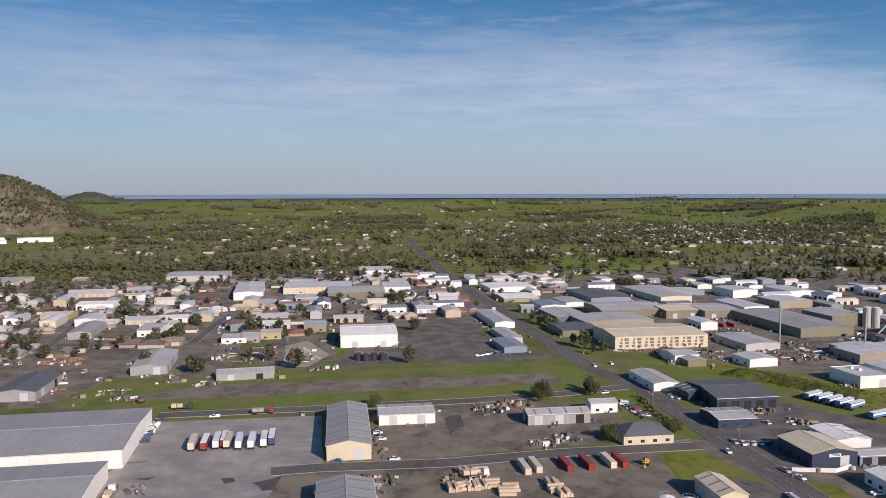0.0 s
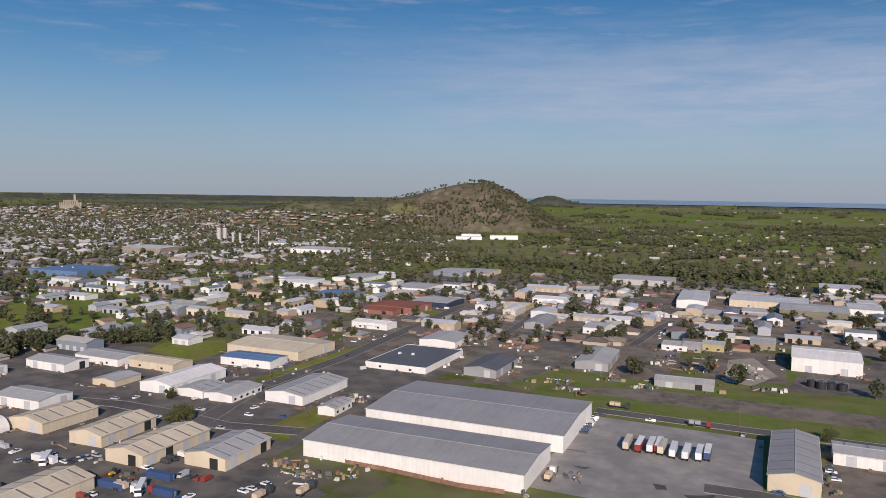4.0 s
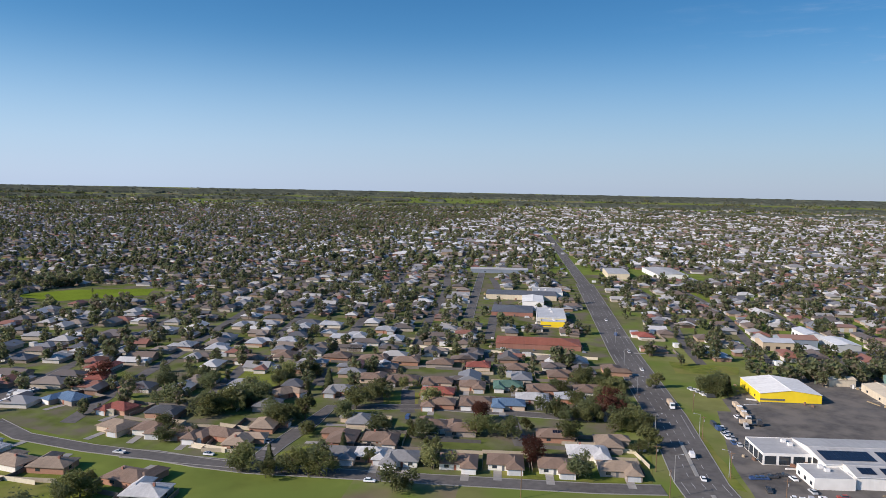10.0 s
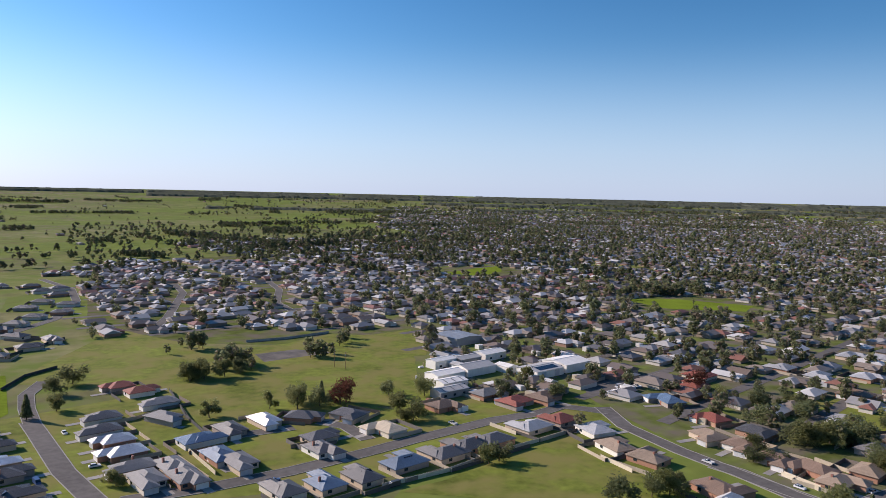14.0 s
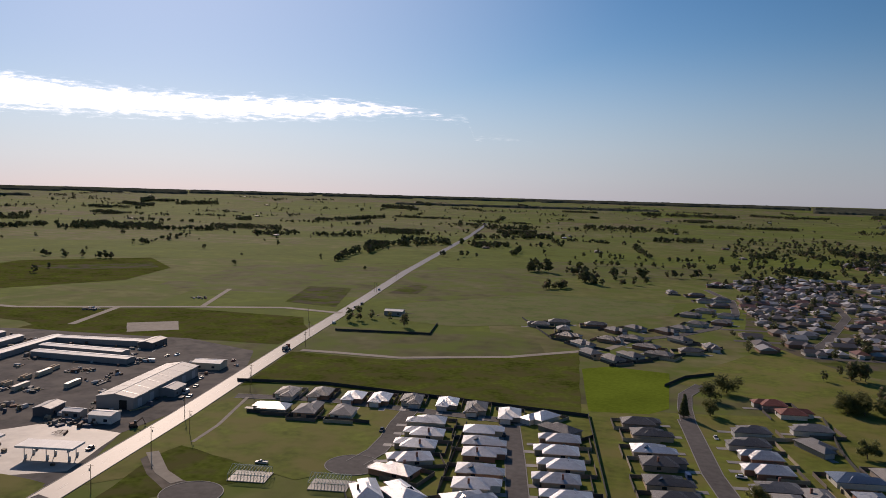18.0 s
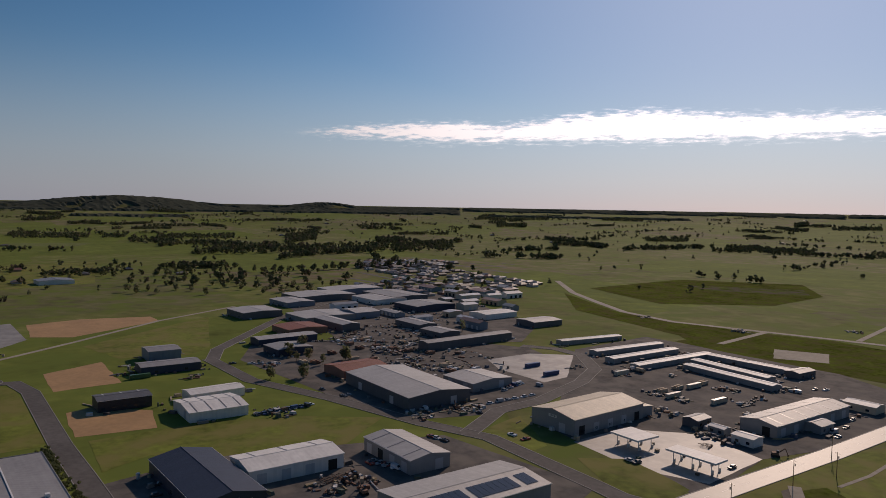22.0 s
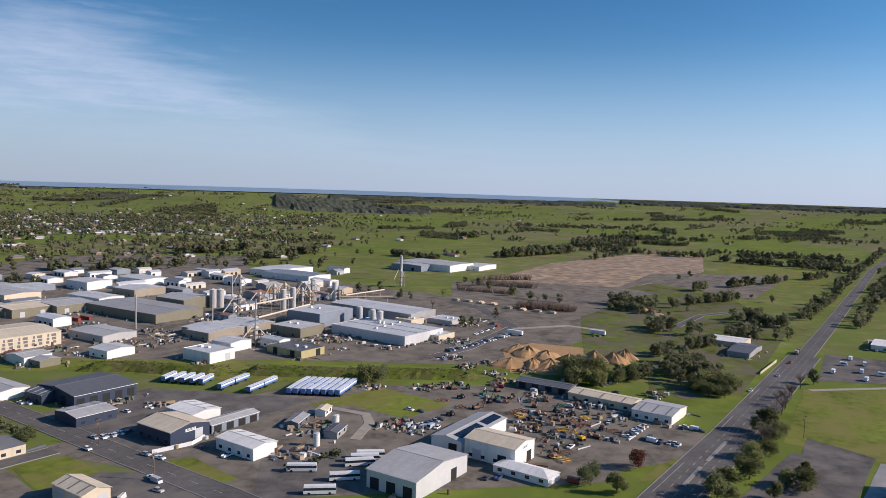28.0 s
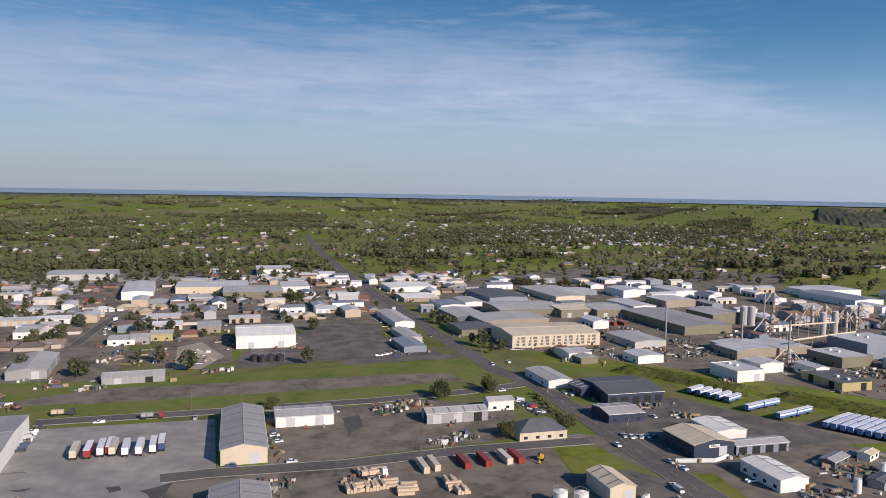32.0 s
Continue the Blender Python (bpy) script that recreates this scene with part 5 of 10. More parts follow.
patch("gravel", (259, 946), (541, 723), (573, 513), (639, 423), (517, 305), (370, 291), (268, 396), (123, 523))
patch("dirt", (689, 583), (981, 682), (1299, 700), (1386, 613), (1080, 475), (724, 431), (631, 512))
patch("sand", (404, 318), (443, 322), (471, 259), (452, 245), (386, 257), (359, 276))
patch("grass", (930, 421), (1244, 506), (1322, 428), (1238, 341), (1018, 307))
patch("yard", (307, -4), (316, -27), (285, -42), (281, -11))
patch("sand", (421, 3), (429, -12), (410, -38), (377, -37), (377, -2))
patch("sand", (521, 15), (546, -19), (480, -27), (471, 9))
patch("sand", (728, 33), (747, -9), (743, -68), (714, -72), (652, -2), (663, 28))
patch("yard", (579, 161), (604, 90), (536, 79), (490, 139))
patch("concrete", (672, 156), (714, 107), (741, 46), (652, 30), (608, 52), (634, 140))
patch("grass", (460, 138), (523, 76), (506, 48), (488, 29), (368, 9), (361, 52), (350, 112))
patch("grass", (609, -8), (726, -117), (567, -93), (549, -74), (553, -30))
patch("grass", (368, -7), (378, -65), (369, -107), (351, -143), (318, -112), (320, -60), (337, -30), (323, -11))
patch("yard", (339, 105), (353, 81), (265, 62), (253, 100))
patch("yard", (283, -87), (304, -108), (312, -159), (230, -183), (214, -161), (262, -82))
patch("yard", (518, -105), (582, -128), (550, -262), (481, -317), (394, -305), (347, -234), (334, -197), (340, -161), (401, -133), (451, -121))
patch("concrete", (455, -265), (462, -305), (445, -333), (394, -305), (382, -264), (425, -257))
patch("yard", (803, -206), (887, -302), (809, -415), (568, -383), (504, -325), (569, -193))
patch("yard", (462, -347), (486, -438), (340, -468), (260, -444), (224, -369), (222, -315), (225, -272), (202, -213), (224, -215), (264, -212), (300, -212))
patch("concrete", (279, -210), (286, -244), (264, -274), (225, -272), (213, -228), (238, -212))
patch("grass", (260, -198), (249, -218), (211, -216), (206, -200), (222, -187))
patch("grass", (310, -174), (326, -210), (279, -195), (276, -184), (302, -176))
patch("grass", (204, -211), (219, -299), (211, -348), (185, -308), (183, -263), (184, -235))
patch("meadow", (193, -252), (185, -308), (150, -360), (119, -339), (129, -291), (138, -251), (183, -202))
patch("gravel", (196, -248), (196, -256), (179, -241), (162, -234), (165, -223), (183, -236))
patch("meadow", (236, -452), (159, -455), (51, -526), (36, -394), (113, -382), (196, -387), (220, -361))
patch("lawn", (44, -479), (27, -493), (-10, -488), (-9, -405), (1, -390), (31, -384))
patch("grass", (-9, -467), (-87, -609), (-132, -514), (-169, -493), (-292, -517), (-207, -357), (-151, -362), (-81, -356), (-84, -412))
patch("grass", (-100, -497), (-182, -505), (-225, -526), (-289, -482), (-254, -429), (-225, -436), (-206, -368), (-245, -329), (-242, -293), (-174, -285), (-177, -334), (-96, -354), (-74, -379))
patch("yard", (-153, -481), (-182, -484), (-203, -464), (-151, -457))
patch("yard", (-302, -327), (-321, -330), (-342, -318), (-326, -300), (-287, -295), (-286, -306))
patch("grass", (-129, -234), (-215, -245), (-221, -227), (-221, -184), (-204, -171))
patch("concrete", (-219, -283), (-240, -273), (-252, -259), (-233, -255), (-222, -269))
patch("grass", (-245, -282), (-265, -284), (-262, -259), (-256, -264))
patch("grass", (-395, -239), (-418, -213), (-364, -184), (-355, -202), (-365, -220))
patch("grass", (-378, -128), (-382, -108), (-349, -101), (-352, -119))
patch("grass", (-275, -138), (-292, -128), (-274, -111), (-264, -131))
patch("grass", (-289, -53), (-290, -10), (-319, 11), (-287, 11), (-275, -48))
patch("grass", (-393, 21), (-386, 29), (-289, 45), (-293, 39))
patch("grass", (-505, 26), (-503, 69), (-480, 66), (-472, 29))
patch("field", (-741, 313), (-759, 440), (-620, 361), (-631, 304))
patch("grass", (-726, 308), (-720, 409), (-571, 327), (-597, 294), (-674, 297))
patch("grass", (-448, 312), (-467, 346), (-435, 371), (-406, 346), (-393, 309))
patch("gravel", (-484, 430), (-509, 515), (-446, 516), (-410, 445))
patch("lawn", (-510, -849), (-680, -934), (-629, -855), (-491, -765))
patch("lawn", (-585, -574), (-640, -552), (-678, -482), (-636, -461), (-575, -510))
patch("grass", (-414, 581), (-376, 588), (-375, 532))
patch("puddle", (-87, 279), (-81, 281), (-79, 276), (-84, 274))
patch("puddle", (-73, 276), (-66, 281), (-58, 284), (-52, 279), (-54, 271), (-66, 268))
patch("puddle", (-119, 279), (-113, 283), (-113, 279))
patch("puddle", (1, 358), (8, 363), (10, 345), (4, 332))
patch("meadow", (462, -447), (461, -550), (292, -571), (261, -530), (256, -469), (336, -461), (410, -449))
patch("meadow", (176, -281), (175, -300), (138, -315), (127, -296), (133, -272), (157, -255))
patch("garden", (693, 445), (869, 450), (809, 321), (675, 217), (520, 180), (419, 159), (385, 176), (389, 199), (455, 236), (438, 274))
patch("gravel", (651, 501), (738, 438), (982, 509), (1160, 375), (827, 307), (880, 456), (658, 423))
patch("concrete", (355, 74), (354, 63), (297, 53), (300, 68))
patch("yard", (366, 107), (360, 77), (296, 69), (262, 66), (262, 96), (301, 92))
patch("yard", (324, -62), (318, -110), (312, -158), (228, -182), (214, -160), (240, -100), (262, -60), (266, -22), (312, -16))
patch("gravel", (0, 439), (62, 446), (72, 424), (0, 413))
patch("yard", (-32, 578), (0, 644), (32, 602), (28, 562), (0, 536))
patch("yard", (88, 277), (114, 280), (134, 262), (136, 225), (110, 200), (60, 205), (60, 262))
patch("gravel", (402, 330), (440, 400), (530, 482), (662, 603), (720, 590), (800, 450), (784, 400), (578, 366), (476, 315))
patch("sand", (411, 660), (422, 617), (465, 612), (487, 700))
patch("gravel", (-62, 291), (0, 297), (62, 306), (92, 262), (122, 236), (100, 190), (-70, 205), (-64, 250))
patch("yard", (-266, 38), (-264, 162), (-236, 214), (-180, 200), (-200, 60), (-240, 36))
patch("meadow", (805, -626), (857, -834), (739, -962), (627, -856), (589, -721), (649, -604))
patch("garden", (795, -780), (690, -900), (640, -850), (727, -768))
patch("meadow", (771, -560), (611, -512), (478, -540), (408, -576), (291, -579), (262, -521), (310, -470), (450, -455), (480, -470), (640, -480))
patch("dirt_pale", (404, -496), (373, -519), (350, -488), (379, -465))
patch("garden", (348, -653), (380, -770), (330, -775), (290, -643))
patch("garden", (281, -756), (280, -836), (259, -840), (249, -763))
patch("meadow", (224, -444), (132, -456), (47, -474), (34, -380), (152, -376), (218, -378))
patch("field", (236, -700), (111, -832), (-20, -818), (-12, -740), (47, -660), (160, -590), (240, -610))
patch("grass", (120, -352), (112, -270), (128, -250), (190, -268), (204, -330), (165, -344))
patch("field", (1900, 150), (2450, 60), (2300, -120), (1880, -20))
patch("grass", (985, 130), (1330, 205), (1420, -40), (1060, -30))
patch("grass", (1500, 330), (1830, 380), (1840, 180), (1520, 150))
road(20, (-900, -54), (-888, -52), (-517, -2), (-382, 19), (-293, 29), (-267, 35), (255, 119), (349, 133), (483, 156), (560, 169))
road(14, (-2289, -272), (-900, -54))
road(11.5, (560, 169), (700, 194), (1348, 314), (1900, 400), (2707, 531))
road(12, (152, 112), (143, 180), (137, 232), (129, 285), (111, 414), (94, 453), (66, 609), (11, 941), (-52, 1444), (-92, 1903))
road(11, (199, -187), (207, -239), (217, -306), (249, -483), (276, -647), (333, -966), (474, -1884), (578, -2517), wet=True)
road(9, (-141, 361), (-64, 373), (16, 387), (65, 400), (102, 414))
road(9, (-68, 287), (-50, 291), (0, 296), (51, 308), (110, 316))
road(10, (-448, 131), (-432, 181), (-414, 202), (-376, 214), (-346, 225), (-312, 230), (-275, 232), (-239, 247))
road(10, (-288, 231), (-313, 287), (-326, 377), (-352, 480), (-387, 625))
road(9, (-256, -197), (-258, -186), (-256, -162), (-256, -140), (-261, -109), (-266, -75), (-276, -10), (-282, 15))
road(8, (-259, -142), (-283, -143), (-316, -142), (-341, -143), (-357, -99), (-362, -14))
road(8, (-621, -134), (-974, -193))
road(8, (-274, -281), (-261, -252), (-257, -215), (-257, -173), (-259, -145), (-269, -137))
road(8, (-271, -273), (-256, -292), (-238, -288), (-210, -289), (-160, -282), (-140, -278), (-99, -272), (-71, -271), (-40, -273), (-33, -271), (-25, -312), (-19, -370), (-17, -387))
road(7, (-144, -292), (-143, -313), (-135, -326))
road(7, (-121, -323), (-93, -324))
road(7, (-18, -384), (-17, -410), (-18, -437), (-28, -464))
road(7, (211, -343), (165, -354), (124, -353), (85, -353), (55, -352))
road(8, (117, -351), (115, -329), (112, -309), (111, -290), (114, -274))
turning_circle(114, -272, 11)
turning_circle(157, -226, 11)
track(5, (197, -257), (180, -240), (168, -233))
road(8, (64, -346), (53, -299), (45, -262))
road(7, (-58, -966), (-79, -867), (-75, -776), (-49, -677), (-18, -628), (16, -594))
road(7, (-184, -873), (-177, -796), (-132, -651), (-115, -609))
road(7, (-289, -860), (-276, -784), (-242, -695), (-237, -629))
track(6, (16, -594), (32, -550), (94, -495), (162, -463), (208, -461), (232, -459))
track(8, (271, -613), (329, -619), (408, -586), (478, -551), (540, -521), (611, -520), (690, -545), (771, -573), (900, -640))
track(6, (437, -473), (464, -560))
track(5, (401, -595), (444, -708))
road(9, (529, -86), (456, -99), (397, -131), (333, -158), (300, -177), (256, -182), (230, -185), (217, -186), (204, -192), (201, -206))
road(9, (310, -171), (338, -204), (346, -236), (374, -286), (400, -317), (442, -338), (470, -334), (490, -316))
road(9, (523, -87), (561, -97), (613, -129), (691, -177), (782, -250))
road(9, (503, 49), (502, 30), (474, 20), (366, 4), (322, -4), (281, -11))
turning_circle(507, 46, 10)
track(4, (461, 135), (539, 79), (588, 33), (628, -2), (714, -72), (785, -153))
road(9, (354, 337), (391, 340), (484, 371), (539, 454), (547, 499))
track(7, (477, 366), (525, 346), (531, 314))
road(7, (596, 284), (674, 297), (722, 285), (742, 239))
track(5, (215, 290), (231, 289), (237, 270), (229, 258), (209, 245))
road(8, (66, 650), (42, 704), (14, 728))
road(7, (-183, 538), (-190, 618), (-191, 667))
road(7, (-278, 511), (-300, 598), (-324, 667))
track(1.8, (204, -343), (192, -297), (189, -273))

# ---- sheds, halls and yards ----
shed("warehouse", -180.7, 311.3, 10.4, 96.1, 58.8, 7.5, 1.6, "white", "grey", "gable", "big")
shed("warehouse", -172.4, 252.1, 10.5, 95.8, 38.4, 7, 1.6, "white", "grey", "gable", "big")
shed("shed", -259.8, 132.1, -79.8, 41.4, 20.1, 5, 2, "cream", "cream", "gable", "lights")
shed("shed", -270.2, 194.2, -80.7, 38.4, 20, 5, 2, "cream", "cream", "gable", "lights")
shed("shed", -304.3, 195.2, -78, 32.3, 18.1, 5, 2, "cream", "cream", "gable", "lights")
shed("shed", -342.8, 189.5, -80.5, 30.3, 21.9, 5, 2, "cream", "cream", "gable", "lights")
shed("shed", -240.6, 206, -79.1, 29.8, 20.1, 5, 2, "cream", "zinc", "gable", "lights")
shed("shed", -285, 107.7, -79.9, 34.1, 11, 4, 1.2, "white", "white", "gable", "doors")
shed("shed", -383.4, 201, 11.5, 32.1, 20.2, 5, 1.5, "white", "zinc", "gable", "doors")
shed("arch", -351.7, 163.1, -78, 13.7, 12.2, 2.5, 5, "white", "white", "gable", "plain")
shed("shed", -373.3, 146, -82, 15.2, 15.9, 5, 1, "white", "white", "gable", "plain")
shed("dealer", -336.2, 107.7, -78, 70.1, 30.8, 5.5, 1.5, "white", "zinc", "gable", "solar")
shed("dealer", -315.9, 100.3, -79.2, 34.1, 17.4, 5, 1.2, "white", "zinc", "gable", "solar")
shed("showroom", -334.6, 67.2, 12, 20.5, 29, 5, 0, "white", "zinc", "flat", "glass")
shed("shed", -308.7, 75.5, 12, 15.8, 15.1, 4.5, 0, "white", "zinc", "flat", "plain")
shed("shop", -439.5, 81.7, 9.7, 33.8, 31.5, 5, 2, "yellow", "white", "gable", "plain")
shed("shed", -469, 158.5, 8.3, 38.3, 17.7, 5, 2, "teal", "teal", "gable", "lights")
shed("shed", -450.7, 139.6, 8, 29.8, 16.4, 4, 1.2, "cream", "cream", "gable", "plain")
shed("shed", -474.6, 120.4, -78, 15.3, 7.3, 4, 1, "cream", "cream", "gable", "plain")
shed("shed", -469.6, 214.4, 12, 27.3, 16.4, 5, 1.5, "white", "zinc", "gable", "lights")
shed("shed", -450, 251.4, 8.7, 33.5, 17.7, 5, 1.5, "white", "zinc", "gable", "lights")
shed("shed", -440.6, 280.4, 8, 38, 20.7, 4.5, 1.2, "white", "zinc", "gable", "plain")
shed("shed", -400, 289.1, 8.8, 36, 16.6, 4.5, 1.2, "cream", "cream", "gable", "plain")
shed("shed", -387.3, 250.8, -78.5, 19.7, 16.2, 3.5, 1, "cream", "zinc", "gable", "plain")
shed("shed", -354.1, 271.4, -79.8, 44.9, 21.8, 5, 2, "white", "white", "gable", "lights")
shed("shed", -360.4, 329.7, 12, 37.5, 19.1, 5, 1, "white", "blue", "gable", "plain")
shed("shed", -373.9, 367.2, 8, 59.1, 42.5, 6, 1.8, "cream", "cream", "gable", "lights")
shed("shed", -330, 264.4, -79.7, 19.4, 17.4, 4, 1, "white", "zinc", "gable", "plain")
shed("shed", -312, 270.6, -78, 26.2, 17.8, 4, 1, "white", "zinc", "gable", "plain")
shed("shed", -282.8, 297.2, -81.2, 43.5, 23.7, 5, 1.6, "white", "zinc", "gable", "lights")
shed("shed", -248.7, 281.2, -78, 17.8, 9.4, 4, 1, "white", "zinc", "gable", "plain")
shed("office", -281.6, 398.1, 9.8, 42.1, 60.8, 4, 0, "white", "darkgrey", "flat", "plain")
shed("office", -299.6, 463, -79.8, 36.5, 28.1, 4.5, 1.2, "white", "zinc", "gable", "plain")
shed("shed", -228.9, 405.9, -81.2, 39.7, 21.1, 5, 1.6, "grey", "darkgrey", "gable", "doors")
shed("shed", -182.3, 466.9, -78.3, 48, 21, 5, 1.5, "grey", "zinc", "gable", "doors")
shed("shed", -226.8, 578.4, 8, 16.8, 31.3, 5, 1.2, "white", "zinc", "gable", "plain")
shed("shed", -277, 575.6, -78.3, 46.5, 16.7, 5, 1.5, "grey", "grey", "gable", "plain")
shed("shed", -117.6, 438.5, 12, 32.8, 13.8, 4, 1.2, "grey", "zinc", "gable", "doors")
shed("shed", -130.1, 559.9, 8, 15.3, 16.9, 5, 1.2, "yellowish", "zinc", "gable", "plain")
shed("shed", -141.7, 547.2, 8, 12.7, 16.1, 5, 1, "grey", "zinc", "gable", "plain")
shed("shed", -153.5, 546.2, 8, 17.9, 18.9, 4, 1, "white", "zinc", "gable", "plain")
shed("shed", -102.8, 593.6, 9.8, 17.2, 26.6, 5, 1, "tan", "zinc", "gable", "plain")
shed("hall", -55.4, 544.2, 8, 40.3, 42.6, 9, 2, "white", "white", "gable", "doors")
shed("shed", -42.8, 328.5, -82, 58.8, 18.1, 6.5, 2, "cream", "grey", "gable", "lights")
shed("shed", -33.3, 248.2, -81.5, 30.4, 19.7, 6, 2, "cream", "grey", "gable", "lights")
shed("shed", -18.3, 355.3, 8, 26.7, 17.2, 5, 1, "white", "zinc", "gable", "doors")
shed("shed", 54.2, 352.3, 8, 30.4, 10.8, 5, 1.3, "grey", "zinc", "gable", "lights")
shed("shed", 79.4, 368.5, 8.8, 13.9, 7.7, 5, 1.2, "white", "zinc", "gable", "plain")
shed("hiphouse", 88.4, 325.4, 8, 22.8, 14.7, 4, 4, "cream", "darkgrey", "hip", "plain")
shed("shed", 98.5, 258, -81.4, 18.1, 10.2, 6, 1.5, "cream", "cream", "gable", "doors")
shed("shed", 151.5, 388.1, 8, 33, 34.6, 6, 2, "navy", "darkgrey", "gable", "open")
shed("shed", 133, 393, -78, 14.4, 12.1, 5, 1, "navy", "darkgrey", "gable", "plain")
shed("shed", 135.6, 349.2, 8.1, 19.2, 17.9, 4.5, 1, "navy", "zinc", "gable", "plain")
shed("shed", 120.2, 420.9, -79.3, 31.6, 15, 4.5, 1, "white", "zinc", "gable", "plain")
shed("shed", 154.2, 301.8, -80.4, 22.6, 19.9, 6, 2, "navy", "cream", "gable", "sign")
shed("shed", 172.7, 319, -82, 19.6, 15.5, 5, 1, "white", "white", "gable", "plain")
shed("shed", 179.6, 298.3, 8, 26.8, 8.3, 4, 0.8, "bluegrey", "zinc", "gable", "open")
shed("shed", 166.9, 264.3, -82, 22.9, 12.5, 5, 1, "white", "white", "gable", "plain")
shed("shed", 197.9, 194.5, -79.5, 22.2, 35.1, 7, 2.4, "whitegrey", "zinc", "gable", "open")
shed("shed", 207, 256, 30, 12, 6, 3, 0.6, "grey", "darkgrey", "gable", "plain")
shed("shed", 203, 279, 32, 14, 6, 3, 0.8, "darkgrey", "grey", "gable", "plain")
shed("shed", 222, 284, 32, 9, 5, 3, 0.6, "white", "cream", "gable", "plain")
shed("shed", 239.6, 188.6, -80.5, 23.6, 17, 8, 1.6, "white", "cream", "gable", "sign")
shed("shed", 247.2, 211.3, 11.7, 41.6, 14.5, 6, 1.4, "white", "zinc", "gable", "solar")
shed("shed", 231.3, 168.5, -82, 24.2, 9.4, 3, 1.5, "white", "white", "hip", "plain")
shed("shed", 343.5, 238.9, -78, 31.8, 11.5, 4, 0.8, "darkgrey", "darkgrey", "gable", "open")
shed("shed", 345.2, 202.1, -82, 35.7, 13.8, 4, 1, "cream", "cream", "gable", "plain")
shed("office", 345.1, 170.6, 98, 20, 22.9, 4.5, 1.2, "white", "zinc", "gable", "plain")
shed("factory", 379.8, 410.4, 8, 46.6, 70, 7, 0, "whitegrey", "whitegrey", "flat", "flat")
shed("factory", 436.9, 479.3, 98, 90, 34.7, 8, 1, "grey", "whitegrey", "gable", "plain")
shed("factory", 373.8, 484.6, -78, 34.2, 41.4, 11, 0, "bluegrey", "whitegrey", "flat", "plain")
shed("factory", 332, 457.3, -78, 29.2, 26.8, 7, 0, "olive", "whitegrey", "flat", "plain")
shed("factory", 279.3, 484.1, -78, 23.1, 33.5, 6, 1, "tan", "whitegrey", "gable", "plain")
shed("factory", 164.8, 670.5, 8, 61.9, 47.9, 7, 1.2, "olive", "zinc", "gable", "plain")
shed("factory", 205.1, 659.9, 12, 33.2, 35.9, 7, 1.2, "olive", "cream", "gable", "doors")
shed("factory", 237.8, 661.5, 12, 34.5, 41.7, 7, 1.2, "olive", "zinc", "gable", "doors")
shed("factory", 150.3, 540.6, 8, 68.4, 45.5, 9, 1.4, "checked", "cream", "gable", "plain")
shed("factory", 281.7, 603, -78.5, 90, 45.7, 7, 1, "olive", "grey", "gable", "plain")
shed("factory", 138.3, 614.4, -78, 38.3, 59.2, 6, 1, "tan", "zinc", "gable", "plain")
shed("factory", 277.6, 690.5, -78, 46.9, 25.1, 6, 1, "white", "whitegrey", "gable", "plain")
shed("factory", 328.1, 712.7, -78, 33.6, 35.2, 7, 1, "tan", "whitegrey", "gable", "plain")
shed("factory", 225.2, 759.5, -78, 53.2, 33.5, 6, 1, "cream", "zinc", "gable", "plain")
shed("factory", 159, 767.3, -78, 67.7, 41.2, 5, 1, "bluegrey", "darkgrey", "gable", "plain")
shed("factory", 308.7, 783.3, -78, 34.3, 28.2, 8, 1, "white", "whitegrey", "gable", "plain")
shed("factory", 369.8, 795, -79.2, 46.2, 29.3, 6, 1, "white", "whitegrey", "gable", "plain")
shed("factory", 199.1, 470.8, -78, 18.2, 19.6, 5, 1, "white", "whitegrey", "gable", "plain")
shed("factory", 154.9, 483.1, 12, 17.2, 18.5, 5, 1, "white", "zinc", "gable", "plain")
shed("factory", 239.7, 423.4, -78, 24.1, 20.1, 7, 0, "white", "whitegrey", "flat", "lights")
shed("factory", 216.9, 528.2, -78, 38.6, 26.4, 5, 1, "zinc", "zinc", "gable", "plain")
shed("factory", 327.2, 618.5, -78, 36.3, 34.7, 9, 2, "olive", "zinc", "gable", "plain")
shed("factory", 761, 725.5, 98, 90, 58.1, 9, 1, "white", "zinc", "gable", "plain")
shed("factory", 749.3, 736.8, 12, 90, 48.5, 8, 1, "bluegrey", "zinc", "gable", "lights")
shed("factory", 807.7, 687, -78, 32.6, 52.5, 6, 1, "white", "whitegrey", "gable", "plain")
shed("factory", 546.9, 788.7, -78, 41.5, 70, 7, 1, "white", "whitegrey", "gable", "plain")
shed("shed", 288.7, -45.2, 10.2, 56.7, 25, 6, 2.5, "navy", "navy", "gable", "sign")
shed("shed", 297.6, -79.4, -81, 40.7, 21.2, 6, 1.6, "white", "white", "gable", "doors")
shed("shed", 290.2, -129.3, 9.1, 37.6, 19.7, 6, 1.6, "grey", "zinc", "gable", "doors")
shed("shed", 236.6, -129.8, -80.6, 57.7, 29.6, 6, 1.6, "grey", "zinc", "gable", "solar")
shed("shed", 395.2, -64.9, -81.5, 29.8, 28.6, 5, 1.6, "white", "white", "gable", "lights")
shed("shed", 426.3, -71.7, -78, 30.5, 13.7, 4.5, 1, "white", "white", "gable", "plain")
shed("shed", 394.4, -175, 8, 72, 40.3, 7, 2, "darkgrey", "zinc", "gable", "lights")
shed("shed", 394.3, -223, 11.8, 28.1, 31.1, 5, 1.4, "grey", "zinc", "gable", "lights")
shed("shed", 452.7, -165.7, -78, 33.2, 24.5, 5, 1.5, "brick", "rust", "gable", "plain")
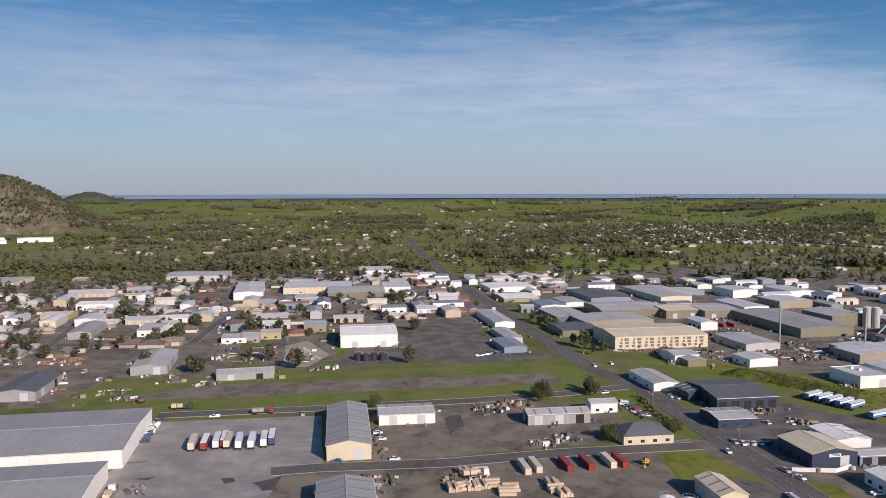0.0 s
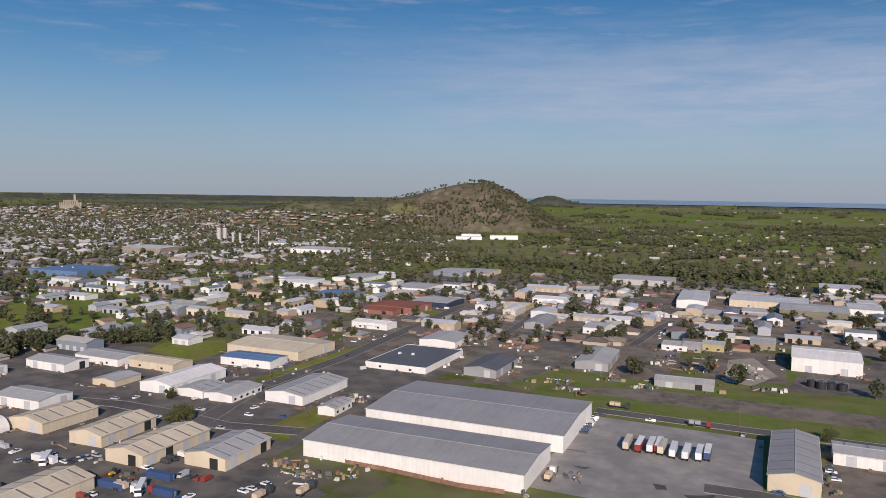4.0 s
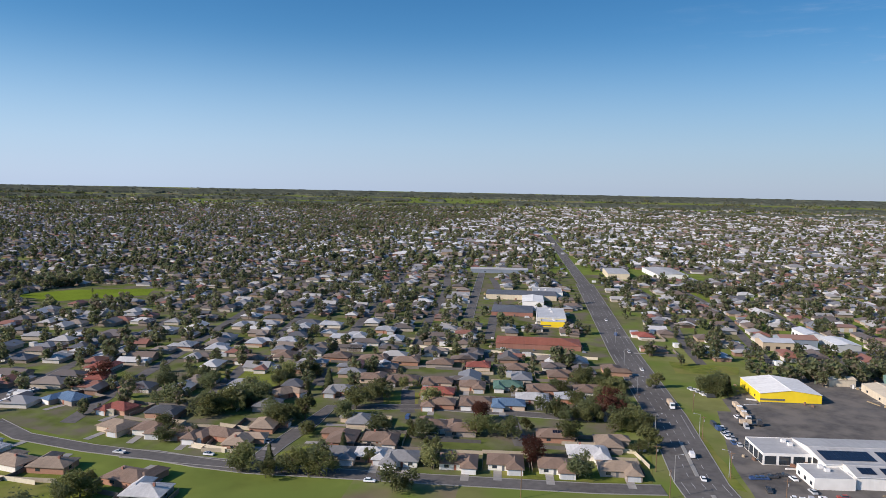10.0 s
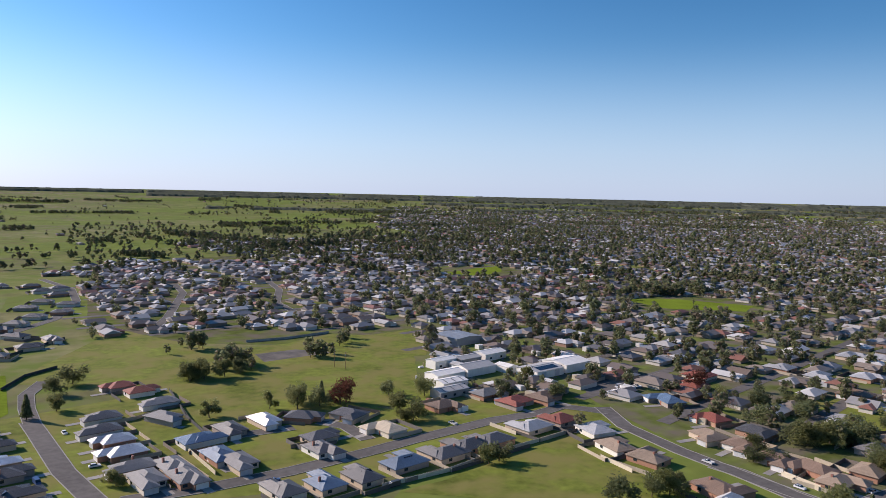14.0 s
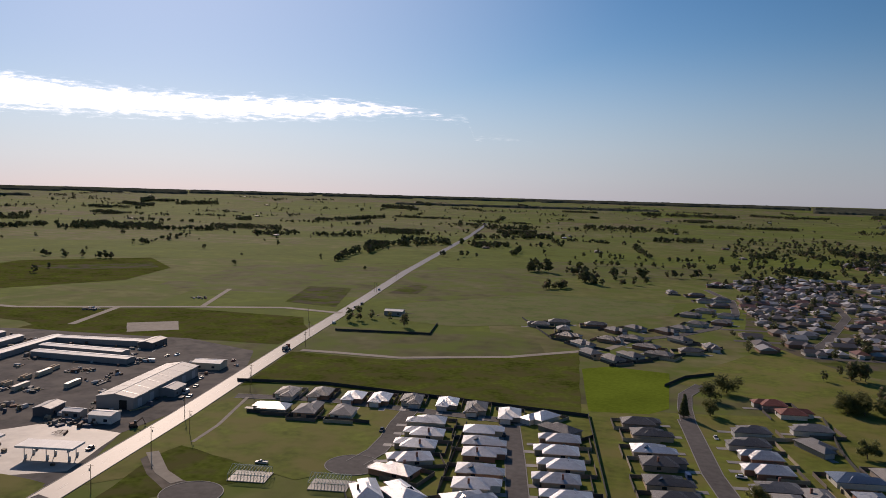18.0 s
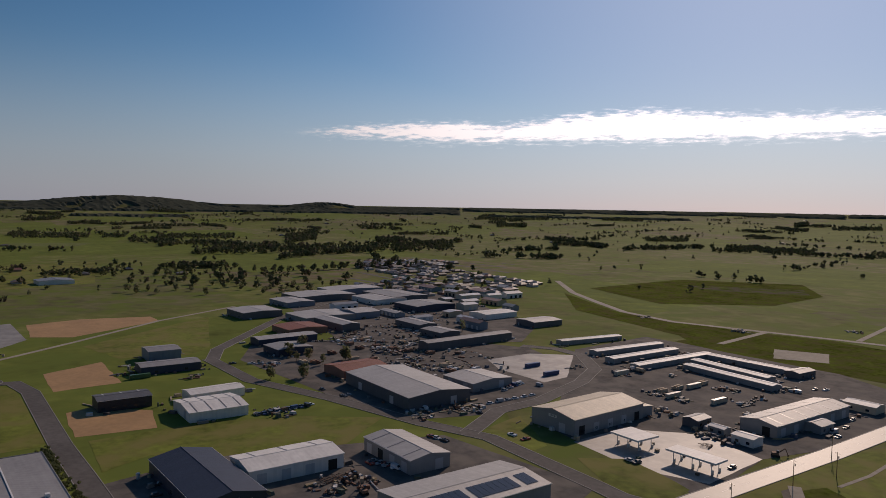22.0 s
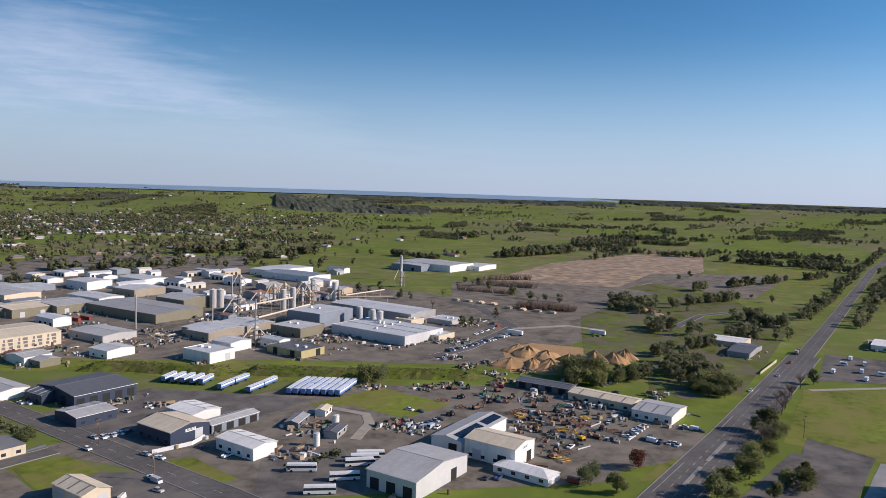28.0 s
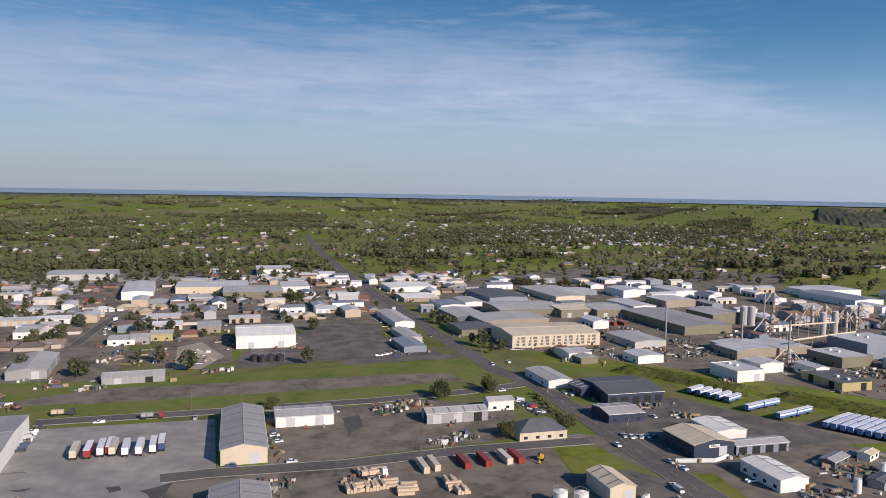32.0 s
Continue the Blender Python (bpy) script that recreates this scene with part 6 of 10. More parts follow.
shed("shed", 512.2, -279.4, -78, 86.1, 11.7, 6, 1, "darkgrey", "grey", "gable", "plain")
shed("shed", 573.6, -150.2, -78, 49.6, 15.5, 5, 1, "navy", "zinc", "gable", "plain")
shed("shed", 716.8, -158.6, 12, 38, 39.2, 6, 1, "darkgrey", "zinc", "gable", "plain")
shed("shed", 780.7, -212.7, 12, 42.4, 31.9, 5, 1, "bluegrey", "zinc", "gable", "plain")
shed("shed", 819, -253.8, 12, 46, 69.6, 6, 1, "darkgrey", "zinc", "gable", "plain")
shed("shed", 625.1, -210.2, 12, 49.6, 16.8, 6, 1.2, "darkgrey", "zinc", "gable", "plain")
shed("shed", 678.2, -251.2, -78, 26.9, 30.1, 6, 1.5, "bluegrey", "zinc", "gable", "plain")
shed("shed", 704.5, -333.4, 12, 40.3, 49.6, 6, 1.4, "navy", "grey", "gable", "plain")
shed("shed", 601.1, -275.9, 10.7, 37.6, 18.8, 5, 1, "darkgrey", "grey", "gable", "plain")
shed("shed", 554.1, -276.8, 12, 27.6, 20, 5, 1, "darkgrey", "grey", "gable", "plain")
shed("shed", 572.2, -387.8, -81.4, 34.1, 24.6, 5, 1, "darkgrey", "zinc", "gable", "plain")
shed("shed", 629.4, -372.3, -78, 40.6, 24.4, 5, 1, "white", "white", "gable", "plain")
shed("shed", 532.6, -142.4, 12, 24.5, 27.3, 5, 1, "navy", "grey", "gable", "plain")
shed("shed", 258, -335.8, -80.8, 70.5, 19.2, 6, 1.6, "grey", "zinc", "gable", "lights")
shed("shed", 259.3, -392, 9.6, 17.4, 10.8, 4, 1, "cream", "white", "gable", "plain")
shed("shed", 244.2, -334.2, -82, 12.2, 9.5, 4, 1, "grey", "zinc", "gable", "plain")
shed("shed", 275.9, -284.4, -78.2, 12.1, 8.5, 4, 1, "darkgrey", "zinc", "gable", "plain")
shed("shed", 260.6, -283.8, 8, 9.1, 5.4, 3.5, 0.6, "grey", "white", "gable", "plain")
shed("shed", 243.4, -283.4, 8.9, 11.3, 7.8, 4, 0.6, "white", "white", "gable", "plain")
shed("shed", 304.5, -238, -78, 53.3, 28.4, 8, 2.5, "grey", "cream", "gable", "sign")
shed("shed", 301.3, -265.7, 12, 8.7, 19, 5, 1, "grey", "cream", "gable", "plain")
shed("store", 484.0, -377.5, -88.1, 61.0, 8, 3.5, 0.5, "grey", "white", "gable", "bare")
shed("store", 442.5, -381.5, -84.4, 71.3, 8, 3.5, 0.5, "grey", "white", "gable", "bare")
shed("store", 418.5, -375.5, -81.2, 71.8, 8, 3.5, 0.5, "grey", "white", "gable", "bare")
shed("store", 395.0, -382.0, -81.5, 80.9, 8, 3.5, 0.5, "grey", "white", "gable", "bare")
shed("store", 366.0, -424.5, -169.6, 61.0, 8, 3.5, 0.5, "grey", "white", "gable", "bare")
shed("store", 356.0, -396.5, -177.2, 62.1, 8, 3.5, 0.5, "grey", "white", "gable", "bare")
shed("store", 343.0, -380.5, -175.8, 68.2, 8, 3.5, 0.5, "grey", "white", "gable", "bare")
shed("shed", 330.2, -431.3, 98, 19.6, 10.1, 4, 1, "darkgrey", "zinc", "gable", "plain")
shed("canopy", 262.8, -232.2, 8, 16.5, 14.3, 5, 0, "white", "white", "flat", "canopy")
shed("canopy", 229.9, -237.3, 12, 24, 9.1, 5, 0, "white", "white", "flat", "canopy")
shed("warehouse", 280.2, 26.1, -79.6, 51.5, 109.2, 7, 0, "grey", "grey", "flat", "flat")
shed("shed", 424.5, -24.4, -82, 26.6, 15, 6, 0.8, "black", "darkgrey", "gable", "plain")
shed("shed", 504.8, -56.5, 98, 36.8, 16.7, 5, 1, "navy", "grey", "gable", "plain")
shed("shed", 544.9, -56.5, -82, 21.4, 20.1, 7, 1, "bluegrey", "grey", "gable", "plain")
shed("depot", 603.2, 83.7, -79.4, 68.1, 36.3, 4, 0.8, "white", "zinc", "gable", "plain")
shed("depot", 643.2, 127, -82, 35.9, 30.8, 4, 0.8, "white", "white", "gable", "plain")
shed("house", 562.9, 224.8, -82, 26.8, 23.9, 3.5, 1, "cream", "white", "gable", "plain")
shed("house", 537.4, 202.6, 98, 15.1, 38.3, 3.5, 1.4, "grey", "darkgrey", "gable", "plain")
shed("shed", 1070.6, 17.1, 12, 31.7, 40.9, 5, 1.5, "white", "bluegrey", "gable", "plain")
shed("school", -299, -459.2, -81.8, 25.6, 24.3, 5, 1, "grey", "bluegrey", "gable", "plain")
shed("school", -256, -374.5, 8.7, 23, 15, 4.5, 1.8, "white", "zinc", "gable", "lights")
shed("school", -232, -369.5, 8.7, 21, 12, 4, 1.2, "white", "white", "gable", "plain")
shed("school", -288, -403, 11.1, 20, 12, 4.5, 1.4, "white", "white", "gable", "plain")
shed("school", -266, -398, 11.1, 18, 10, 4, 1, "grey", "zinc", "gable", "plain")
shed("school", -246, -396.5, 11.1, 18, 9, 5, 1, "white", "white", "gable", "plain")
shed("school", -316, -358, 9.2, 23, 20, 5, 1.6, "white", "white", "gable", "lights")
shed("school", -290, -352, 9.2, 24, 17, 4.5, 1.2, "white", "zinc", "gable", "solar")
shed("school", -276, -368, 99, 12, 8, 4, 0.8, "white", "white", "gable", "plain")
shed("school", -252, -386, 98, 10, 7, 3.5, 0.6, "grey", "zinc", "gable", "plain")
shed("school", -224.7, -351.9, 8, 17.6, 10, 4, 1, "white", "white", "gable", "plain")
shed("school", -214.6, -336.6, 8, 19.7, 9, 4, 1, "grey", "zinc", "gable", "plain")
shed("farm", 224.7, -625.9, 8, 16.6, 11.8, 4, 1, "grey", "white", "gable", "plain")
shed("shed", 72.5, 836.1, -78, 45.6, 52.5, 5, 1, "white", "white", "gable", "plain")
shed("shed", 74.3, 758.9, 12, 36.6, 39, 4, 1, "tan", "white", "gable", "plain")
shed("shed", 43.7, 625.9, -79, 62.4, 16.3, 5, 1.2, "white", "zinc", "gable", "plain")
shed("shed", 47.7, 556.2, -78, 40.8, 12.1, 4, 0.8, "zinc", "zinc", "gable", "plain")
shed("office", 46.2, 519.4, -78, 32.2, 16.2, 4, 1, "bluegrey", "bluegrey", "gable", "plain")
shed("shed", 123.7, 726.5, -78, 36.3, 20.9, 4, 1, "white", "zinc", "gable", "plain")
shed("shed", 99.8, 707.1, -78, 34.5, 24.9, 4, 1, "white", "bluegrey", "gable", "plain")
shed("shed", 105, 645.8, -78, 49.5, 29.8, 5, 1, "darkgrey", "zinc", "gable", "plain")
shed("shed", 101.6, 578.8, 12, 30.7, 34.9, 5, 1, "olive", "darkgrey", "gable", "plain")
shed("factory", 225.3, 807.2, -78, 39.4, 47.4, 5, 1, "cream", "zinc", "gable", "plain")
shed("factory", 251.3, 794.5, -78, 28, 45.6, 5, 1, "bluegrey", "whitegrey", "gable", "plain")
shed("factory", 152.3, 487.3, -78, 21.6, 10.1, 4, 1, "cream", "rust", "gable", "plain")
shed("factory", 158.5, 468.6, -78, 11.6, 12.6, 4, 1, "olive", "zinc", "gable", "plain")
shed("factory", 284.6, 499.1, -78, 25, 33.7, 5, 1, "tan", "whitegrey", "gable", "plain")
shed("factory", 314, 497.7, -81.8, 31.9, 27.2, 5, 1, "tan", "whitegrey", "gable", "plain")
shed("factory", 291.2, 403.2, 98, 32.1, 20.9, 5, 0, "yellowish", "darkgrey", "flat", "open")
shed("factory", 291.8, 427.4, -82, 18.6, 9.9, 6, 1, "white", "whitegrey", "gable", "plain")
shed("factory", 266, 440.2, -78, 17.4, 18.3, 6, 1, "white", "whitegrey", "gable", "plain")
shed("factory", 402.4, 377.8, -82, 13.9, 20.6, 4, 0, "cream", "whitegrey", "flat", "plain")
shed("factory", 426.2, 434.1, 98, 17, 17.1, 5, 0, "cream", "cream", "flat", "plain")
shed("factory", 455.8, 420.2, 98, 22.8, 22.4, 4, 0, "zinc", "whitegrey", "flat", "plain")
shed("factory", 528.4, 732.8, -79.9, 75.4, 37.3, 7, 1, "white", "bluegrey", "gable", "plain")
shed("factory", -207.7, 798.1, -78, 87, 28.7, 8, 1, "white", "whitegrey", "gable", "plain")
shed("factory", -139.2, 829.2, 8, 73.3, 54, 7, 1, "cream", "whitegrey", "gable", "plain")
shed("factory", -92.5, 787.9, 8, 58.7, 53.4, 7, 1, "olive", "zinc", "gable", "plain")
shed("factory", -53.9, 836, 8, 30, 48.3, 6, 1, "white", "whitegrey", "gable", "plain")
shed("factory", -90.8, 1003.4, 8, 44.5, 56, 7, 1, "white", "whitegrey", "gable", "plain")
shed("factory", -308.9, 941.1, 8.8, 73.4, 55, 7, 1, "zinc", "zinc", "gable", "plain")
shed("shed", -325.4, 699.8, 8, 33, 23.9, 6, 1, "white", "white", "gable", "plain")
shed("shed", -336.2, 648.9, 8, 22.8, 25.4, 4, 1, "yellowish", "cream", "gable", "plain")
shed("hall", -420.1, 567.8, 8, 45.9, 39.3, 6, 1, "brick", "rust", "gable", "plain")
shed("hall", -421.4, 539.5, 8, 37.6, 23.6, 5, 1, "brick", "rust", "gable", "plain")
shed("office", -381.8, 479.4, 8, 33.4, 16.2, 5, 1, "white", "white", "gable", "plain")
shed("shed", -616.3, 643.4, 8, 49.1, 33.1, 6, 1, "white", "white", "gable", "plain")
shed("shed", -611.8, 734.1, 98, 59.1, 38.6, 5, 1, "white", "zinc", "gable", "plain")
shed("factory", -947.1, 1028.7, 12, 84.4, 70, 8, 1, "white", "whitegrey", "gable", "plain")
shed("shed", -412, 619.7, 8, 39.1, 40.7, 5, 1, "navy", "zinc", "gable", "plain")
shed("shed", -494.5, 701.5, 8, 41.4, 50.6, 5, 1, "white", "zinc", "gable", "plain")
shed("shed", -549, 870.1, 8, 43, 56.9, 6, 1, "bluegrey", "zinc", "gable", "plain")
shed("shed", -526.2, 892.1, 8.7, 43.3, 63.9, 5, 1, "cream", "zinc", "gable", "plain")
shed("shed", -528.8, 605.3, 8, 39.8, 37.5, 4, 1, "bluegrey", "blue", "gable", "plain")
shed("hiphouse", -526.1, -62.5, 98, 58.8, 26.9, 3.5, 2.5, "brick", "rust", "hip", "plain")
shed("shop", -640, -66, 8, 52, 24, 6, 0, "whitegrey", "whitegrey", "flat", "plain")
shed("shop", -606, -60, 8, 14, 20, 5, 0, "yellow", "whitegrey", "flat", "plain")
shed("school", -760.1, -109, 98, 70.7, 33.9, 5, 1, "cream", "darkgrey", "gable", "plain")
shed("school", -722, -92.1, 8, 44.8, 20, 5, 1, "white", "white", "gable", "plain")
shed("shop", -791.7, -86.1, 98, 31, 42.7, 5, 0, "white", "zinc", "flat", "plain")
shed("hiphouse", -663.9, -102.7, 98, 36.1, 40.7, 3.5, 2.5, "brick", "darkgrey", "hip", "plain")
shed("shed", -1002.4, -20, 98, 27, 70, 7, 1, "cream", "zinc", "gable", "plain")
shed("shed", -1039, 42.3, 12, 90, 38.5, 6, 1, "white", "zinc", "gable", "plain")
shed("shed", -985, -172, -78, 76, 24, 5, 1, "bluegrey", "zinc", "gable", "plain")
shed("factory", -932.9, 548, 12, 80.5, 70, 8, 0, "blue", "blue", "flat", "plain")
shed("factory", -1161.9, 829.8, 12, 90, 70, 10, 1.5, "tan", "whitegrey", "gable", "plain")
shed("factory", -965, 1585, 31, 64, 26, 7, 1, "white", "white", "gable", "plain")
shed("factory", -905, 1655, 31, 70, 34, 9, 1, "white", "white", "gable", "plain")
shed("factory", -1010, 1670, 31, 50, 30, 8, 0, "white", "whitegrey", "flat", "plain")
shed("factory", -1114.2, 1117.9, 8, 90, 70, 7, 1, "white", "whitegrey", "gable", "plain")
shed("factory", -636.9, 660.7, 8, 40.5, 34.8, 6, 1, "white", "whitegrey", "gable", "plain")
shed("shed", 675.9, -212.8, 12, 40.6, 55, 5, 1, "grey", "zinc", "gable", "plain")
shed("shed", 614.4, -174, 12, 31.4, 35.6, 5, 1.2, "brick", "rust", "gable", "plain")
shed("shed", 773.7, -309.4, 12, 49.5, 40.6, 5, 1, "white", "zinc", "gable", "plain")
shed("shed", 794.3, -336.9, 12, 67.7, 44.5, 6, 1, "darkgrey", "grey", "gable", "plain")
shed("shed", 862.9, -307.2, 12, 38.1, 70, 6, 1, "bluegrey", "zinc", "gable", "plain")

# ---- bungalows ----
house(186, -354, "dark")
house(169, -359, "dark")
house(85, -363, "dark")
house(39, -342, "dark")
house(120, -365, "dark")
house(150, -359, "zinc")
house(136, -361, "zinc")
house(101, -366, "zinc")
house(67, -358, "zinc")
house(51, -359, "zinc")
house(179, -326, "zinc")
house(162, -328, "grey")
house(144, -331, "grey")
house(100, -333, "zinc")
house(96, -315, "zinc")
house(95, -299, "zinc")
house(92, -283, "zinc")
house(93, -268, "zinc")
house(97, -244, "zinc")
house(84, -247, "zinc")
house(75, -327, "zinc")
house(71, -312, "zinc")
house(68, -298, "zinc")
house(65, -279, "zinc")
house(63, -264, "zinc")
house(62, -250, "zinc")
house(37, -328, "zinc")
house(36, -312, "zinc")
house(32, -296, "zinc")
house(32, -280, "zinc")
house(26, -264, "zinc")
house(6, -367, "dark")
house(1, -351, "dark")
house(-4, -313, "dark")
house(-6, -292, "dark")
house(-9, -276, "dark")
house(-10, -264, "dark")
house(-47, -373, "dark")
house(-44, -353, "dark")
house(0, -328, "zinc")
house(-47, -336, "zinc")
house(-48, -319, "zinc")
house(-48, -300, "grey")
house(-50, -286, "grey")
house(-75, -386, "grey")
house(-71, -361, "grey")
house(-63, -281, "grey")
house(-85, -288, "grey")
house(-62, -427, "red")
house(-69, -412, "red")
house(-80, -299, "blue")
house(-77, -321, "blue")
house(-93, -329, "dark")
house(-128, -332, "dark")
house(-124, -300, "dark")
house(-119, -286, "dark")
house(-150, -325, "dark")
house(-111, -335, "zinc")
house(-156, -297, "cream")
house(-49, -845, "dark")
house(-45, -769, "dark")
house(-8, -635, "dark")
house(17, -639, "dark")
house(32, -621, "dark")
house(14, -524, "dark")
house(-5, -536, "dark")
house(26, -508, "dark")
house(-24, -557, "dark")
for x, y in ((81, -640), (50, -640), (34, -578), (16, -590), (-20, -655), (-34, -684), (-30, -735), (-62, -815), (-42, -890), (-17, -905), (-40, -580), (-64, -745), (-55, -700), (42, -522), (4, -560), (-66, -862), (-20, -600), (66, -580)):
    house(x, y, "dark" if (x + y) % 3 else "grey")
house(72, -608, "dark")
house(52, -554, "dark")
house(93, -622, "dark")
house(-91, -251, "dark")
house(-190, -261, "dark")
house(-177, -260, "dark")
house(-163, -256, "dark")
house(-121, -250, "dark")
house(-142, -255, "blue")
house(-106, -250, "blue")
house(-61, -295, "grey")
house(-232, -229, "tan")
house(-234, -212, "tan")
house(-281, -219, "tan")
house(-279, -158, "tan")
house(-302, -158, "tan")
house(-283, -203, "brown")
house(-281, -185, "brown")
house(-232, -176, "brown")
house(-285, -171, "brown")
house(-300, -102, "brown")
house(-324, -85, "brown")
house(-323, -72, "brown")
house(-296, -118, "brown")
house(-222, -162, "white")
house(-281, -100, "white")
house(-278, -113, "grey")
house(-281, -87, "grey")
house(-321, -119, "grey")
house(-349, -284, "red")
house(-370, -299, "red")
house(-311, -270, "blue")
house(-284, -64, "brown")
house(-289, -46, "brown")
house(-291, -26, "brown")
house(-444, -89, "red")
house(-327, -30, "brown")
house(-360, -92, "brown")
house(-367, -74, "brown")
house(-310, -15, "white")
house(-369, -58, "blue")
house(-396, -142, "brown")
house(-398, -123, "brown")
house(-400, -103, "brown")
house(-399, -83, "brown")
house(-403, -45, "brown")
house(-408, -22, "brown")
house(-405, -64, "green")
house(-441, -178, "brown")
house(-441, -156, "brown")
house(-443, -135, "brown")
house(-445, -111, "brown")
house(-446, -67, "brown")
house(-437, -40, "brown")
house(-432, -212, "brown")
house(-417, -228, "brown")
house(-516, -290, "zinc")
house(-529, -275, "zinc")
house(-527, -242, "zinc")
house(-497, -200, "zinc")
house(-506, -189, "zinc")
house(-505, -162, "zinc")
house(-537, -180, "zinc")
house(-542, -227, "zinc")
house(-475, -230, "zinc")
house(-463, -249, "zinc")
house(-439, -265, "zinc")
house(-438, -288, "zinc")
house(-324, -7, "tan")
house(-295, -2, "tan")
house(-580, 12, "red")
house(-375, -14, "brown")
house(-529, 19, "brown")
house(-461, -9, "brown")
house(-350, 585, "white")
house(-329, 713, "white")
house(-339, 650, "white")
house(-210, 685, "white")
house(-451, 726, "white")
house(-386, 655, "white")
house(-323, 571, "zinc")
house(-293, 716, "zinc")
house(-265, 693, "zinc")
house(-374, 867, "zinc")
house(-451, 923, "zinc")
house(-279, 788, "zinc")
house(-192, 698, "cream")
house(-172, 676, "cream")
house(-163, 699, "cream")
house(-62, 701, "cream")
house(-29, 647, "cream")
house(-332, 834, "cream")
house(-314, 581, "cream")
house(-382, 479, "white")
house(-327, 546, "white")
house(-337, 637, "white")
house(-318, 689, "white")
house(-269, 640, "white")
house(-261, 676, "white")
house(-210, 663, "white")
house(-232, 732, "red")
house(-426, 582, "red")
house(-424, 640, "bluegrey")
house(-567, 892, "bluegrey")
house(-293, 788, "cream")
house(-386, 697, "cream")

def hospital(x, y, z, rot):
    """A large pale block of several storeys with wings and a tall tower, on the ridge above the town."""
    ob = thing("hospital", x, y, rot, "large cream hospital block with a tower on the ridge", "hospital", z=z)
    for u, v, l, w, h in ((0, 0, 46, 16, 22), (-27, 4, 16, 20, 16), (27, 4, 16, 20, 15)):
        g = Geo()
        g.box(u - l / 2, u + l / 2, v - w / 2, v + w / 2, -6, h)
        g.box(u - l / 2 - 0.4, u + l / 2 + 0.4, v - w / 2 - 0.4, v + w / 2 + 0.4, h, h + 0.8)
        body = part("block", g, "wall_tan", ob)
        for i in range(int(l / 6)):
            for k in range(int(h / 4)):
                xx = u - l / 2 + 3 + 6 * i
                g = Geo()
                g.box(xx - 1.3, xx + 1.3, v - w / 2 - 0.12, v - w / 2 - 0.02, 2 + 4 * k, 4 + 4 * k)
                part("window", g, "glass", body)
    g = Geo()
    g.box(10, 17, -6, 1, 22, 41)
    g.tube(13.5, -2.5, 41, 46, 4.6, 0.4, n=8)
    part("tower", g, "wall_tan", ob)


a = radians(59.8)
hospital(-2950 * math.sin(a), 2950 * math.cos(a), 48, 59.8)

# ---- trees ----
tree(-151, 446)
tree(-129, 491)
tree(-113, 480)
tree(-187, 463)
tree(-327, 666)
tree(-278, 650)
tree(-263, 631)
tree(-311, 560)
tree(-290, 482)
tree(-365, 639)
tree(-445, 756)
tree(-22, 473)
tree(-35, 376)
tree(-92, 460)
tree(53, 388)
tree(79, 398)
tree(75, 327)
tree(106, 335)
tree(93, 529)
tree(101, 497)
tree(111, 508)
tree(90, 595)
tree(76, 631)
tree(80, 613)
tree(85, 604)
tree(-550, 241)
tree(-543, 251)
tree(-529, 257)
tree(-529, 270)
tree(-519, 277)
tree(-519, 287)
tree(-546, 221)
tree(-558, 217)
tree(-530, 194)
tree(-524, 180)
tree(-523, 168)
tree(-523, 157)
tree(-543, 333)
tree(-553, 350)
tree(-561, 371)
tree(-570, 393)
tree(-458, 368)
tree(-499, 413)
tree(-639, 342)
tree(-588, 337)
tree(-333, 246)
tree(-295, 229)
tree(-296, 223)
tree(-291, 527)
tree(-290, 486)
tree(-282, 484)
tree(-283, 502)
tree(-283, 464)
tree(-401, 724)
tree(-430, 694)
tree(-407, 678)
tree(-309, 637)
tree(-149, 450)
tree(-157, 457)
tree(-273, 641)
tree(-404, -227)
tree(-372, -186)
tree(-380, -185)
tree(-398, -182)
tree(-415, -187)
tree(-330, -180)
tree(-322, -184)
tree(-353, -195)
tree(-366, -232)
tree(-354, -218)
tree(-356, -234)
tree(-375, -125)
tree(-360, -128)
tree(-372, -157)
tree(-529, -146)
tree(-507, -124)
tree(-516, -110)
tree(-524, -104)
tree(-508, -117)
tree(-311, -90)
tree(-330, -132)
tree(-343, -130)
tree(-300, -137)
tree(-307, -151)
tree(-253, -144)
tree(-257, -125)
tree(-257, -112)
tree(-257, -133)
tree(-253, -80)
tree(-277, -73)
tree(-321, -64)
tree(-335, -44)
tree(-323, -51)
tree(-326, -23)
tree(-381, -26)
tree(-375, -18)
tree(-409, -39)
tree(-402, -34)
tree(-320, -147)
tree(-286, -114)
tree(-313, -108)
tree(-363, -97)
tree(-296, -37)
tree(-285, -17)
tree(-343, -66)
tree(-321, -223)
tree(-286, -198)
tree(-312, -195)
tree(-426, 46)
tree(-467, 110)
tree(-512, 107)
tree(-513, 125)
tree(-507, 137)
tree(-523, 93)
tree(-524, 101)
tree(-516, 84)
tree(-526, 156)
tree(-524, 167)
tree(-514, 175)
tree(-508, 186)
tree(-514, 203)
tree(-521, 217)
tree(-527, 234)
tree(-520, 246)
tree(-523, 264)
tree(-525, 280)
tree(-527, 298)
tree(-522, 77)
tree(-376, -3)
tree(-357, -1)
tree(-352, 5)
tree(-329, 10)
tree(-319, 6)
tree(-364, 3)
tree(-432, 16)
tree(-494, 33)
tree(-520, 53)
tree(-516, 14)
tree(-413, -7)
tree(-369, -6)
tree(-438, -12)
tree(-554, 70)
tree(-568, 60)
tree(-519, 45)
tree(-119, -512)
tree(-125, -516)
tree(-123, -445)
tree(-131, -447)
tree(-140, -453)
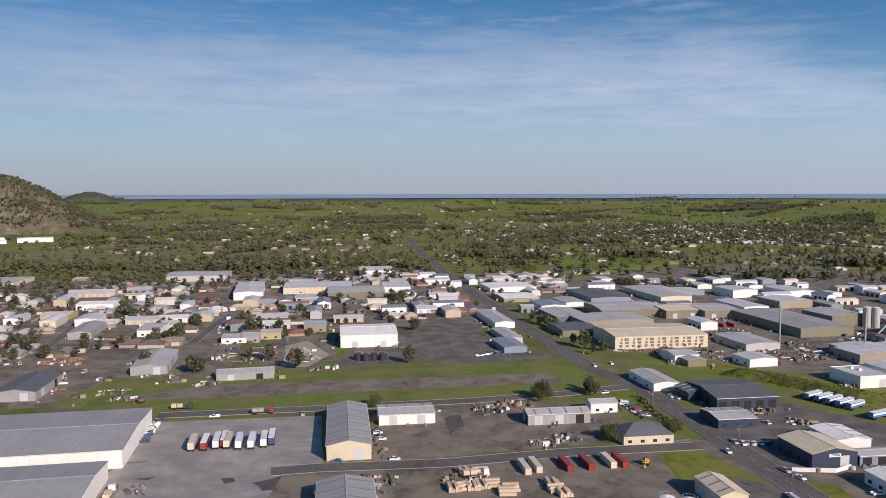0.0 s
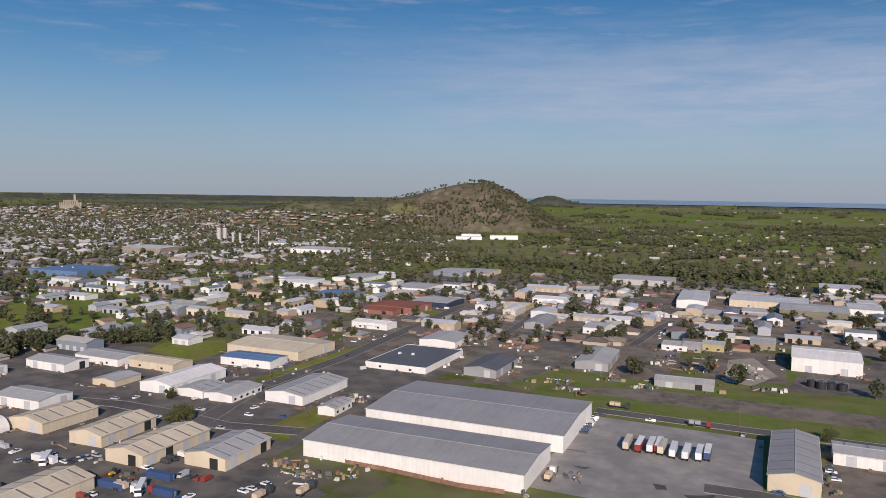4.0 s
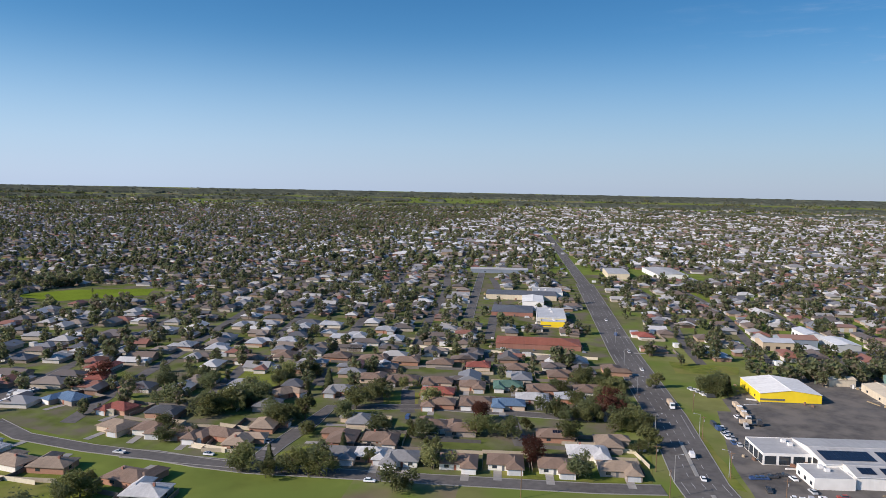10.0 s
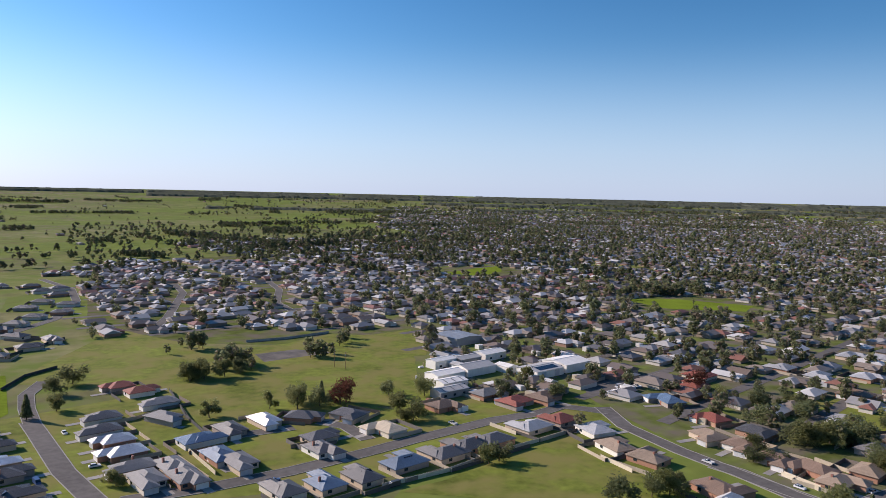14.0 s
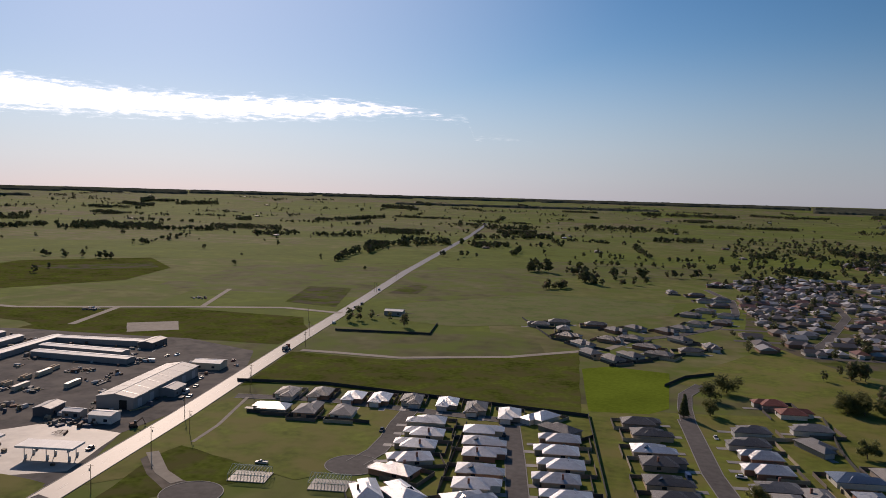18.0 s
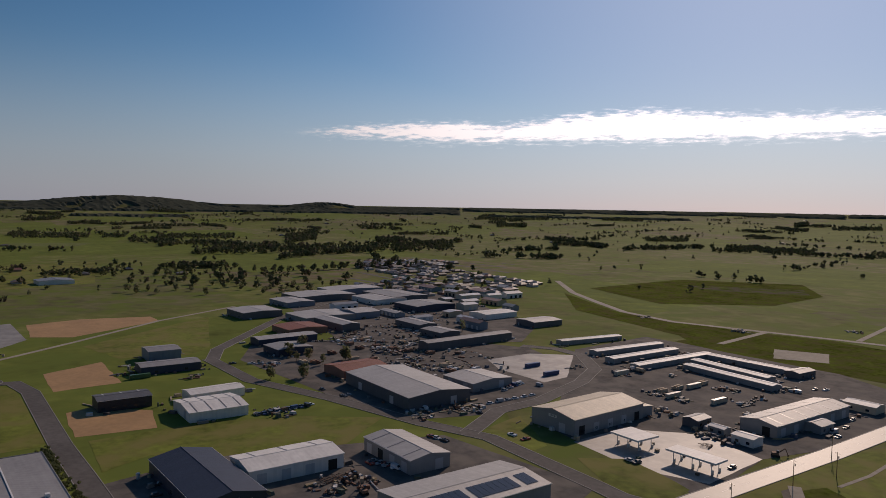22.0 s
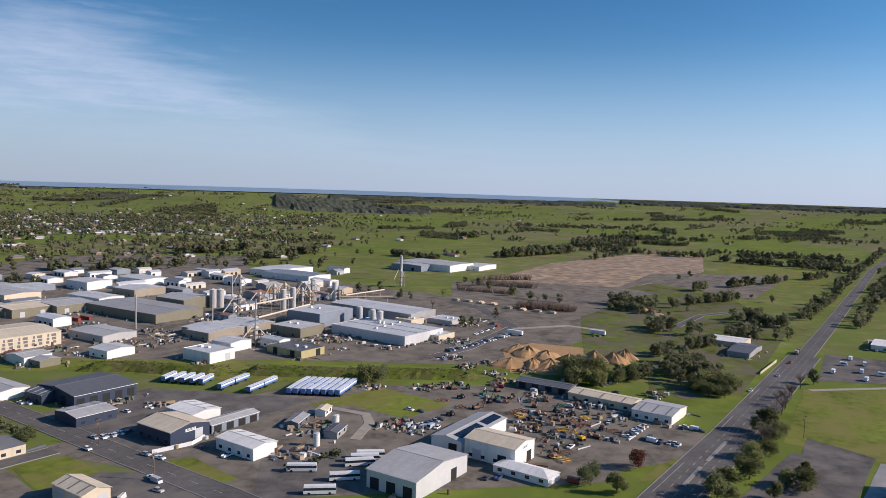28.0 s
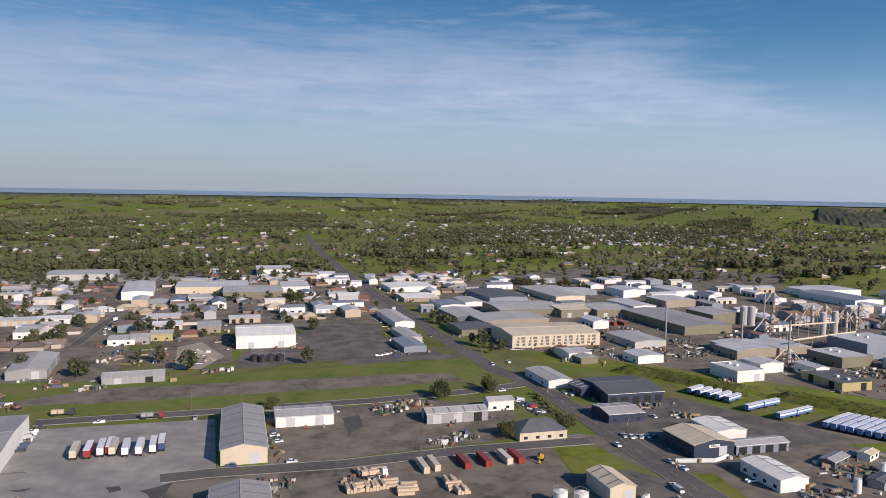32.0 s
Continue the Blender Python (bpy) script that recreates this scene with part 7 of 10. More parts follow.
tree(-123, -462)
tree(-99, -433)
tree(-107, -429)
tree(-134, -468)
tree(-184, -463)
tree(-188, -454)
tree(-198, -460)
tree(-225, -493)
tree(-220, -489)
tree(-171, -307)
tree(-202, -342)
tree(-242, -321)
tree(-270, -341)
tree(-262, -305)
tree(-269, -310)
tree(-260, -439)
tree(-136, -361)
tree(-150, -360)
tree(-157, -352)
tree(-176, -322)
tree(-174, -242)
tree(-180, -243)
tree(-302, -393)
tree(-312, -331)
tree(-208, -186)
tree(-215, -184)
tree(-220, -185)
tree(-194, -188)
tree(-350, -285)
tree(-341, -258)
tree(-346, -241)
tree(-368, -238)
tree(-363, -224)
tree(-408, -230)
tree(-376, -188)
tree(-386, -188)
tree(-326, -189)
tree(-337, -187)
tree(-335, -179)
tree(-311, -160)
tree(-317, -157)
tree(-358, -163)
tree(-280, -185)
tree(-274, -191)
tree(-314, -192)
tree(-398, -175)
tree(-361, -129)
tree(-370, -128)
tree(-324, -128)
tree(-386, -118)
tree(-257, -123)
tree(-311, -86)
tree(-276, -99)
tree(-291, -77)
tree(-263, -115)
tree(-507, -142)
tree(-533, -136)
tree(-254, -144)
tree(-250, -131)
tree(202, -1220)
tree(164, -1166)
tree(113, -1122)
tree(83, -977)
tree(66, -940)
tree(124, -884)
tree(109, -907)
tree(246, -575)
tree(243, -585)
tree(235, -597)
tree(217, -593)
tree(197, -572)
tree(-102, -505)
tree(-119, -513)
tree(-127, -514)
tree(-115, -525)
tree(-99, -430)
tree(-106, -435)
tree(-119, -431)
tree(-130, -436)
tree(-138, -441)
tree(-121, -449)
tree(-139, -460)
tree(-182, -456)
tree(-190, -451)
tree(-214, -482)
tree(-230, -506)
tree(-31, -432)
tree(-41, -451)
tree(-29, -399)
tree(-91, -356)
tree(-121, -357)
tree(-133, -350)
tree(-145, -350)
tree(-156, -349)
tree(-186, -353)
tree(-175, -306)
tree(41, -947)
tree(28, -972)
tree(14, -998)
tree(-16, -391)
tree(-40, -289)
tree(502, -140)
tree(504, -149)
tree(516, -139)
tree(493, -172)
tree(447, -129)
tree(456, -111)
tree(567, -305)
tree(483, -153)
tree(377, 248)
tree(374, 235)
tree(370, 223)
tree(390, 220)
tree(391, 241)
tree(395, 254)
tree(413, 217)
tree(427, 209)
tree(413, 192)
tree(407, 180)
tree(402, 170)
tree(405, 162)
tree(460, 216)
tree(452, 205)
tree(456, 195)
tree(448, 184)
tree(423, 217)
tree(557, 279)
tree(576, 281)
tree(570, 295)
tree(567, 257)
tree(578, 255)
tree(656, 251)
tree(650, 238)
tree(666, 229)
tree(706, 255)
tree(674, 266)
tree(608, 206)
tree(612, 197)
tree(822, 284)
tree(670, 389)
tree(664, 373)
tree(658, 357)
tree(655, 335)
tree(699, 333)
tree(731, 331)
tree(348, 118)
tree(360, 124)
tree(356, 116)
tree(455, 136)
tree(477, 138)
tree(765, 186)
tree(314, 92)
tree(298, 94)
tree(294, 106)
tree(279, 91)
tree(274, 108)
tree(267, 103)
tree(266, 107)
tree(325, 111)
tree(318, 113)
tree(300, 88)
tree(242, 146)
tree(242, 135)
tree(783, 327)
tree(804, 322)
tree(765, 328)
tree(720, 351)
tree(710, 372)
tree(1124, 157)
tree(997, 83)
tree(948, -61)
tree(932, -70)
tree(1276, -162)
tree(1373, -215)
tree(1165, -195)
tree(1060, -188)
tree(1041, -200)
tree(537, -154)
tree(523, -139)
tree(491, -172)
tree(452, -131)
tree(1173, 122)
tree(1217, 103)
tree(1126, 28)
tree(1111, 0)
tree(1160, -45)
tree(1131, -111)
tree(276, 313)
tree(286, 312)
tree(452, 399)
tree(459, 395)
tree(497, 401)
tree(512, 599)
tree(514, 584)
tree(535, 589)
tree(516, 541)
tree(518, 527)
tree(672, 591)
tree(663, 561)
tree(650, 534)
tree(628, 484)
tree(624, 458)
tree(628, 442)
tree(632, 427)
tree(366, 230)
tree(373, 224)
tree(382, 249)
tree(397, 216)
tree(414, 213)
tree(461, 224)
tree(469, 217)
tree(467, 205)
tree(686, 395)
tree(697, 388)
tree(666, 354)
tree(702, 357)
tree(694, 335)
tree(685, 315)
tree(948, 451)
tree(987, 452)
tree(52, 392)
tree(80, 402)
tree(73, 324)
tree(106, 334)
tree(99, 518)
tree(109, 508)
tree(76, 624)
tree(84, 613)
tree(90, 594)
tree(217, 841)
tree(233, 853)
tree(263, 862)
tree(326, 924)
tree(357, 937)
tree(377, 908)
tree(404, 898)
tree(55, 964)
tree(128, 1031)
bare(336, 115)
bare(342, 116)
bare(331, 110)
bare(407, 131)
bare(413, 137)
bare(423, 138)
bare(433, 137)
bare(497, 476)
bare(558, 520)
bare(615, 551)
bare(655, 564)
bare(575, 421)
bare(583, 405)
bare(611, 413)
bare(611, 439)
bare(-290, 482)
bare(-281, 474)
bare(-288, 494)
bare(-289, 506)
bare(-297, 529)
bare(-306, 553)
bare(-281, 463)
bare(-308, 567)
bare(-312, 581)
tree(387, 249)
tree(382, 238)
tree(396, 241)
tree(375, 221)
tree(376, 240)
tree(438, 209)
tree(432, 198)
tree(425, 187)
tree(436, 187)
tree(428, 179)
tree(464, 207)
tree(420, 200)
tree(422, 169)
tree(414, 163)

# ---- vehicles, stores, fences and poles ----
PAINT = dict(white=(0.78, 0.78, 0.77), silver=(0.45, 0.46, 0.47), charcoal=(0.06, 0.062, 0.068), red=(0.30, 0.05, 0.035), blue=(0.05, 0.09, 0.2), bluewhite=(0.10, 0.22, 0.48), cream=(0.62, 0.55, 0.42), rust=(0.24, 0.13, 0.085),
             yellow=(0.75, 0.45, 0.03), green=(0.06, 0.16, 0.07), timber=(0.56, 0.44, 0.31), dark=(0.055, 0.06, 0.06), grey=(0.32, 0.32, 0.31), brown=(0.2, 0.12, 0.07))
for key, c in PAINT.items():
    surface("paint_" + key, c, 0.35 if key not in ("rust", "timber", "dark", "grey") else 0.85, 0.0, 0.12 if key not in ("rust",) else 0.5, 0.8, 0.2, 0.15, per_object=0.2)
surface("tyre", (0.02, 0.02, 0.02), 0.85)
MODELS = {}


def place(key, make, m):
    """The first of a model is built in place; later ones are copies."""
    if key not in MODELS:
        ob = MODELS[key] = make()
        ob.matrix_basis = m
        return ob
    return copy_thing(MODELS[key], m)


def car_model(kind, colour, wheels=True):
    ob = thing("car" if kind != "ute" else "pickup_truck", 0, 0, 0, "%s %s parked on the ground" % (colour, dict(sedan="hatchback car", ute="pickup with open tray", van="delivery van")[kind]), "car" if kind != "van" else "van", "vehicles in the yards", z=0)
    L, W = (4.5, 1.8) if kind == "sedan" else (5.2, 1.9)
    g = Geo()
    a, b, w = -L / 2, L / 2, W / 2
    if kind == "van":
        g.hull([(a, -w, 0.35), (b, -w, 0.35), (b, w, 0.35), (a, w, 0.35)], [(a + 0.05, -w + 0.08, 2.05), (b - 1.2, -w + 0.08, 2.05), (b - 1.2, w - 0.08, 2.05), (a + 0.05, w - 0.08, 2.05)])
        part("body", g, "paint_" + colour, ob)
        g = Geo()
        g.hull([(b - 1.15, -w + 0.07, 1.2), (b - 0.55, -w + 0.07, 1.2), (b - 0.55, w - 0.07, 1.2), (b - 1.15, w - 0.07, 1.2)], [(b - 1.18, -w + 0.12, 1.98), (b - 1.1, -w + 0.12, 1.98), (b - 1.1, w - 0.12, 1.98), (b - 1.18, w - 0.12, 1.98)])
        part("windscreen", g, "glass", ob)
    else:
        g.hull([(a, -w, 0.3), (b, -w, 0.3), (b, w, 0.3), (a, w, 0.3)], [(a + 0.08, -w + 0.05, 0.92), (b - 0.15, -w + 0.05, 0.82), (b - 0.15, w - 0.05, 0.82), (a + 0.08, w - 0.05, 0.92)])
        if kind == "ute":
            g.box(a + 0.1, a + 2.1, -w + 0.05, -w + 0.15, 0.9, 1.15)
            g.box(a + 0.1, a + 2.1, w - 0.15, w - 0.05, 0.9, 1.15)
        c0, c1 = (a + 0.5, b - 1.3) if kind == "sedan" else (a + 2.2, b - 1.3)
        g.hull([(c0 + 0.35, -w + 0.25, 1.42), (c1 - 0.55, -w + 0.25, 1.42), (c1 - 0.55, w - 0.25, 1.42), (c0 + 0.35, w - 0.25, 1.42)], [(c0 + 0.45, -w + 0.3, 1.5), (c1 - 0.65, -w + 0.3, 1.5), (c1 - 0.65, w - 0.3, 1.5), (c0 + 0.45, w - 0.3, 1.5)])
        part("body", g, "paint_" + colour, ob)
        g = Geo()
        g.hull([(c0, -w + 0.08, 0.85), (c1, -w + 0.08, 0.83), (c1, w - 0.08, 0.83), (c0, w - 0.08, 0.85)], [(c0 + 0.35, -w + 0.26, 1.43), (c1 - 0.55, -w + 0.26, 1.43), (c1 - 0.55, w - 0.26, 1.43), (c0 + 0.35, w - 0.26, 1.43)])
        part("cabin_glass", g, "glass", ob)
    if wheels:
        for sx in (-1, 1):
            for sy in (-1, 1):
                g = Geo()
                g.wheel(sx * L * 0.3, sy * (w - 0.1), 0.33, 0.22, n=8)
                part("wheel", g, "tyre", ob)
    else:
        g = Geo()
        g.box(a + 0.3, b - 0.3, -w + 0.1, w - 0.1, 0.0, 0.32)
        if wheels is not None:
            part("undercarriage", g, "tyre", ob)
    return ob


def car(x, y, rot=None):
    kind = rnd.choice(("sedan", "sedan", "sedan", "ute", "ute", "van"))
    colour = rnd.choice(("white",) * 6 + ("silver",) * 3 + ("charcoal",) * 4 + ("red", "blue"))
    if rot is None:
        d, along, to = nearest_road(x, y)
        rot = along + 180 * rnd.randrange(2) if d < 3 else 10 + 90 * rnd.randrange(4) + rnd.gauss(0, 4)
    z = 0.05 if nearest_road(x, y)[0] > 0.5 else 0.17
    near = True if math.hypot(x, y) < 255 else False if math.hypot(x, y) < 340 else None
    place(("car", kind, colour, near), lambda: car_model(kind, colour, near), pose(x, y, z - (0.2 if near is None else 0.0), 0, 0, rot))


def car_row(x0, y0, x1, y1, n):
    d = math.hypot(x1 - x0, y1 - y0)
    a = math.degrees(math.atan2(y1 - y0, x1 - x0))
    a = 10 + 90 * round((a - 10) / 90) + 0.5 * max(-12, min(12, (a - 10 + 45) % 90 - 45))
    side_by_side = d / max(1, n - 1) < 4.6
    for i in range(n):
        if rnd.random() < 0.08:
            continue
        t = (i + rnd.uniform(-0.12, 0.12)) / max(1, n - 1)
        car(x0 + (x1 - x0) * t, y0 + (y1 - y0) * t, a + (90 if side_by_side else 0) + 180 * rnd.randrange(2) + rnd.gauss(0, 2.5))


def wheels(ob, xs, w, r=0.5):
    for xx in xs:
        for s in (-1, 1):
            g = Geo()
            g.wheel(xx, s * w, r, 0.5, n=8)
            part("wheel", g, "tyre", ob)


def cab(ob, x, colour):
    g = Geo()
    g.hull([(x, -1.2, 0.5), (x + 2.3, -1.2, 0.5), (x + 2.3, 1.2, 0.5), (x, 1.2, 0.5)], [(x + 0.1, -1.15, 3.1), (x + 1.9, -1.15, 3.1), (x + 1.9, 1.15, 3.1), (x + 0.1, 1.15, 3.1)])
    c = part("cab", g, "paint_" + colour, ob)
    g = Geo()
    g.hull([(x + 2.14, -1.05, 1.8), (x + 2.2, -1.05, 1.8), (x + 2.2, 1.05, 1.8), (x + 2.14, 1.05, 1.8)], [(x + 1.94, -1.0, 2.8), (x + 2.02, -1.0, 2.8), (x + 2.02, 1.0, 2.8), (x + 1.94, 1.0, 2.8)])
    part("windscreen", g, "glass", c)


def truck(x, y):
    colour = rnd.choice(("white", "white", "red", "charcoal"))

    def make():
        ob = thing("truck", 0, 0, 0, "%s flatbed truck with load on tray" % colour, "truck", z=0)
        g = Geo()
        g.box(-5.2, 3.4, -1.2, 1.2, 0.9, 1.25)
        part("tray", g, "paint_charcoal", ob)
        for xx in (-4.8, -1.9):
            g = Geo()
            g.box(xx, xx + 2.5, -1.1, 1.1, 1.25, 2.9)
            part("load", g, "paint_timber" if colour != "red" else "paint_grey", ob)
        cab(ob, 3.3, colour)
        wheels(ob, (-4.2, -3.0, 4.4), 1.0)
        return ob

    d, along, to = nearest_road(x, y)
    place(("truck", colour), make, pose(x, y, 0.17 if d < 0.5 else 0.06, 0, 0, along if d < 20 else 10 + 90 * rnd.randrange(2)))


def trailer(x, y, colour, rot=100):
    def make():
        ob = thing("semi_trailer", 0, 0, 0, "long %s box trailer standing in the yard" % colour.replace("bluewhite", "blue and white"), "trailer", "trailers in the yards", z=0)
        g = Geo()
        g.box(-6.5, 6.5, -1.25, 1.25, 1.2, 3.9 if colour != "bluewhite" else 3.6)
        part("box_body", g, "paint_" + colour, ob)
        g = Geo()
        g.box(-6.55, 6.55, -1.28, 1.28, 3.9 if colour != "bluewhite" else 3.6, 4.05 if colour != "bluewhite" else 3.75)
        part("roof_cover", g, "paint_white" if colour != "cream" else "paint_cream", ob)
        if colour == "bluewhite":
            for s in (-1, 1):
                g = Geo()
                g.box(-6.4, 6.4, s * 1.28 - 0.02, s * 1.28 + 0.02, 2.2, 3.1)
                part("side_stripe", g, "paint_white", ob)
        g = Geo()
        g.box(-6.3, 6.0, -0.5, 0.5, 0.8, 1.2)
        part("chassis", g, "paint_charcoal", ob)
        for xx in (-5.4, -4.2):
            g = Geo()
            g.wheel(xx, -1, 0.5, 0.5)
            g.wheel(xx, 1, 0.5, 0.5)
            g.box(xx - 0.1, xx + 0.1, -0.9, 0.9, 0.4, 0.6)
            part("axle", g, "tyre", ob)
        g = Geo()
        g.box(4.0, 4.3, -0.9, 0.9, 0, 0.85)
        part("landing_leg", g, "paint_charcoal", ob)
        return ob

    place(("trailer", colour), make, pose(x, y, 0.06, 0, 0, rot + rnd.gauss(0, 1)))


def container(x, y, colour):
    def make():
        ob = thing("shipping_container", 0, 0, 0, "%s corrugated steel shipping container on the gravel" % colour, "container", "containers in the yards", z=0)
        g = Geo()
        g.box(-6.05, 6.05, -1.2, 1.2, 0.05, 2.6)
        for s in (-1, 1):
            for i in range(24):
                xx = -5.8 + i * 0.49
                g.box(xx, xx + 0.22, s * 1.22 - 0.03, s * 1.22 + 0.03, 0.2, 2.45)
        for s in (-1, 1):
            for e in (-1, 1):
                g.box(s * 6.03 - 0.08, s * 6.03 + 0.08, e * 1.18 - 0.08, e * 1.18 + 0.08, 0, 2.62)
        part("box_shell", g, "paint_" + colour, ob)
        for e in (-1, 1):
            g = Geo()
            g.box(6.05, 6.1, e * 0.6 - 0.54, e * 0.6 + 0.54, 0.2, 2.4)
            dr = part("door", g, "paint_" + colour, ob)
            g = Geo()
            g.box(6.1, 6.14, e * 0.3 - 0.03, e * 0.3 + 0.03, 0.25, 2.35)
            part("lock_bar", g, "paint_silver", dr)
        return ob

    place(("container", colour), make, pose(x, y, 0.09, 0, 0, 100 if x > -40 else 10))


def bus(x, y):
    def make():
        ob = thing("bus", 0, 0, 0, "white coach with dark window band parked", "bus", "coaches in the yard", z=0)
        g = Geo()
        g.box(-5.8, 5.8, -1.25, 1.25, 0.4, 1.6, taper=0.02)
        g.box(-5.75, 5.75, -1.22, 1.22, 2.6, 3.2, taper=0.12)
        part("body", g, "paint_white", ob)
        g = Geo()
        g.box(-5.74, 5.74, -1.21, 1.21, 1.6, 2.6)
        part("window_band", g, "glass", ob)
        wheels(ob, (-3.8, 3.6), 1.05)
        return ob

    place("bus", make, pose(x, y, 0.09, 0, 0, -40 + rnd.gauss(0, 4)))


def caravan(x, y):
    def make():
        ob = thing("caravan", 0, 0, 0, "white touring caravan parked in a row", "caravan", "caravans at the depot", z=0)
        g = Geo()
        g.hull([(-2.6, -1.1, 0.5), (2.6, -1.1, 0.5), (2.6, 1.1, 0.5), (-2.6, 1.1, 0.5)], [(-2.4, -1.0, 2.6), (2.0, -1.0, 2.6), (2.0, 1.0, 2.6), (-2.4, 1.0, 2.6)])
        part("body", g, "paint_white", ob)
        for s in (-1, 1):
            g = Geo()
            g.box(-1.6, 1.2, s * 1.06 - 0.03, s * 1.06 + 0.03, 1.4, 2.0)
            part("window", g, "glass", ob)
        wheels(ob, (0,), 1.0, 0.32)
        g = Geo()
        g.box(2.5, 3.7, -0.06, 0.06, 0.4, 0.55)
        part("drawbar", g, "paint_charcoal", ob)
        return ob

    place("caravan", make, pose(x, y, 0.09, 0, 0, rnd.choice((15, 10, 100, 190)) + rnd.gauss(0, 4)))


def tank(x, y, r, h):
    ob = thing("storage_tank" if r > 1 else "steel_stack", x, y, 0, "black plastic water tank on the yard" if h == 4 else "pale cylindrical steel storage tank with railing" if r > 1 else "tall thin grey steel stack", "tank" if r > 1 else "chimney")
    g = Geo()
    g.tube(0, 0, 0, h, r, n=20)
    part("shell", g, "wall_black" if h == 4 else "wall_white" if 1 < r and h < 12 else "wall_zinc" if r > 1 else "paint_grey", ob)
    g = Geo()
    g.tube(0, 0, h, h + r * 0.3, r * 1.02, r * 0.15, n=20)
    part("cone_roof", g, "wall_black" if h == 4 else "wall_white" if r > 1 else "paint_grey", ob)
    if r > 1:
        g = Geo()
        for i in range(12):
            a = 6.283 * i / 12
            g.rod((r * math.cos(a), r * math.sin(a), h), (r * math.cos(a), r * math.sin(a), h + 1), 0.05, n=4)
            b = 6.283 * (i + 1) / 12
            g.rod((r * math.cos(a), r * math.sin(a), h + 1), (r * math.cos(b), r * math.sin(b), h + 1), 0.05, n=4)
        part("railing", g, "paint_grey", ob)
        g = Geo()
        for s in (-0.25, 0.25):
            g.rod((r + 0.15, s, 0), (r + 0.15, s, h + 1), 0.05, n=4)
        for i in range(int(h / 0.5)):
            g.rod((r + 0.15, -0.25, i * 0.5 + 0.2), (r + 0.15, 0.25, i * 0.5 + 0.2), 0.03, n=3)
        part("ladder", g, "paint_grey", ob)


def pile(x, y, kind):
    """A heap of loose earth with gullied sides."""
    R, h = (rnd.uniform(11, 19), rnd.uniform(3.5, 6.5)) if kind != "pale" else (rnd.uniform(5, 9), rnd.uniform(1.2, 2.2))
    g = Geo()
    n, k = 26, 7
    for j in range(k + 1):
        for i in range(n):
            a, t = 6.283 * i / n, j / k
            rr_ = R * (1 - t) * (1 + 0.28 * noise.noise((math.cos(a) * 1.5 + x, math.sin(a) * 1.5 + y, t)))
            zz = h * t ** 0.9 * (1 + 0.3 * noise.noise((math.cos(a) * 2.5 + x, math.sin(a) * 2.5, t * 2))) - (0.3 if j == 0 else 0)
            g.v.append((rr_ * math.cos(a), rr_ * math.sin(a) * 0.75, zz))
    for j in range(k):
        for i in range(n):
            q = (i + 1) % n
            g.f.append((j * n + i, j * n + q, (j + 1) * n + q, (j + 1) * n + i))
            g.m.append(0)
    me = g.mesh("earth_mound", ["sand" if kind == "sand" else "dirt_pale" if kind == "pale" else "dirt"])
    ob = tagged(new("earth_mound", me), "loose heap of %s" % ("orange sandy earth" if kind == "sand" else "pale crushed stone" if kind == "pale" else "brown dirt and rubble"), "heap")
    ob.matrix_basis = pose(x, y, 0.1, 0, 0, rnd.uniform(0, 360))


def stack(x, y, kind):
    def make():
        ob = thing("timber_stack" if kind == "timber" else "scrap_stack", 0, 0, 0, "stacked packs of sawn pale timber" if kind == "timber" else "rusty stacked steel frames in a row", "stack", "stacks in the yards", z=0)
        for i in range(4):
            g = Geo()
            g.box(-3 + rnd.uniform(-0.2, 0.2), 3 + rnd.uniform(-0.2, 0.2), -2.4 + i * 1.25, -1.3 + i * 1.25, 0.15, 1.3 + 0.9 * (i % 2))
            part("pack", g, "paint_timber" if kind == "timber" else "paint_rust", ob)
        for xx in (-2, 2):
            g = Geo()
            g.box(xx - 0.1, xx + 0.1, -2.4, 2.5, 0, 0.15)
            part("bearer", g, "paint_brown", ob)
        return ob

    place(("stack", kind), make, pose(x, y, 0.09, 0, 0, 10 + 90 * rnd.randrange(2) + rnd.gauss(0, 3)))


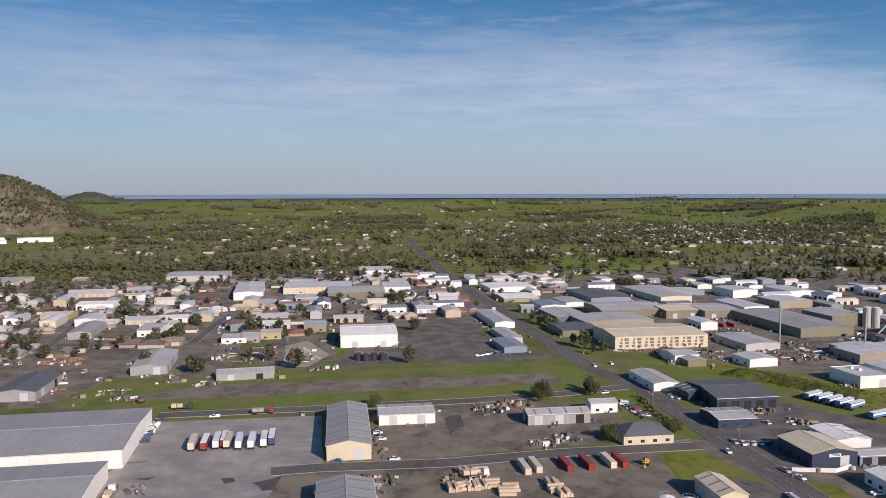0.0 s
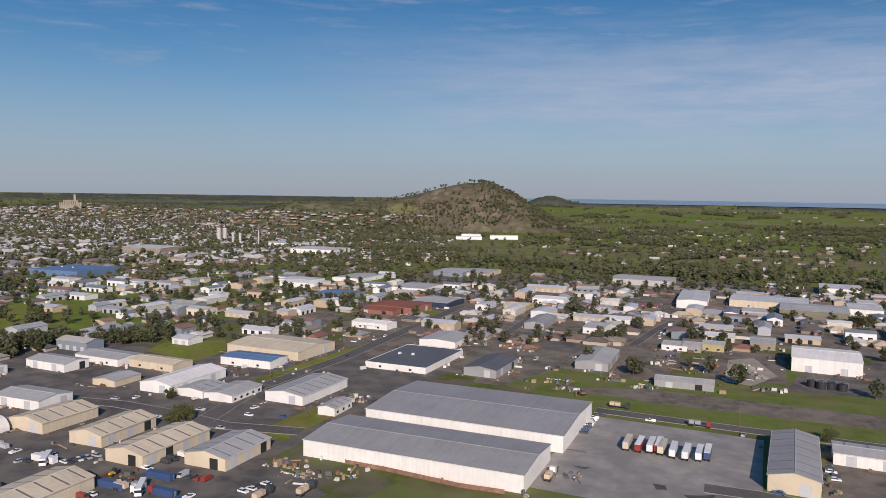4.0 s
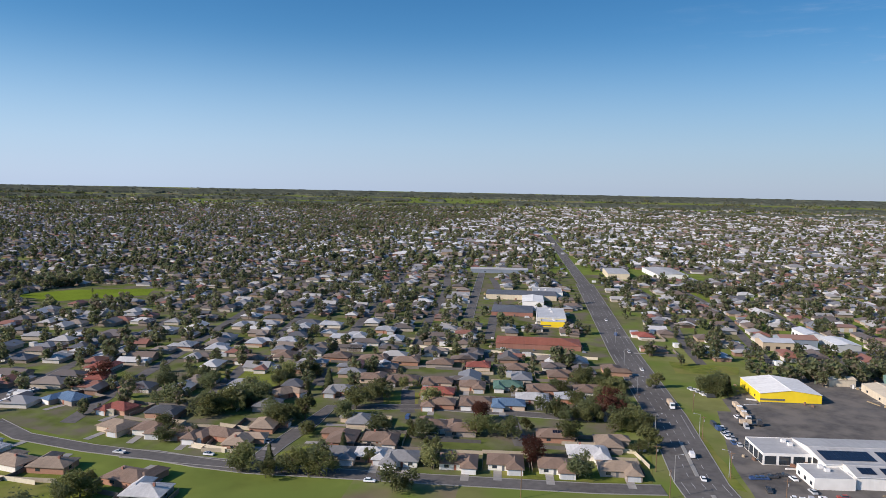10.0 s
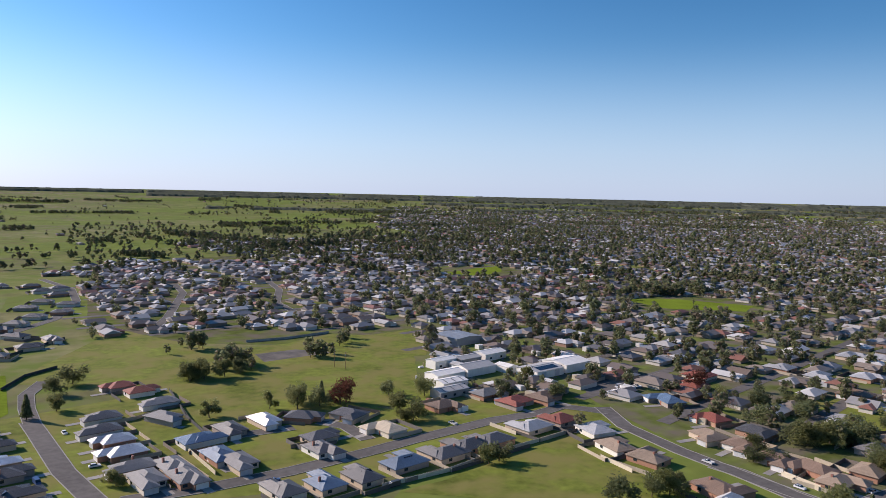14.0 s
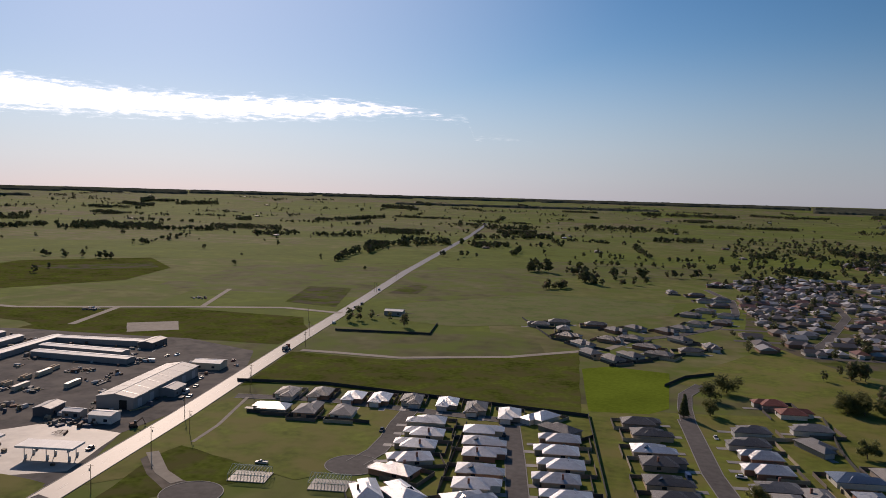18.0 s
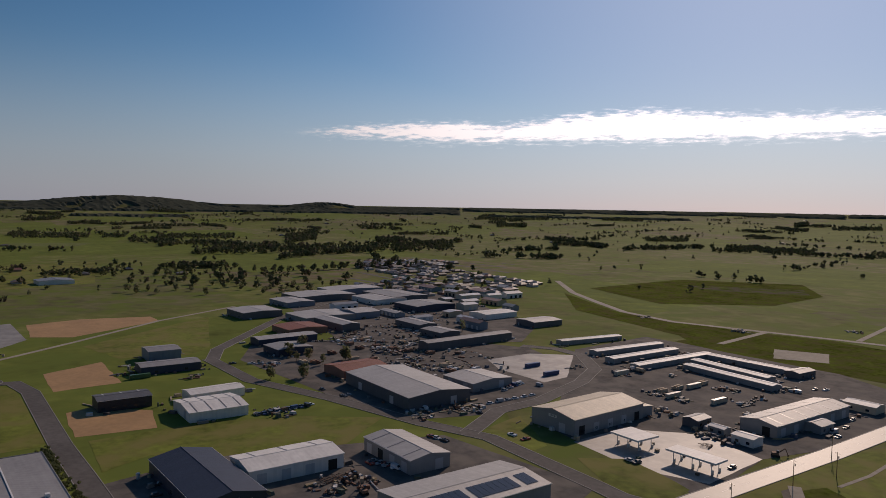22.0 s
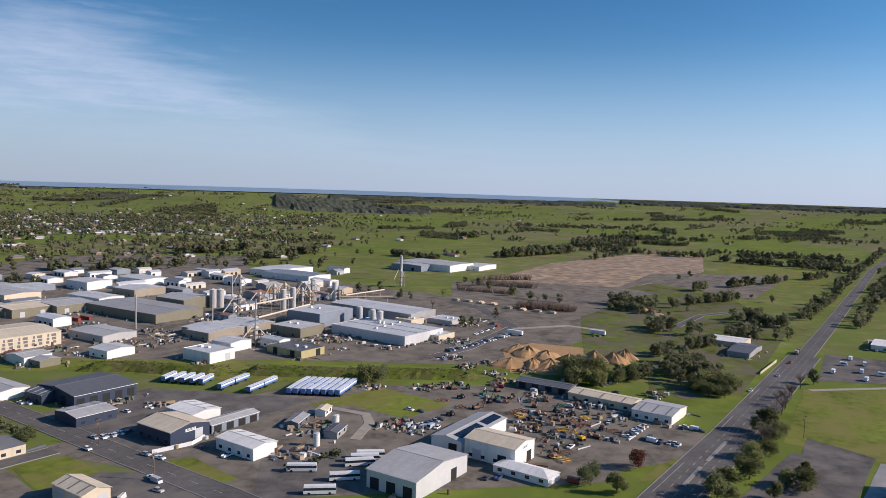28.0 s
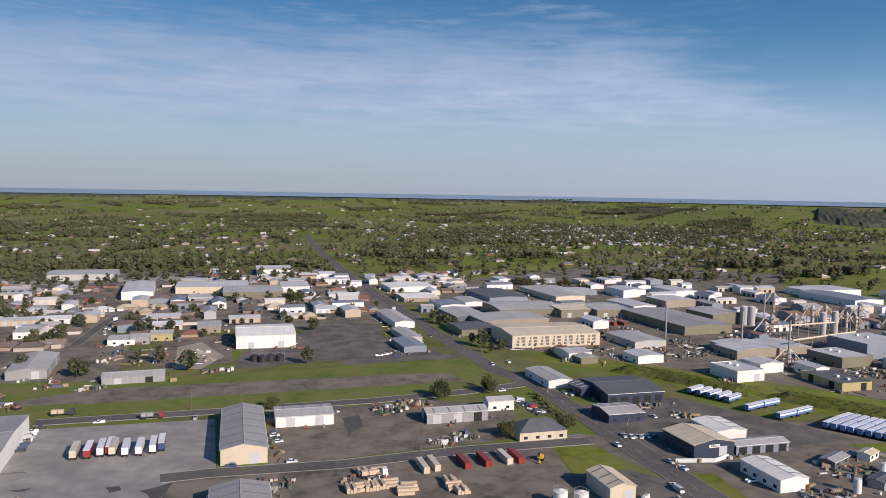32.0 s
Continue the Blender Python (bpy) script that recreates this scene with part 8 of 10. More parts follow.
def machine(x, y, colour):
    if math.hypot(x, y) > 420:
        junk(x, y, 5, 5)
        return
    v = rnd.randrange(3)

    def make():
        ob = thing("farm_machine", 0, 0, 0, "%s agricultural machine standing in the yard" % colour.replace("rust", "rusty"), "machine", "machines in the yards", z=0)
        g = Geo()
        if v == 0:      # tractor
            g.box(-0.2, 2.2, -0.45, 0.45, 0.8, 1.6, taper=0.05)
            g.box(-1.6, -0.1, -0.9, 0.9, 0.7, 1.2)
            part("chassis", g, "paint_" + colour, ob)
            g = Geo()
            g.hull([(-1.5, -0.75, 1.2), (0, -0.75, 1.2), (0, 0.75, 1.2), (-1.5, 0.75, 1.2)], [(-1.4, -0.65, 2.6), (-0.15, -0.65, 2.6), (-0.15, 0.65, 2.6), (-1.4, 0.65, 2.6)])
            part("cab", g, "glass", ob)
            for sx, rr_ in ((-1.1, 0.85), (1.6, 0.5)):
                g = Geo()
                for sy in (-1, 1):
                    g.wheel(sx, sy * 0.95, rr_, 0.4)
                g.box(sx - 0.1, sx + 0.1, -0.8, 0.8, rr_ - 0.1, rr_ + 0.1)
                part("axle", g, "tyre", ob)
        elif v == 1:    # tillage frame
            for yy in (-2, -0.7, 0.7, 2):
                g.rod((-2, yy, 0.8), (2, yy, 0.8), 0.12, n=4)
            for xx in (-2, 0, 2):
                g.rod((xx, -2.4, 0.8), (xx, 2.4, 0.8), 0.12, n=4)
            g.rod((2, 0, 0.8), (4, 0, 0.6), 0.15, n=4)
            part("frame", g, "paint_" + colour, ob)
            g = Geo()
            g.box(-2.2, -1.4, -2.4, 2.4, 0.0, 0.62, taper=0.15)
            part("roller", g, "paint_rust", ob)
        else:           # digger with arm
            g.box(-1.6, 1.4, -1.2, 1.2, 0.9, 1.9, taper=0.1)
            part("house", g, "paint_" + colour, ob)
            g = Geo()
            g.box(0.2, 1.3, -1.1, -0.1, 1.9, 3.0, taper=0.08)
            part("cab", g, "glass", ob)
            g = Geo()
            g.rod((1.2, 0.4, 1.6), (4.0, 0.4, 3.8), 0.25, 0.2, 5)
            g.rod((4.0, 0.4, 3.8), (5.2, 0.4, 1.0), 0.2, 0.15, 5)
            g.box(4.8, 5.6, 0.0, 0.8, 0.4, 1.1, taper=0.1)
            part("arm", g, "paint_" + colour, ob)
            for s in (-1, 1):
                g = Geo()
                g.box(-1.8, 1.8, s * 1.1 - 0.3, s * 1.1 + 0.3, 0, 0.85, taper=0.12)
                part("crawler_track", g, "tyre", ob)
        return ob

    place(("machine", colour, v), make, pose(x, y, 0.09, 0, 0, rnd.uniform(0, 360)))


def pipe_bridge(x0, y0, x1, y1, h):
    """A covered conveyor or pipe run on trestles."""
    ob = thing("pipe_bridge", 0, 0, 0, "pale elevated pipe run on steel trestles", "pipe", z=0)
    g = Geo()
    g.rod((x0, y0, h), (x1, y1, h + 1), 0.7, n=8)
    part("pipe", g, "wall_cream", ob)
    for i in range(5):
        t = (i + 0.5) / 5
        g = Geo()
        g.rod((x0 + (x1 - x0) * t, y0 + (y1 - y0) * t, 0), (x0 + (x1 - x0) * t, y0 + (y1 - y0) * t, h), 0.25, n=5)
        part("trestle", g, "paint_grey", ob)


def pole(x, y):
    def make():
        ob = thing("power_pole", 0, 0, 0, "weathered timber power pole with crossarm", "pole", "poles along the roads", z=0)
        g = Geo()
        g.tube(0, 0, -0.2, 11, 0.17, 0.11, n=7)
        part("shaft", g, "paint_brown", ob)
        g = Geo()
        g.box(-1.2, 1.2, -0.06, 0.06, 10.2, 10.35)
        part("crossarm", g, "paint_brown", ob)
        g = Geo()
        g.tube(0.5, 0.1, 8.2, 9.2, 0.22, n=8)
        part("transformer", g, "paint_grey", ob)
        return ob

    d, along, to = nearest_road(x, y)
    place("pole", make, pose(x, y, 0.02, 0, 0, along + 90))


def fence(colour, *pts):
    """A board fence: posts and panels."""
    ob = thing("fence", 0, 0, 0, "%s board fence with posts along the boundary" % colour, "fence", z=0.02)
    for a, b in zip(pts, pts[1:]):
        d = math.hypot(b[0] - a[0], b[1] - a[1])
        k = max(1, round(d / 9))
        for i in range(k):
            p, q = [(a[0] + (b[0] - a[0]) * t / k, a[1] + (b[1] - a[1]) * t / k) for t in (i, i + 1)]
            dx, dy = (q[0] - p[0]) * k / d, (q[1] - p[1]) * k / d
            nx, ny = -dy * 0.04, dx * 0.04
            g = Geo()
            g.hull([(p[0] - nx, p[1] - ny, 0), (q[0] - nx, q[1] - ny, 0), (q[0] + nx, q[1] + ny, 0), (p[0] + nx, p[1] + ny, 0)], [(p[0] - nx, p[1] - ny, 1.75), (q[0] - nx, q[1] - ny, 1.75), (q[0] + nx, q[1] + ny, 1.75), (p[0] + nx, p[1] + ny, 1.75)])
            g.box(p[0] - 0.08, p[0] + 0.08, p[1] - 0.08, p[1] + 0.08, 0, 1.9)
            part("fence_panel", g, "paint_" + colour, ob)


def hedge(*pts):
    """A clipped but uneven hedge of leaf clumps."""
    g = Geo()
    for a, b in zip(pts, pts[1:]):
        d = math.hypot(b[0] - a[0], b[1] - a[1])
        for i in range(int(d * 2.2)):
            t = rnd.random()
            c = (a[0] + (b[0] - a[0]) * t + rnd.gauss(0, 1.2), a[1] + (b[1] - a[1]) * t + rnd.gauss(0, 1.2), rnd.uniform(0.2, 2.2))
            s = rnd.uniform(0.5, 1.0)
            n = len(g.v)
            for ax in ((1, 0, 0), (0, 1, 0), (-1, 0, 0), (0, -1, 0), (0, 0, 0.9), (0, 0, -1)):
                g.v.append(tuple(c[j] + s * ax[j] * rnd.uniform(0.7, 1.3) for j in range(3)))
            fs = ((0, 1, 4), (1, 2, 4), (2, 3, 4), (3, 0, 4), (1, 0, 5), (2, 1, 5), (3, 2, 5), (0, 3, 5))
            g.f += [tuple(n + j for j in f) for f in fs]
            g.m += [0] * 8
    tagged(new("hedge", g.mesh("hedge", ["leaf_dark"])), "long dark green hedge along the yard edge", "hedge")



def earth_bank(*pts):
    """A long earth bund with a flat top, overgrown with rough grass and low scrub."""
    g = Geo()
    ring = []
    for a, b in zip(pts, pts[1:]):
        k = max(1, int(math.hypot(b[0] - a[0], b[1] - a[1]) / 3))
        ring += [(a[0] + (b[0] - a[0]) * i / k, a[1] + (b[1] - a[1]) * i / k) for i in range(k)]
    ring.append(pts[-1])
    prof = ((-7.5, -0.2), (-4.5, 2.6), (-2.4, 4.2), (2.4, 4.3), (4.5, 2.6), (7.5, -0.2))
    for i, p in enumerate(ring):
        a, b = ring[max(0, i - 1)], ring[min(len(ring) - 1, i + 1)]
        d = math.hypot(b[0] - a[0], b[1] - a[1])
        nx, ny = -(b[1] - a[1]) / d, (b[0] - a[0]) / d
        end = min(1.0, 0.1 + 0.3 * min(i, len(ring) - 1 - i))
        g.v += [(p[0] + nx * u + rnd.gauss(0, 0.25), p[1] + ny * u + rnd.gauss(0, 0.25), w * end + rnd.gauss(0, 0.16)) for u, w in prof]
        if i:
            n = len(g.v) - 12
            g.f += [(n + j, n + j + 6, n + j + 7, n + j + 1) for j in range(5)]
            g.m += [0] * 5
    ob = thing("earth_bank", 0, 0, 0, "long earth bank overgrown with grass and dark scrub", "bank", z=0)
    part("bank_body", g, "meadow", ob)
    g = Geo()
    for _ in range(len(ring) * 9):
        i, u = rnd.randrange(1, len(ring)), rnd.uniform(-6, 6)
        p, q = ring[i - 1], ring[i]
        d = math.hypot(q[0] - p[0], q[1] - p[1])
        t = rnd.random()
        x, y = p[0] + (q[0] - p[0]) * t - (q[1] - p[1]) / d * u, p[1] + (q[1] - p[1]) * t + (q[0] - p[0]) / d * u
        s, z = rnd.uniform(0.4, 0.95), max(0.2, 4.2 - max(0, abs(u) - 2.4) * 0.85)
        n = len(g.v)
        g.v += [(x + s * rnd.uniform(-1.3, 1.3), y + s * rnd.uniform(-1.3, 1.3), z + s * rnd.uniform(-0.3, 0.9)) for _ in range(6)]
        g.f += [(n, n + 1, n + 2), (n + 3, n + 4, n + 5), (n + 1, n + 4, n + 2)]
        g.m += [0] * 3
    tagged(part("scrub_cover", g, "leaf_dark", ob), kind="stuff")


def house_frame(x, y, rot):
    """A house under construction: studs and rafters standing bare."""
    ob = thing("house_frame", x, y, rot, "pale green timber frame of an unfinished house", "house", z=0.1)
    L, W, h = 14, 10, 2.6
    g = Geo()
    g.box(-L / 2 - 0.3, L / 2 + 0.3, -W / 2 - 0.3, W / 2 + 0.3, 0, 0.25)
    part("slab", g, "concrete", ob)
    for i in range(12):
        xx = -L / 2 + L * i / 11
        g = Geo()
        for s in (-1, 1):
            g.box(xx - 0.06, xx + 0.06, s * W / 2 - 0.06, s * W / 2 + 0.06, 0.25, h)
            g.rod((xx, s * W / 2, h), (xx, 0, h + 2.2), 0.08, n=4)
        g.box(xx - 0.05, xx + 0.05, -W / 2, W / 2, h - 0.1, h)
        part("truss", g, "frame_green", ob)
    for s in (-1, 1):
        g = Geo()
        g.box(-L / 2, L / 2, s * W / 2 - 0.08, s * W / 2 + 0.08, h - 0.15, h)
        part("top_plate", g, "frame_green", ob)


surface("frame_green", (0.45, 0.52, 0.42), 0.7, 0.0, 0.2)


CLUTTER = Geo()
chooser("junk", [(0.22, 0.11, 0.07), (0.6, 0.59, 0.56), (0.25, 0.24, 0.22), (0.07, 0.07, 0.07), (0.4, 0.32, 0.22), (0.15, 0.09, 0.06), (0.10, 0.13, 0.09), (0.30, 0.23, 0.13), (0.10, 0.12, 0.16), (0.6, 0.59, 0.56), (0.12, 0.11, 0.10)], 0.75, 0.3, 0.8)


def odd(x, y, z=0.06):
    """One small thing of the yards: crate, bin, drum, pallet load or length of steel."""
    a = radians(10) + rnd.choice((0, 1.5708)) + rnd.gauss(0, 0.25)
    c, s = math.cos(a), math.sin(a)
    put = lambda u, v, w: (x + u * c - v * s, y + u * s + v * c, z + w)
    kind = rnd.random()
    if kind < 0.16:
        CLUTTER.tube(x, y, z, z + rnd.uniform(0.9, 2.4), rnd.uniform(0.35, 1.1), n=8)
        return
    if kind < 0.36:
        l, w, h = rnd.uniform(2.0, 5.5), rnd.uniform(0.15, 0.5), rnd.uniform(0.2, 0.7)
    elif kind < 0.85:
        l, w, h = rnd.uniform(0.4, 1.1), rnd.uniform(0.35, 0.9), rnd.uniform(0.4, 1.3)
    else:
        l, w, h = rnd.uniform(1.2, 2.6), rnd.uniform(0.7, 1.1), rnd.uniform(0.8, 2.0)
    k = rnd.uniform(0.7, 1.0)
    CLUTTER.hull([put(-l, -w, 0), put(l, -w, 0), put(l, w, 0), put(-l, w, 0)], [put(-l * k, -w * k, h), put(l * k, -w * k, h), put(l * k, w * k, h * rnd.uniform(0.7, 1)), put(-l * k, w * k, h)])


def junk(x, y, radius, n):
    for _ in range(n):
        a, d = rnd.uniform(0, 6.283), radius * math.sqrt(rnd.random())
        odd(x + d * math.cos(a), y + d * math.sin(a) * 0.7)


def round_the_sheds():
    """Bins, drums, pallets and scrap that lie along the walls."""
    for x, y, rot, L, W in SHEDS:
        r = math.hypot(x, y)
        if r > 900 or L < 8:
            continue
        c, s = math.cos(radians(rot)), math.sin(radians(rot))
        for _ in range(int((L + W) / (6.5 if r < 360 else 4))):
            u, v = rnd.uniform(-L / 2 - 5, L / 2 + 5), rnd.choice((-1, 1)) * (W / 2 + rnd.uniform(1.2, 6))
            if rnd.random() < 0.4:
                u, v = rnd.choice((-1, 1)) * (L / 2 + rnd.uniform(1.2, 6)), rnd.uniform(-W / 2 - 4, W / 2 + 4)
            px, py = x + u * c - v * s, y + u * s + v * c
            if nearest_road(px, py)[0] > 2:
                odd(px, py)


def plant(x, y, h):
    """A process tower: steel frame with decks, a vessel and ducts."""
    ob = thing("process_tower", x, y, 10, "rusty cream process tower with decks, vessel and ducts", "tower", "towers of the factory")
    w = rnd.uniform(2.2, 3.6)
    for sx in (-1, 1):
        for sy in (-1, 1):
            g = Geo()
            g.box(sx * w - 0.15, sx * w + 0.15, sy * w - 0.15, sy * w + 0.15, 0, h)
            part("column", g, "paint_grey", ob)
    for i in (1, 2, 3):
        g = Geo()
        g.box(-w - 0.4, w + 0.4, -w - 0.4, w + 0.4, h * i / 3 - 0.25, h * i / 3)
        part("deck", g, "paint_rust" if i < 3 else "paint_grey", ob)
    g = Geo()
    g.tube(0.2, 0, h * 0.1, h * 1.08, w * 0.5, n=12)
    g.tube(0.2, 0, h * 1.08, h * 1.22, w * 0.5, 0.3, n=12)
    part("vessel", g, rnd.choice(("wall_cream", "wall_zinc", "paint_grey")), ob)
    for s in (-1, 1):
        g = Geo()
        g.rod((s * w * 0.8, w * 0.6, h * 1.15), (s * (w + 7), w * 0.6, h * 0.55), 0.4, n=8)
        part("duct", g, "wall_cream", ob)


def street_lamp(x, y):
    def make():
        ob = thing("street_lamp", 0, 0, 0, "tall galvanised street lamp beside the main road", "street lamp", "lamps along the main road", z=0)
        g = Geo()
        g.tube(0, 0, -0.2, 10.5, 0.13, 0.08, n=7)
        part("pole", g, "paint_grey", ob)
        g = Geo()
        g.rod((0, 0, 10.4), (2.4, 0, 10.9), 0.06, n=5)
        part("arm", g, "paint_grey", ob)
        g = Geo()
        g.box(2.2, 3.1, -0.18, 0.18, 10.8, 10.98, taper=0.04)
        part("lamp_head", g, "paint_silver", ob)
        return ob

    d, along, to = nearest_road(x, y)
    place("lamp", make, pose(x, y, 0.05, 0, 0, to))


round_the_sheds()

# ---- vehicles and yard things, by place ----
car_row(-383.4, 41.1, -343.9, 48.8, 6)
car_row(-307, 64.3, -284, 72.9, 5)
car_row(-272.3, 58.6, -272.9, 70.4, 5)
car_row(-265.8, 80.4, -265.1, 92, 4)
car_row(-282.1, 69.4, -283.5, 89.7, 7)
car_row(-278.1, 97.5, -278.3, 105.4, 3)
car_row(-283.5, 118.6, -283.9, 134.7, 6)
car_row(-286.2, 163.6, -283.9, 174.6, 4)
car_row(-436.6, 161.5, -428.1, 170.4, 5)
car_row(-436.8, 35.1, -422, 44.7, 6)
car_row(-246.8, 130.9, -248.8, 150.6, 6)
car_row(-278.3, 100.1, -277.9, 106.8, 2)
car_row(-237, 180.7, -226.8, 183.5, 4)
car_row(-220.5, 164.3, -218.5, 169.3, 2)
car_row(-282.5, 118.5, -285.2, 130.4, 4)
car_row(-255, 177.3, -255.4, 194.4, 5)
car_row(-301.1, 154.7, -300.1, 164.8, 4)
car_row(-287.8, 162.5, -286.1, 169.6, 3)
car_row(-336.2, 158, -325, 157.8, 3)
car_row(-432.7, 159.2, -429.3, 172.4, 5)
car_row(-206.7, 183.2, -205, 193.3, 4)
car_row(-132.2, 321.5, -136.9, 347.6, 7)
car_row(-179.3, 590.2, -186.8, 626.4, 4)
car_row(92.6, 383.6, 98.3, 356, 8)
car_row(128.1, 320.3, 139.5, 318.1, 4)
car_row(134.3, 286.3, 136.5, 279.8, 2)
car_row(157.5, 263.7, 163.2, 257.9, 3)
car_row(242.6, 239.6, 257.7, 239.8, 6)
car_row(240.1, 219.3, 256.2, 226, 6)
car_row(330.8, 201.9, 335.9, 196.1, 3)
car_row(308.1, 156.2, 310.1, 143.5, 4)
car_row(372.7, 340.8, 452.8, 350.5, 22)
car_row(217.4, 176.7, 220.9, 174.1, 2)
car_row(352.2, -207.8, 358.1, -238.9, 6)
car_row(380.5, -86.2, 381.6, -95.4, 4)
car_row(383, -100.8, 388, -115.6, 4)
car_row(377.9, -234.6, 385.8, -249, 5)
car_row(312.7, -151.8, 299.8, -156.9, 4)
car_row(508.2, -98, 495.8, -125.7, 6)
car_row(303.5, 165.2, 323, 167.4, 6)
car_row(333.3, 204.9, 336.4, 194.6, 4)
car_row(-294.1, -299.2, -323, -303.3, 8)
car_row(-311.3, -307.3, -334.3, -312.3, 6)
car_row(284.6, -117.9, 279.8, -120.1, 2)
car_row(-30.8, 337, -27.3, 324.2, 4)
car_row(-43.7, 297.2, -38.2, 296.6, 2)
car_row(248.3, -366.5, 233.1, -334.4, 3)
car_row(24.7, 494.4, 51.9, 517.6, 8)
car_row(-51.4, 558.9, -16.6, 518.8, 5)
car(-304.5, 52.6)
car(-272.4, 52.8)
car(-293.3, 78.2)
car(-332.9, 158.4)
car(-316.3, 157.9)
car(-303.6, 153.1)
car(-313.6, 133.4)
car(-310.3, 136)
car(-452.2, 2)
car(-474, 8.6)
car(-322.4, 27.5)
car(-296.6, 29.9)
car(-585.3, -10)
car(-524.1, 0.5)
car(-650.9, -19.5)
car(-264.6, -163.9)
car(-425.2, -224.5)
car(-336.6, -101.2)
car(-257.6, -92.1)
car(-266.3, -122.3)
car(-305.6, -137.4)
car(-303.9, 242.4)
car(-284.9, 260.8)
car(-262.7, 258.2)
car(-277.7, 250.3)
car(-272.1, 228.3)
car(-310.1, 221.7)
car(-448.9, 190.8)
car(-349.4, 237.2)
car(-356.2, 229.2)
car(-112.2, 359.3)
car(-69.5, 362.8)
car(-135.4, 353.3)
car(-19.9, 299.8)
car(-248, 540.8)
car(95.3, 464.1)
car(119.9, 307.7)
car(125.2, 262)
car(88.1, 401.4)
car(124.8, 257.2)
car(122.2, 394.2)
car(153.7, 347.8)
car(121.4, 249)
car(98.1, 251.9)
car(124.8, 391)
car(159.1, 367.6)
car(258.2, 261)
car(259.9, 254.8)
car(316.5, 181.8)
car(367.4, 208.5)
car(309.1, 203)
car(335, 153.3)
car(336.7, 145.9)
car(306.5, 150.4)
car(311, 145)
car(337.2, 153.9)
car(337.4, 148)
car(271.8, 174.7)
car(306.3, 154.1)
car(315.6, 181.8)
car(431, 157.7)
car(527.2, 168.2)
car(481.8, 160.2)
car(262.3, 91.6)
car(239.2, 151.5)
car(357.4, -169.5)
car(338.4, -192.8)
car(289.3, -112.3)
car(399.6, -141)
car(298.9, -188.7)
car(290.5, -190.8)
car(375.5, -256)
car(247.4, -216)
car(243.8, -217.4)
car(222.3, -250.5)
car(238.2, -337.9)
car(255.9, -412.7)
car(301.2, -407.4)
car(297.9, -413.3)
car(301.2, -391.3)
car(255.3, -563.6)
car(272.3, -647.3)
car(274.1, -668.9)
car(297.1, -774.2)
car(-189.6, -293.8)
car(-117.4, -283.1)
car(-91.6, -265.4)
car(-129.3, -240)
car(-255.6, -199.3)
car(-264.6, -164)
car(-285.8, -147.8)
car(-266.4, -122.7)
car(-306.1, -138)
car(-425.8, -226.1)
car(118.4, -360.2)
car(118.5, -316.3)
car(88.5, -357.7)
car(70.7, -354.2)
car(64.1, -329.9)
car(148.7, -260.8)
car(-29.4, -361.7)
car(-35.8, -312.5)
car(-67.6, -363.5)
car(-116, -282)
car(-75.9, -298.5)
car(-15.4, -304.2)
car(300.3, -30.3)
car(289.4, -28)
car(380.4, -86.4)
car(379.7, -92.2)
car(385.5, -103.5)
car(398.5, -138.4)
car(417.7, -132.1)
truck(-89.8, 364)
truck(-120.6, 262)
truck(-132.9, 372.1)
truck(12.2, 281.6)
truck(1202.4, 889.8)
truck(363.7, 236)
truck(-396.5, 22.2)
truck(-402.6, 55.2)
truck(-393.6, 56.1)
truck(-385, 57)
truck(-375.4, 57.6)
truck(-242.4, 159.6)
truck(-237.2, 163.2)
truck(-197.6, 184.4)
truck(-188, 196.6)
truck(241.9, -455.8)
truck(382.6, -338.9)
truck(564.6, 175.6)
trailer(-108.1, 315.2, "cream")
trailer(-93.8, 318.4, "cream")
trailer(-102.9, 315.8, "red")
trailer(-95.6, 319.8, "red")
trailer(-98.5, 317.9, "white")
trailer(-88.7, 317.4, "white")
trailer(-78.4, 319.9, "white")
trailer(-83.3, 317.9, "white")
trailer(-75.6, 322.7, "blue")
for i in range(5):
    trailer(196.5 + 3.1 * i, 390 - 4.6 * i, "bluewhite", 33)
for x, y in ((211.5, 355.4), (224, 361), (220, 340.4), (232.5, 345.8)):
    trailer(x, y, "bluewhite", 23.5)
for i in range(8):
    for k in (0, 1):
        trailer(234 + 2.45 * i + 11.7 * k, 325.5 - 2.85 * i + 6.8 * k, "bluewhite", 30)
trailer(456.5, 348.2, "white")
trailer(509.1, 307.2, "white")
container(32, 288.7, "cream")
container(36.6, 290.7, "cream")
container(66.8, 295.6, "cream")
container(48.9, 292, "red")
container(57.6, 293.4, "red")
container(71.6, 296.1, "red")
container(-248.8, 158.5, "blue")
container(-242.6, 174.4, "blue")
container(-228.7, 165, "blue")
container(334.9, -341.8, "cream")
container(302.3, -328, "cream")
container(322.5, -313.3, "cream")
container(381.1, -324.3, "cream")
container(-403.4, 170.8, "white")
container(-395.5, 178.9, "white")
container(-295.9, 158.9, "white")
container(218, 603, "red")
container(226.7, 603.7, "red")
container(235.4, 604.3, "red")
container(422.9, -282.1, "blue")
container(397.2, -279.6, "blue")
container(487.4, -38.2, "green")
bus(170.1, 230.5)
bus(176.7, 212.6)
bus(190.4, 220.1)
bus(195.1, 222.2)
bus(199.3, 223.6)
bus(162.1, 208.7)
bus(-237.7, 162.6)
bus(-294.6, 158.8)
caravan(520.3, 139.2)
caravan(549.5, 141.3)
caravan(573.4, 143)
caravan(561.1, 131)
caravan(535.1, 126.2)
caravan(535.9, 115.1)
caravan(513.7, 118.3)
caravan(539.9, 103.3)
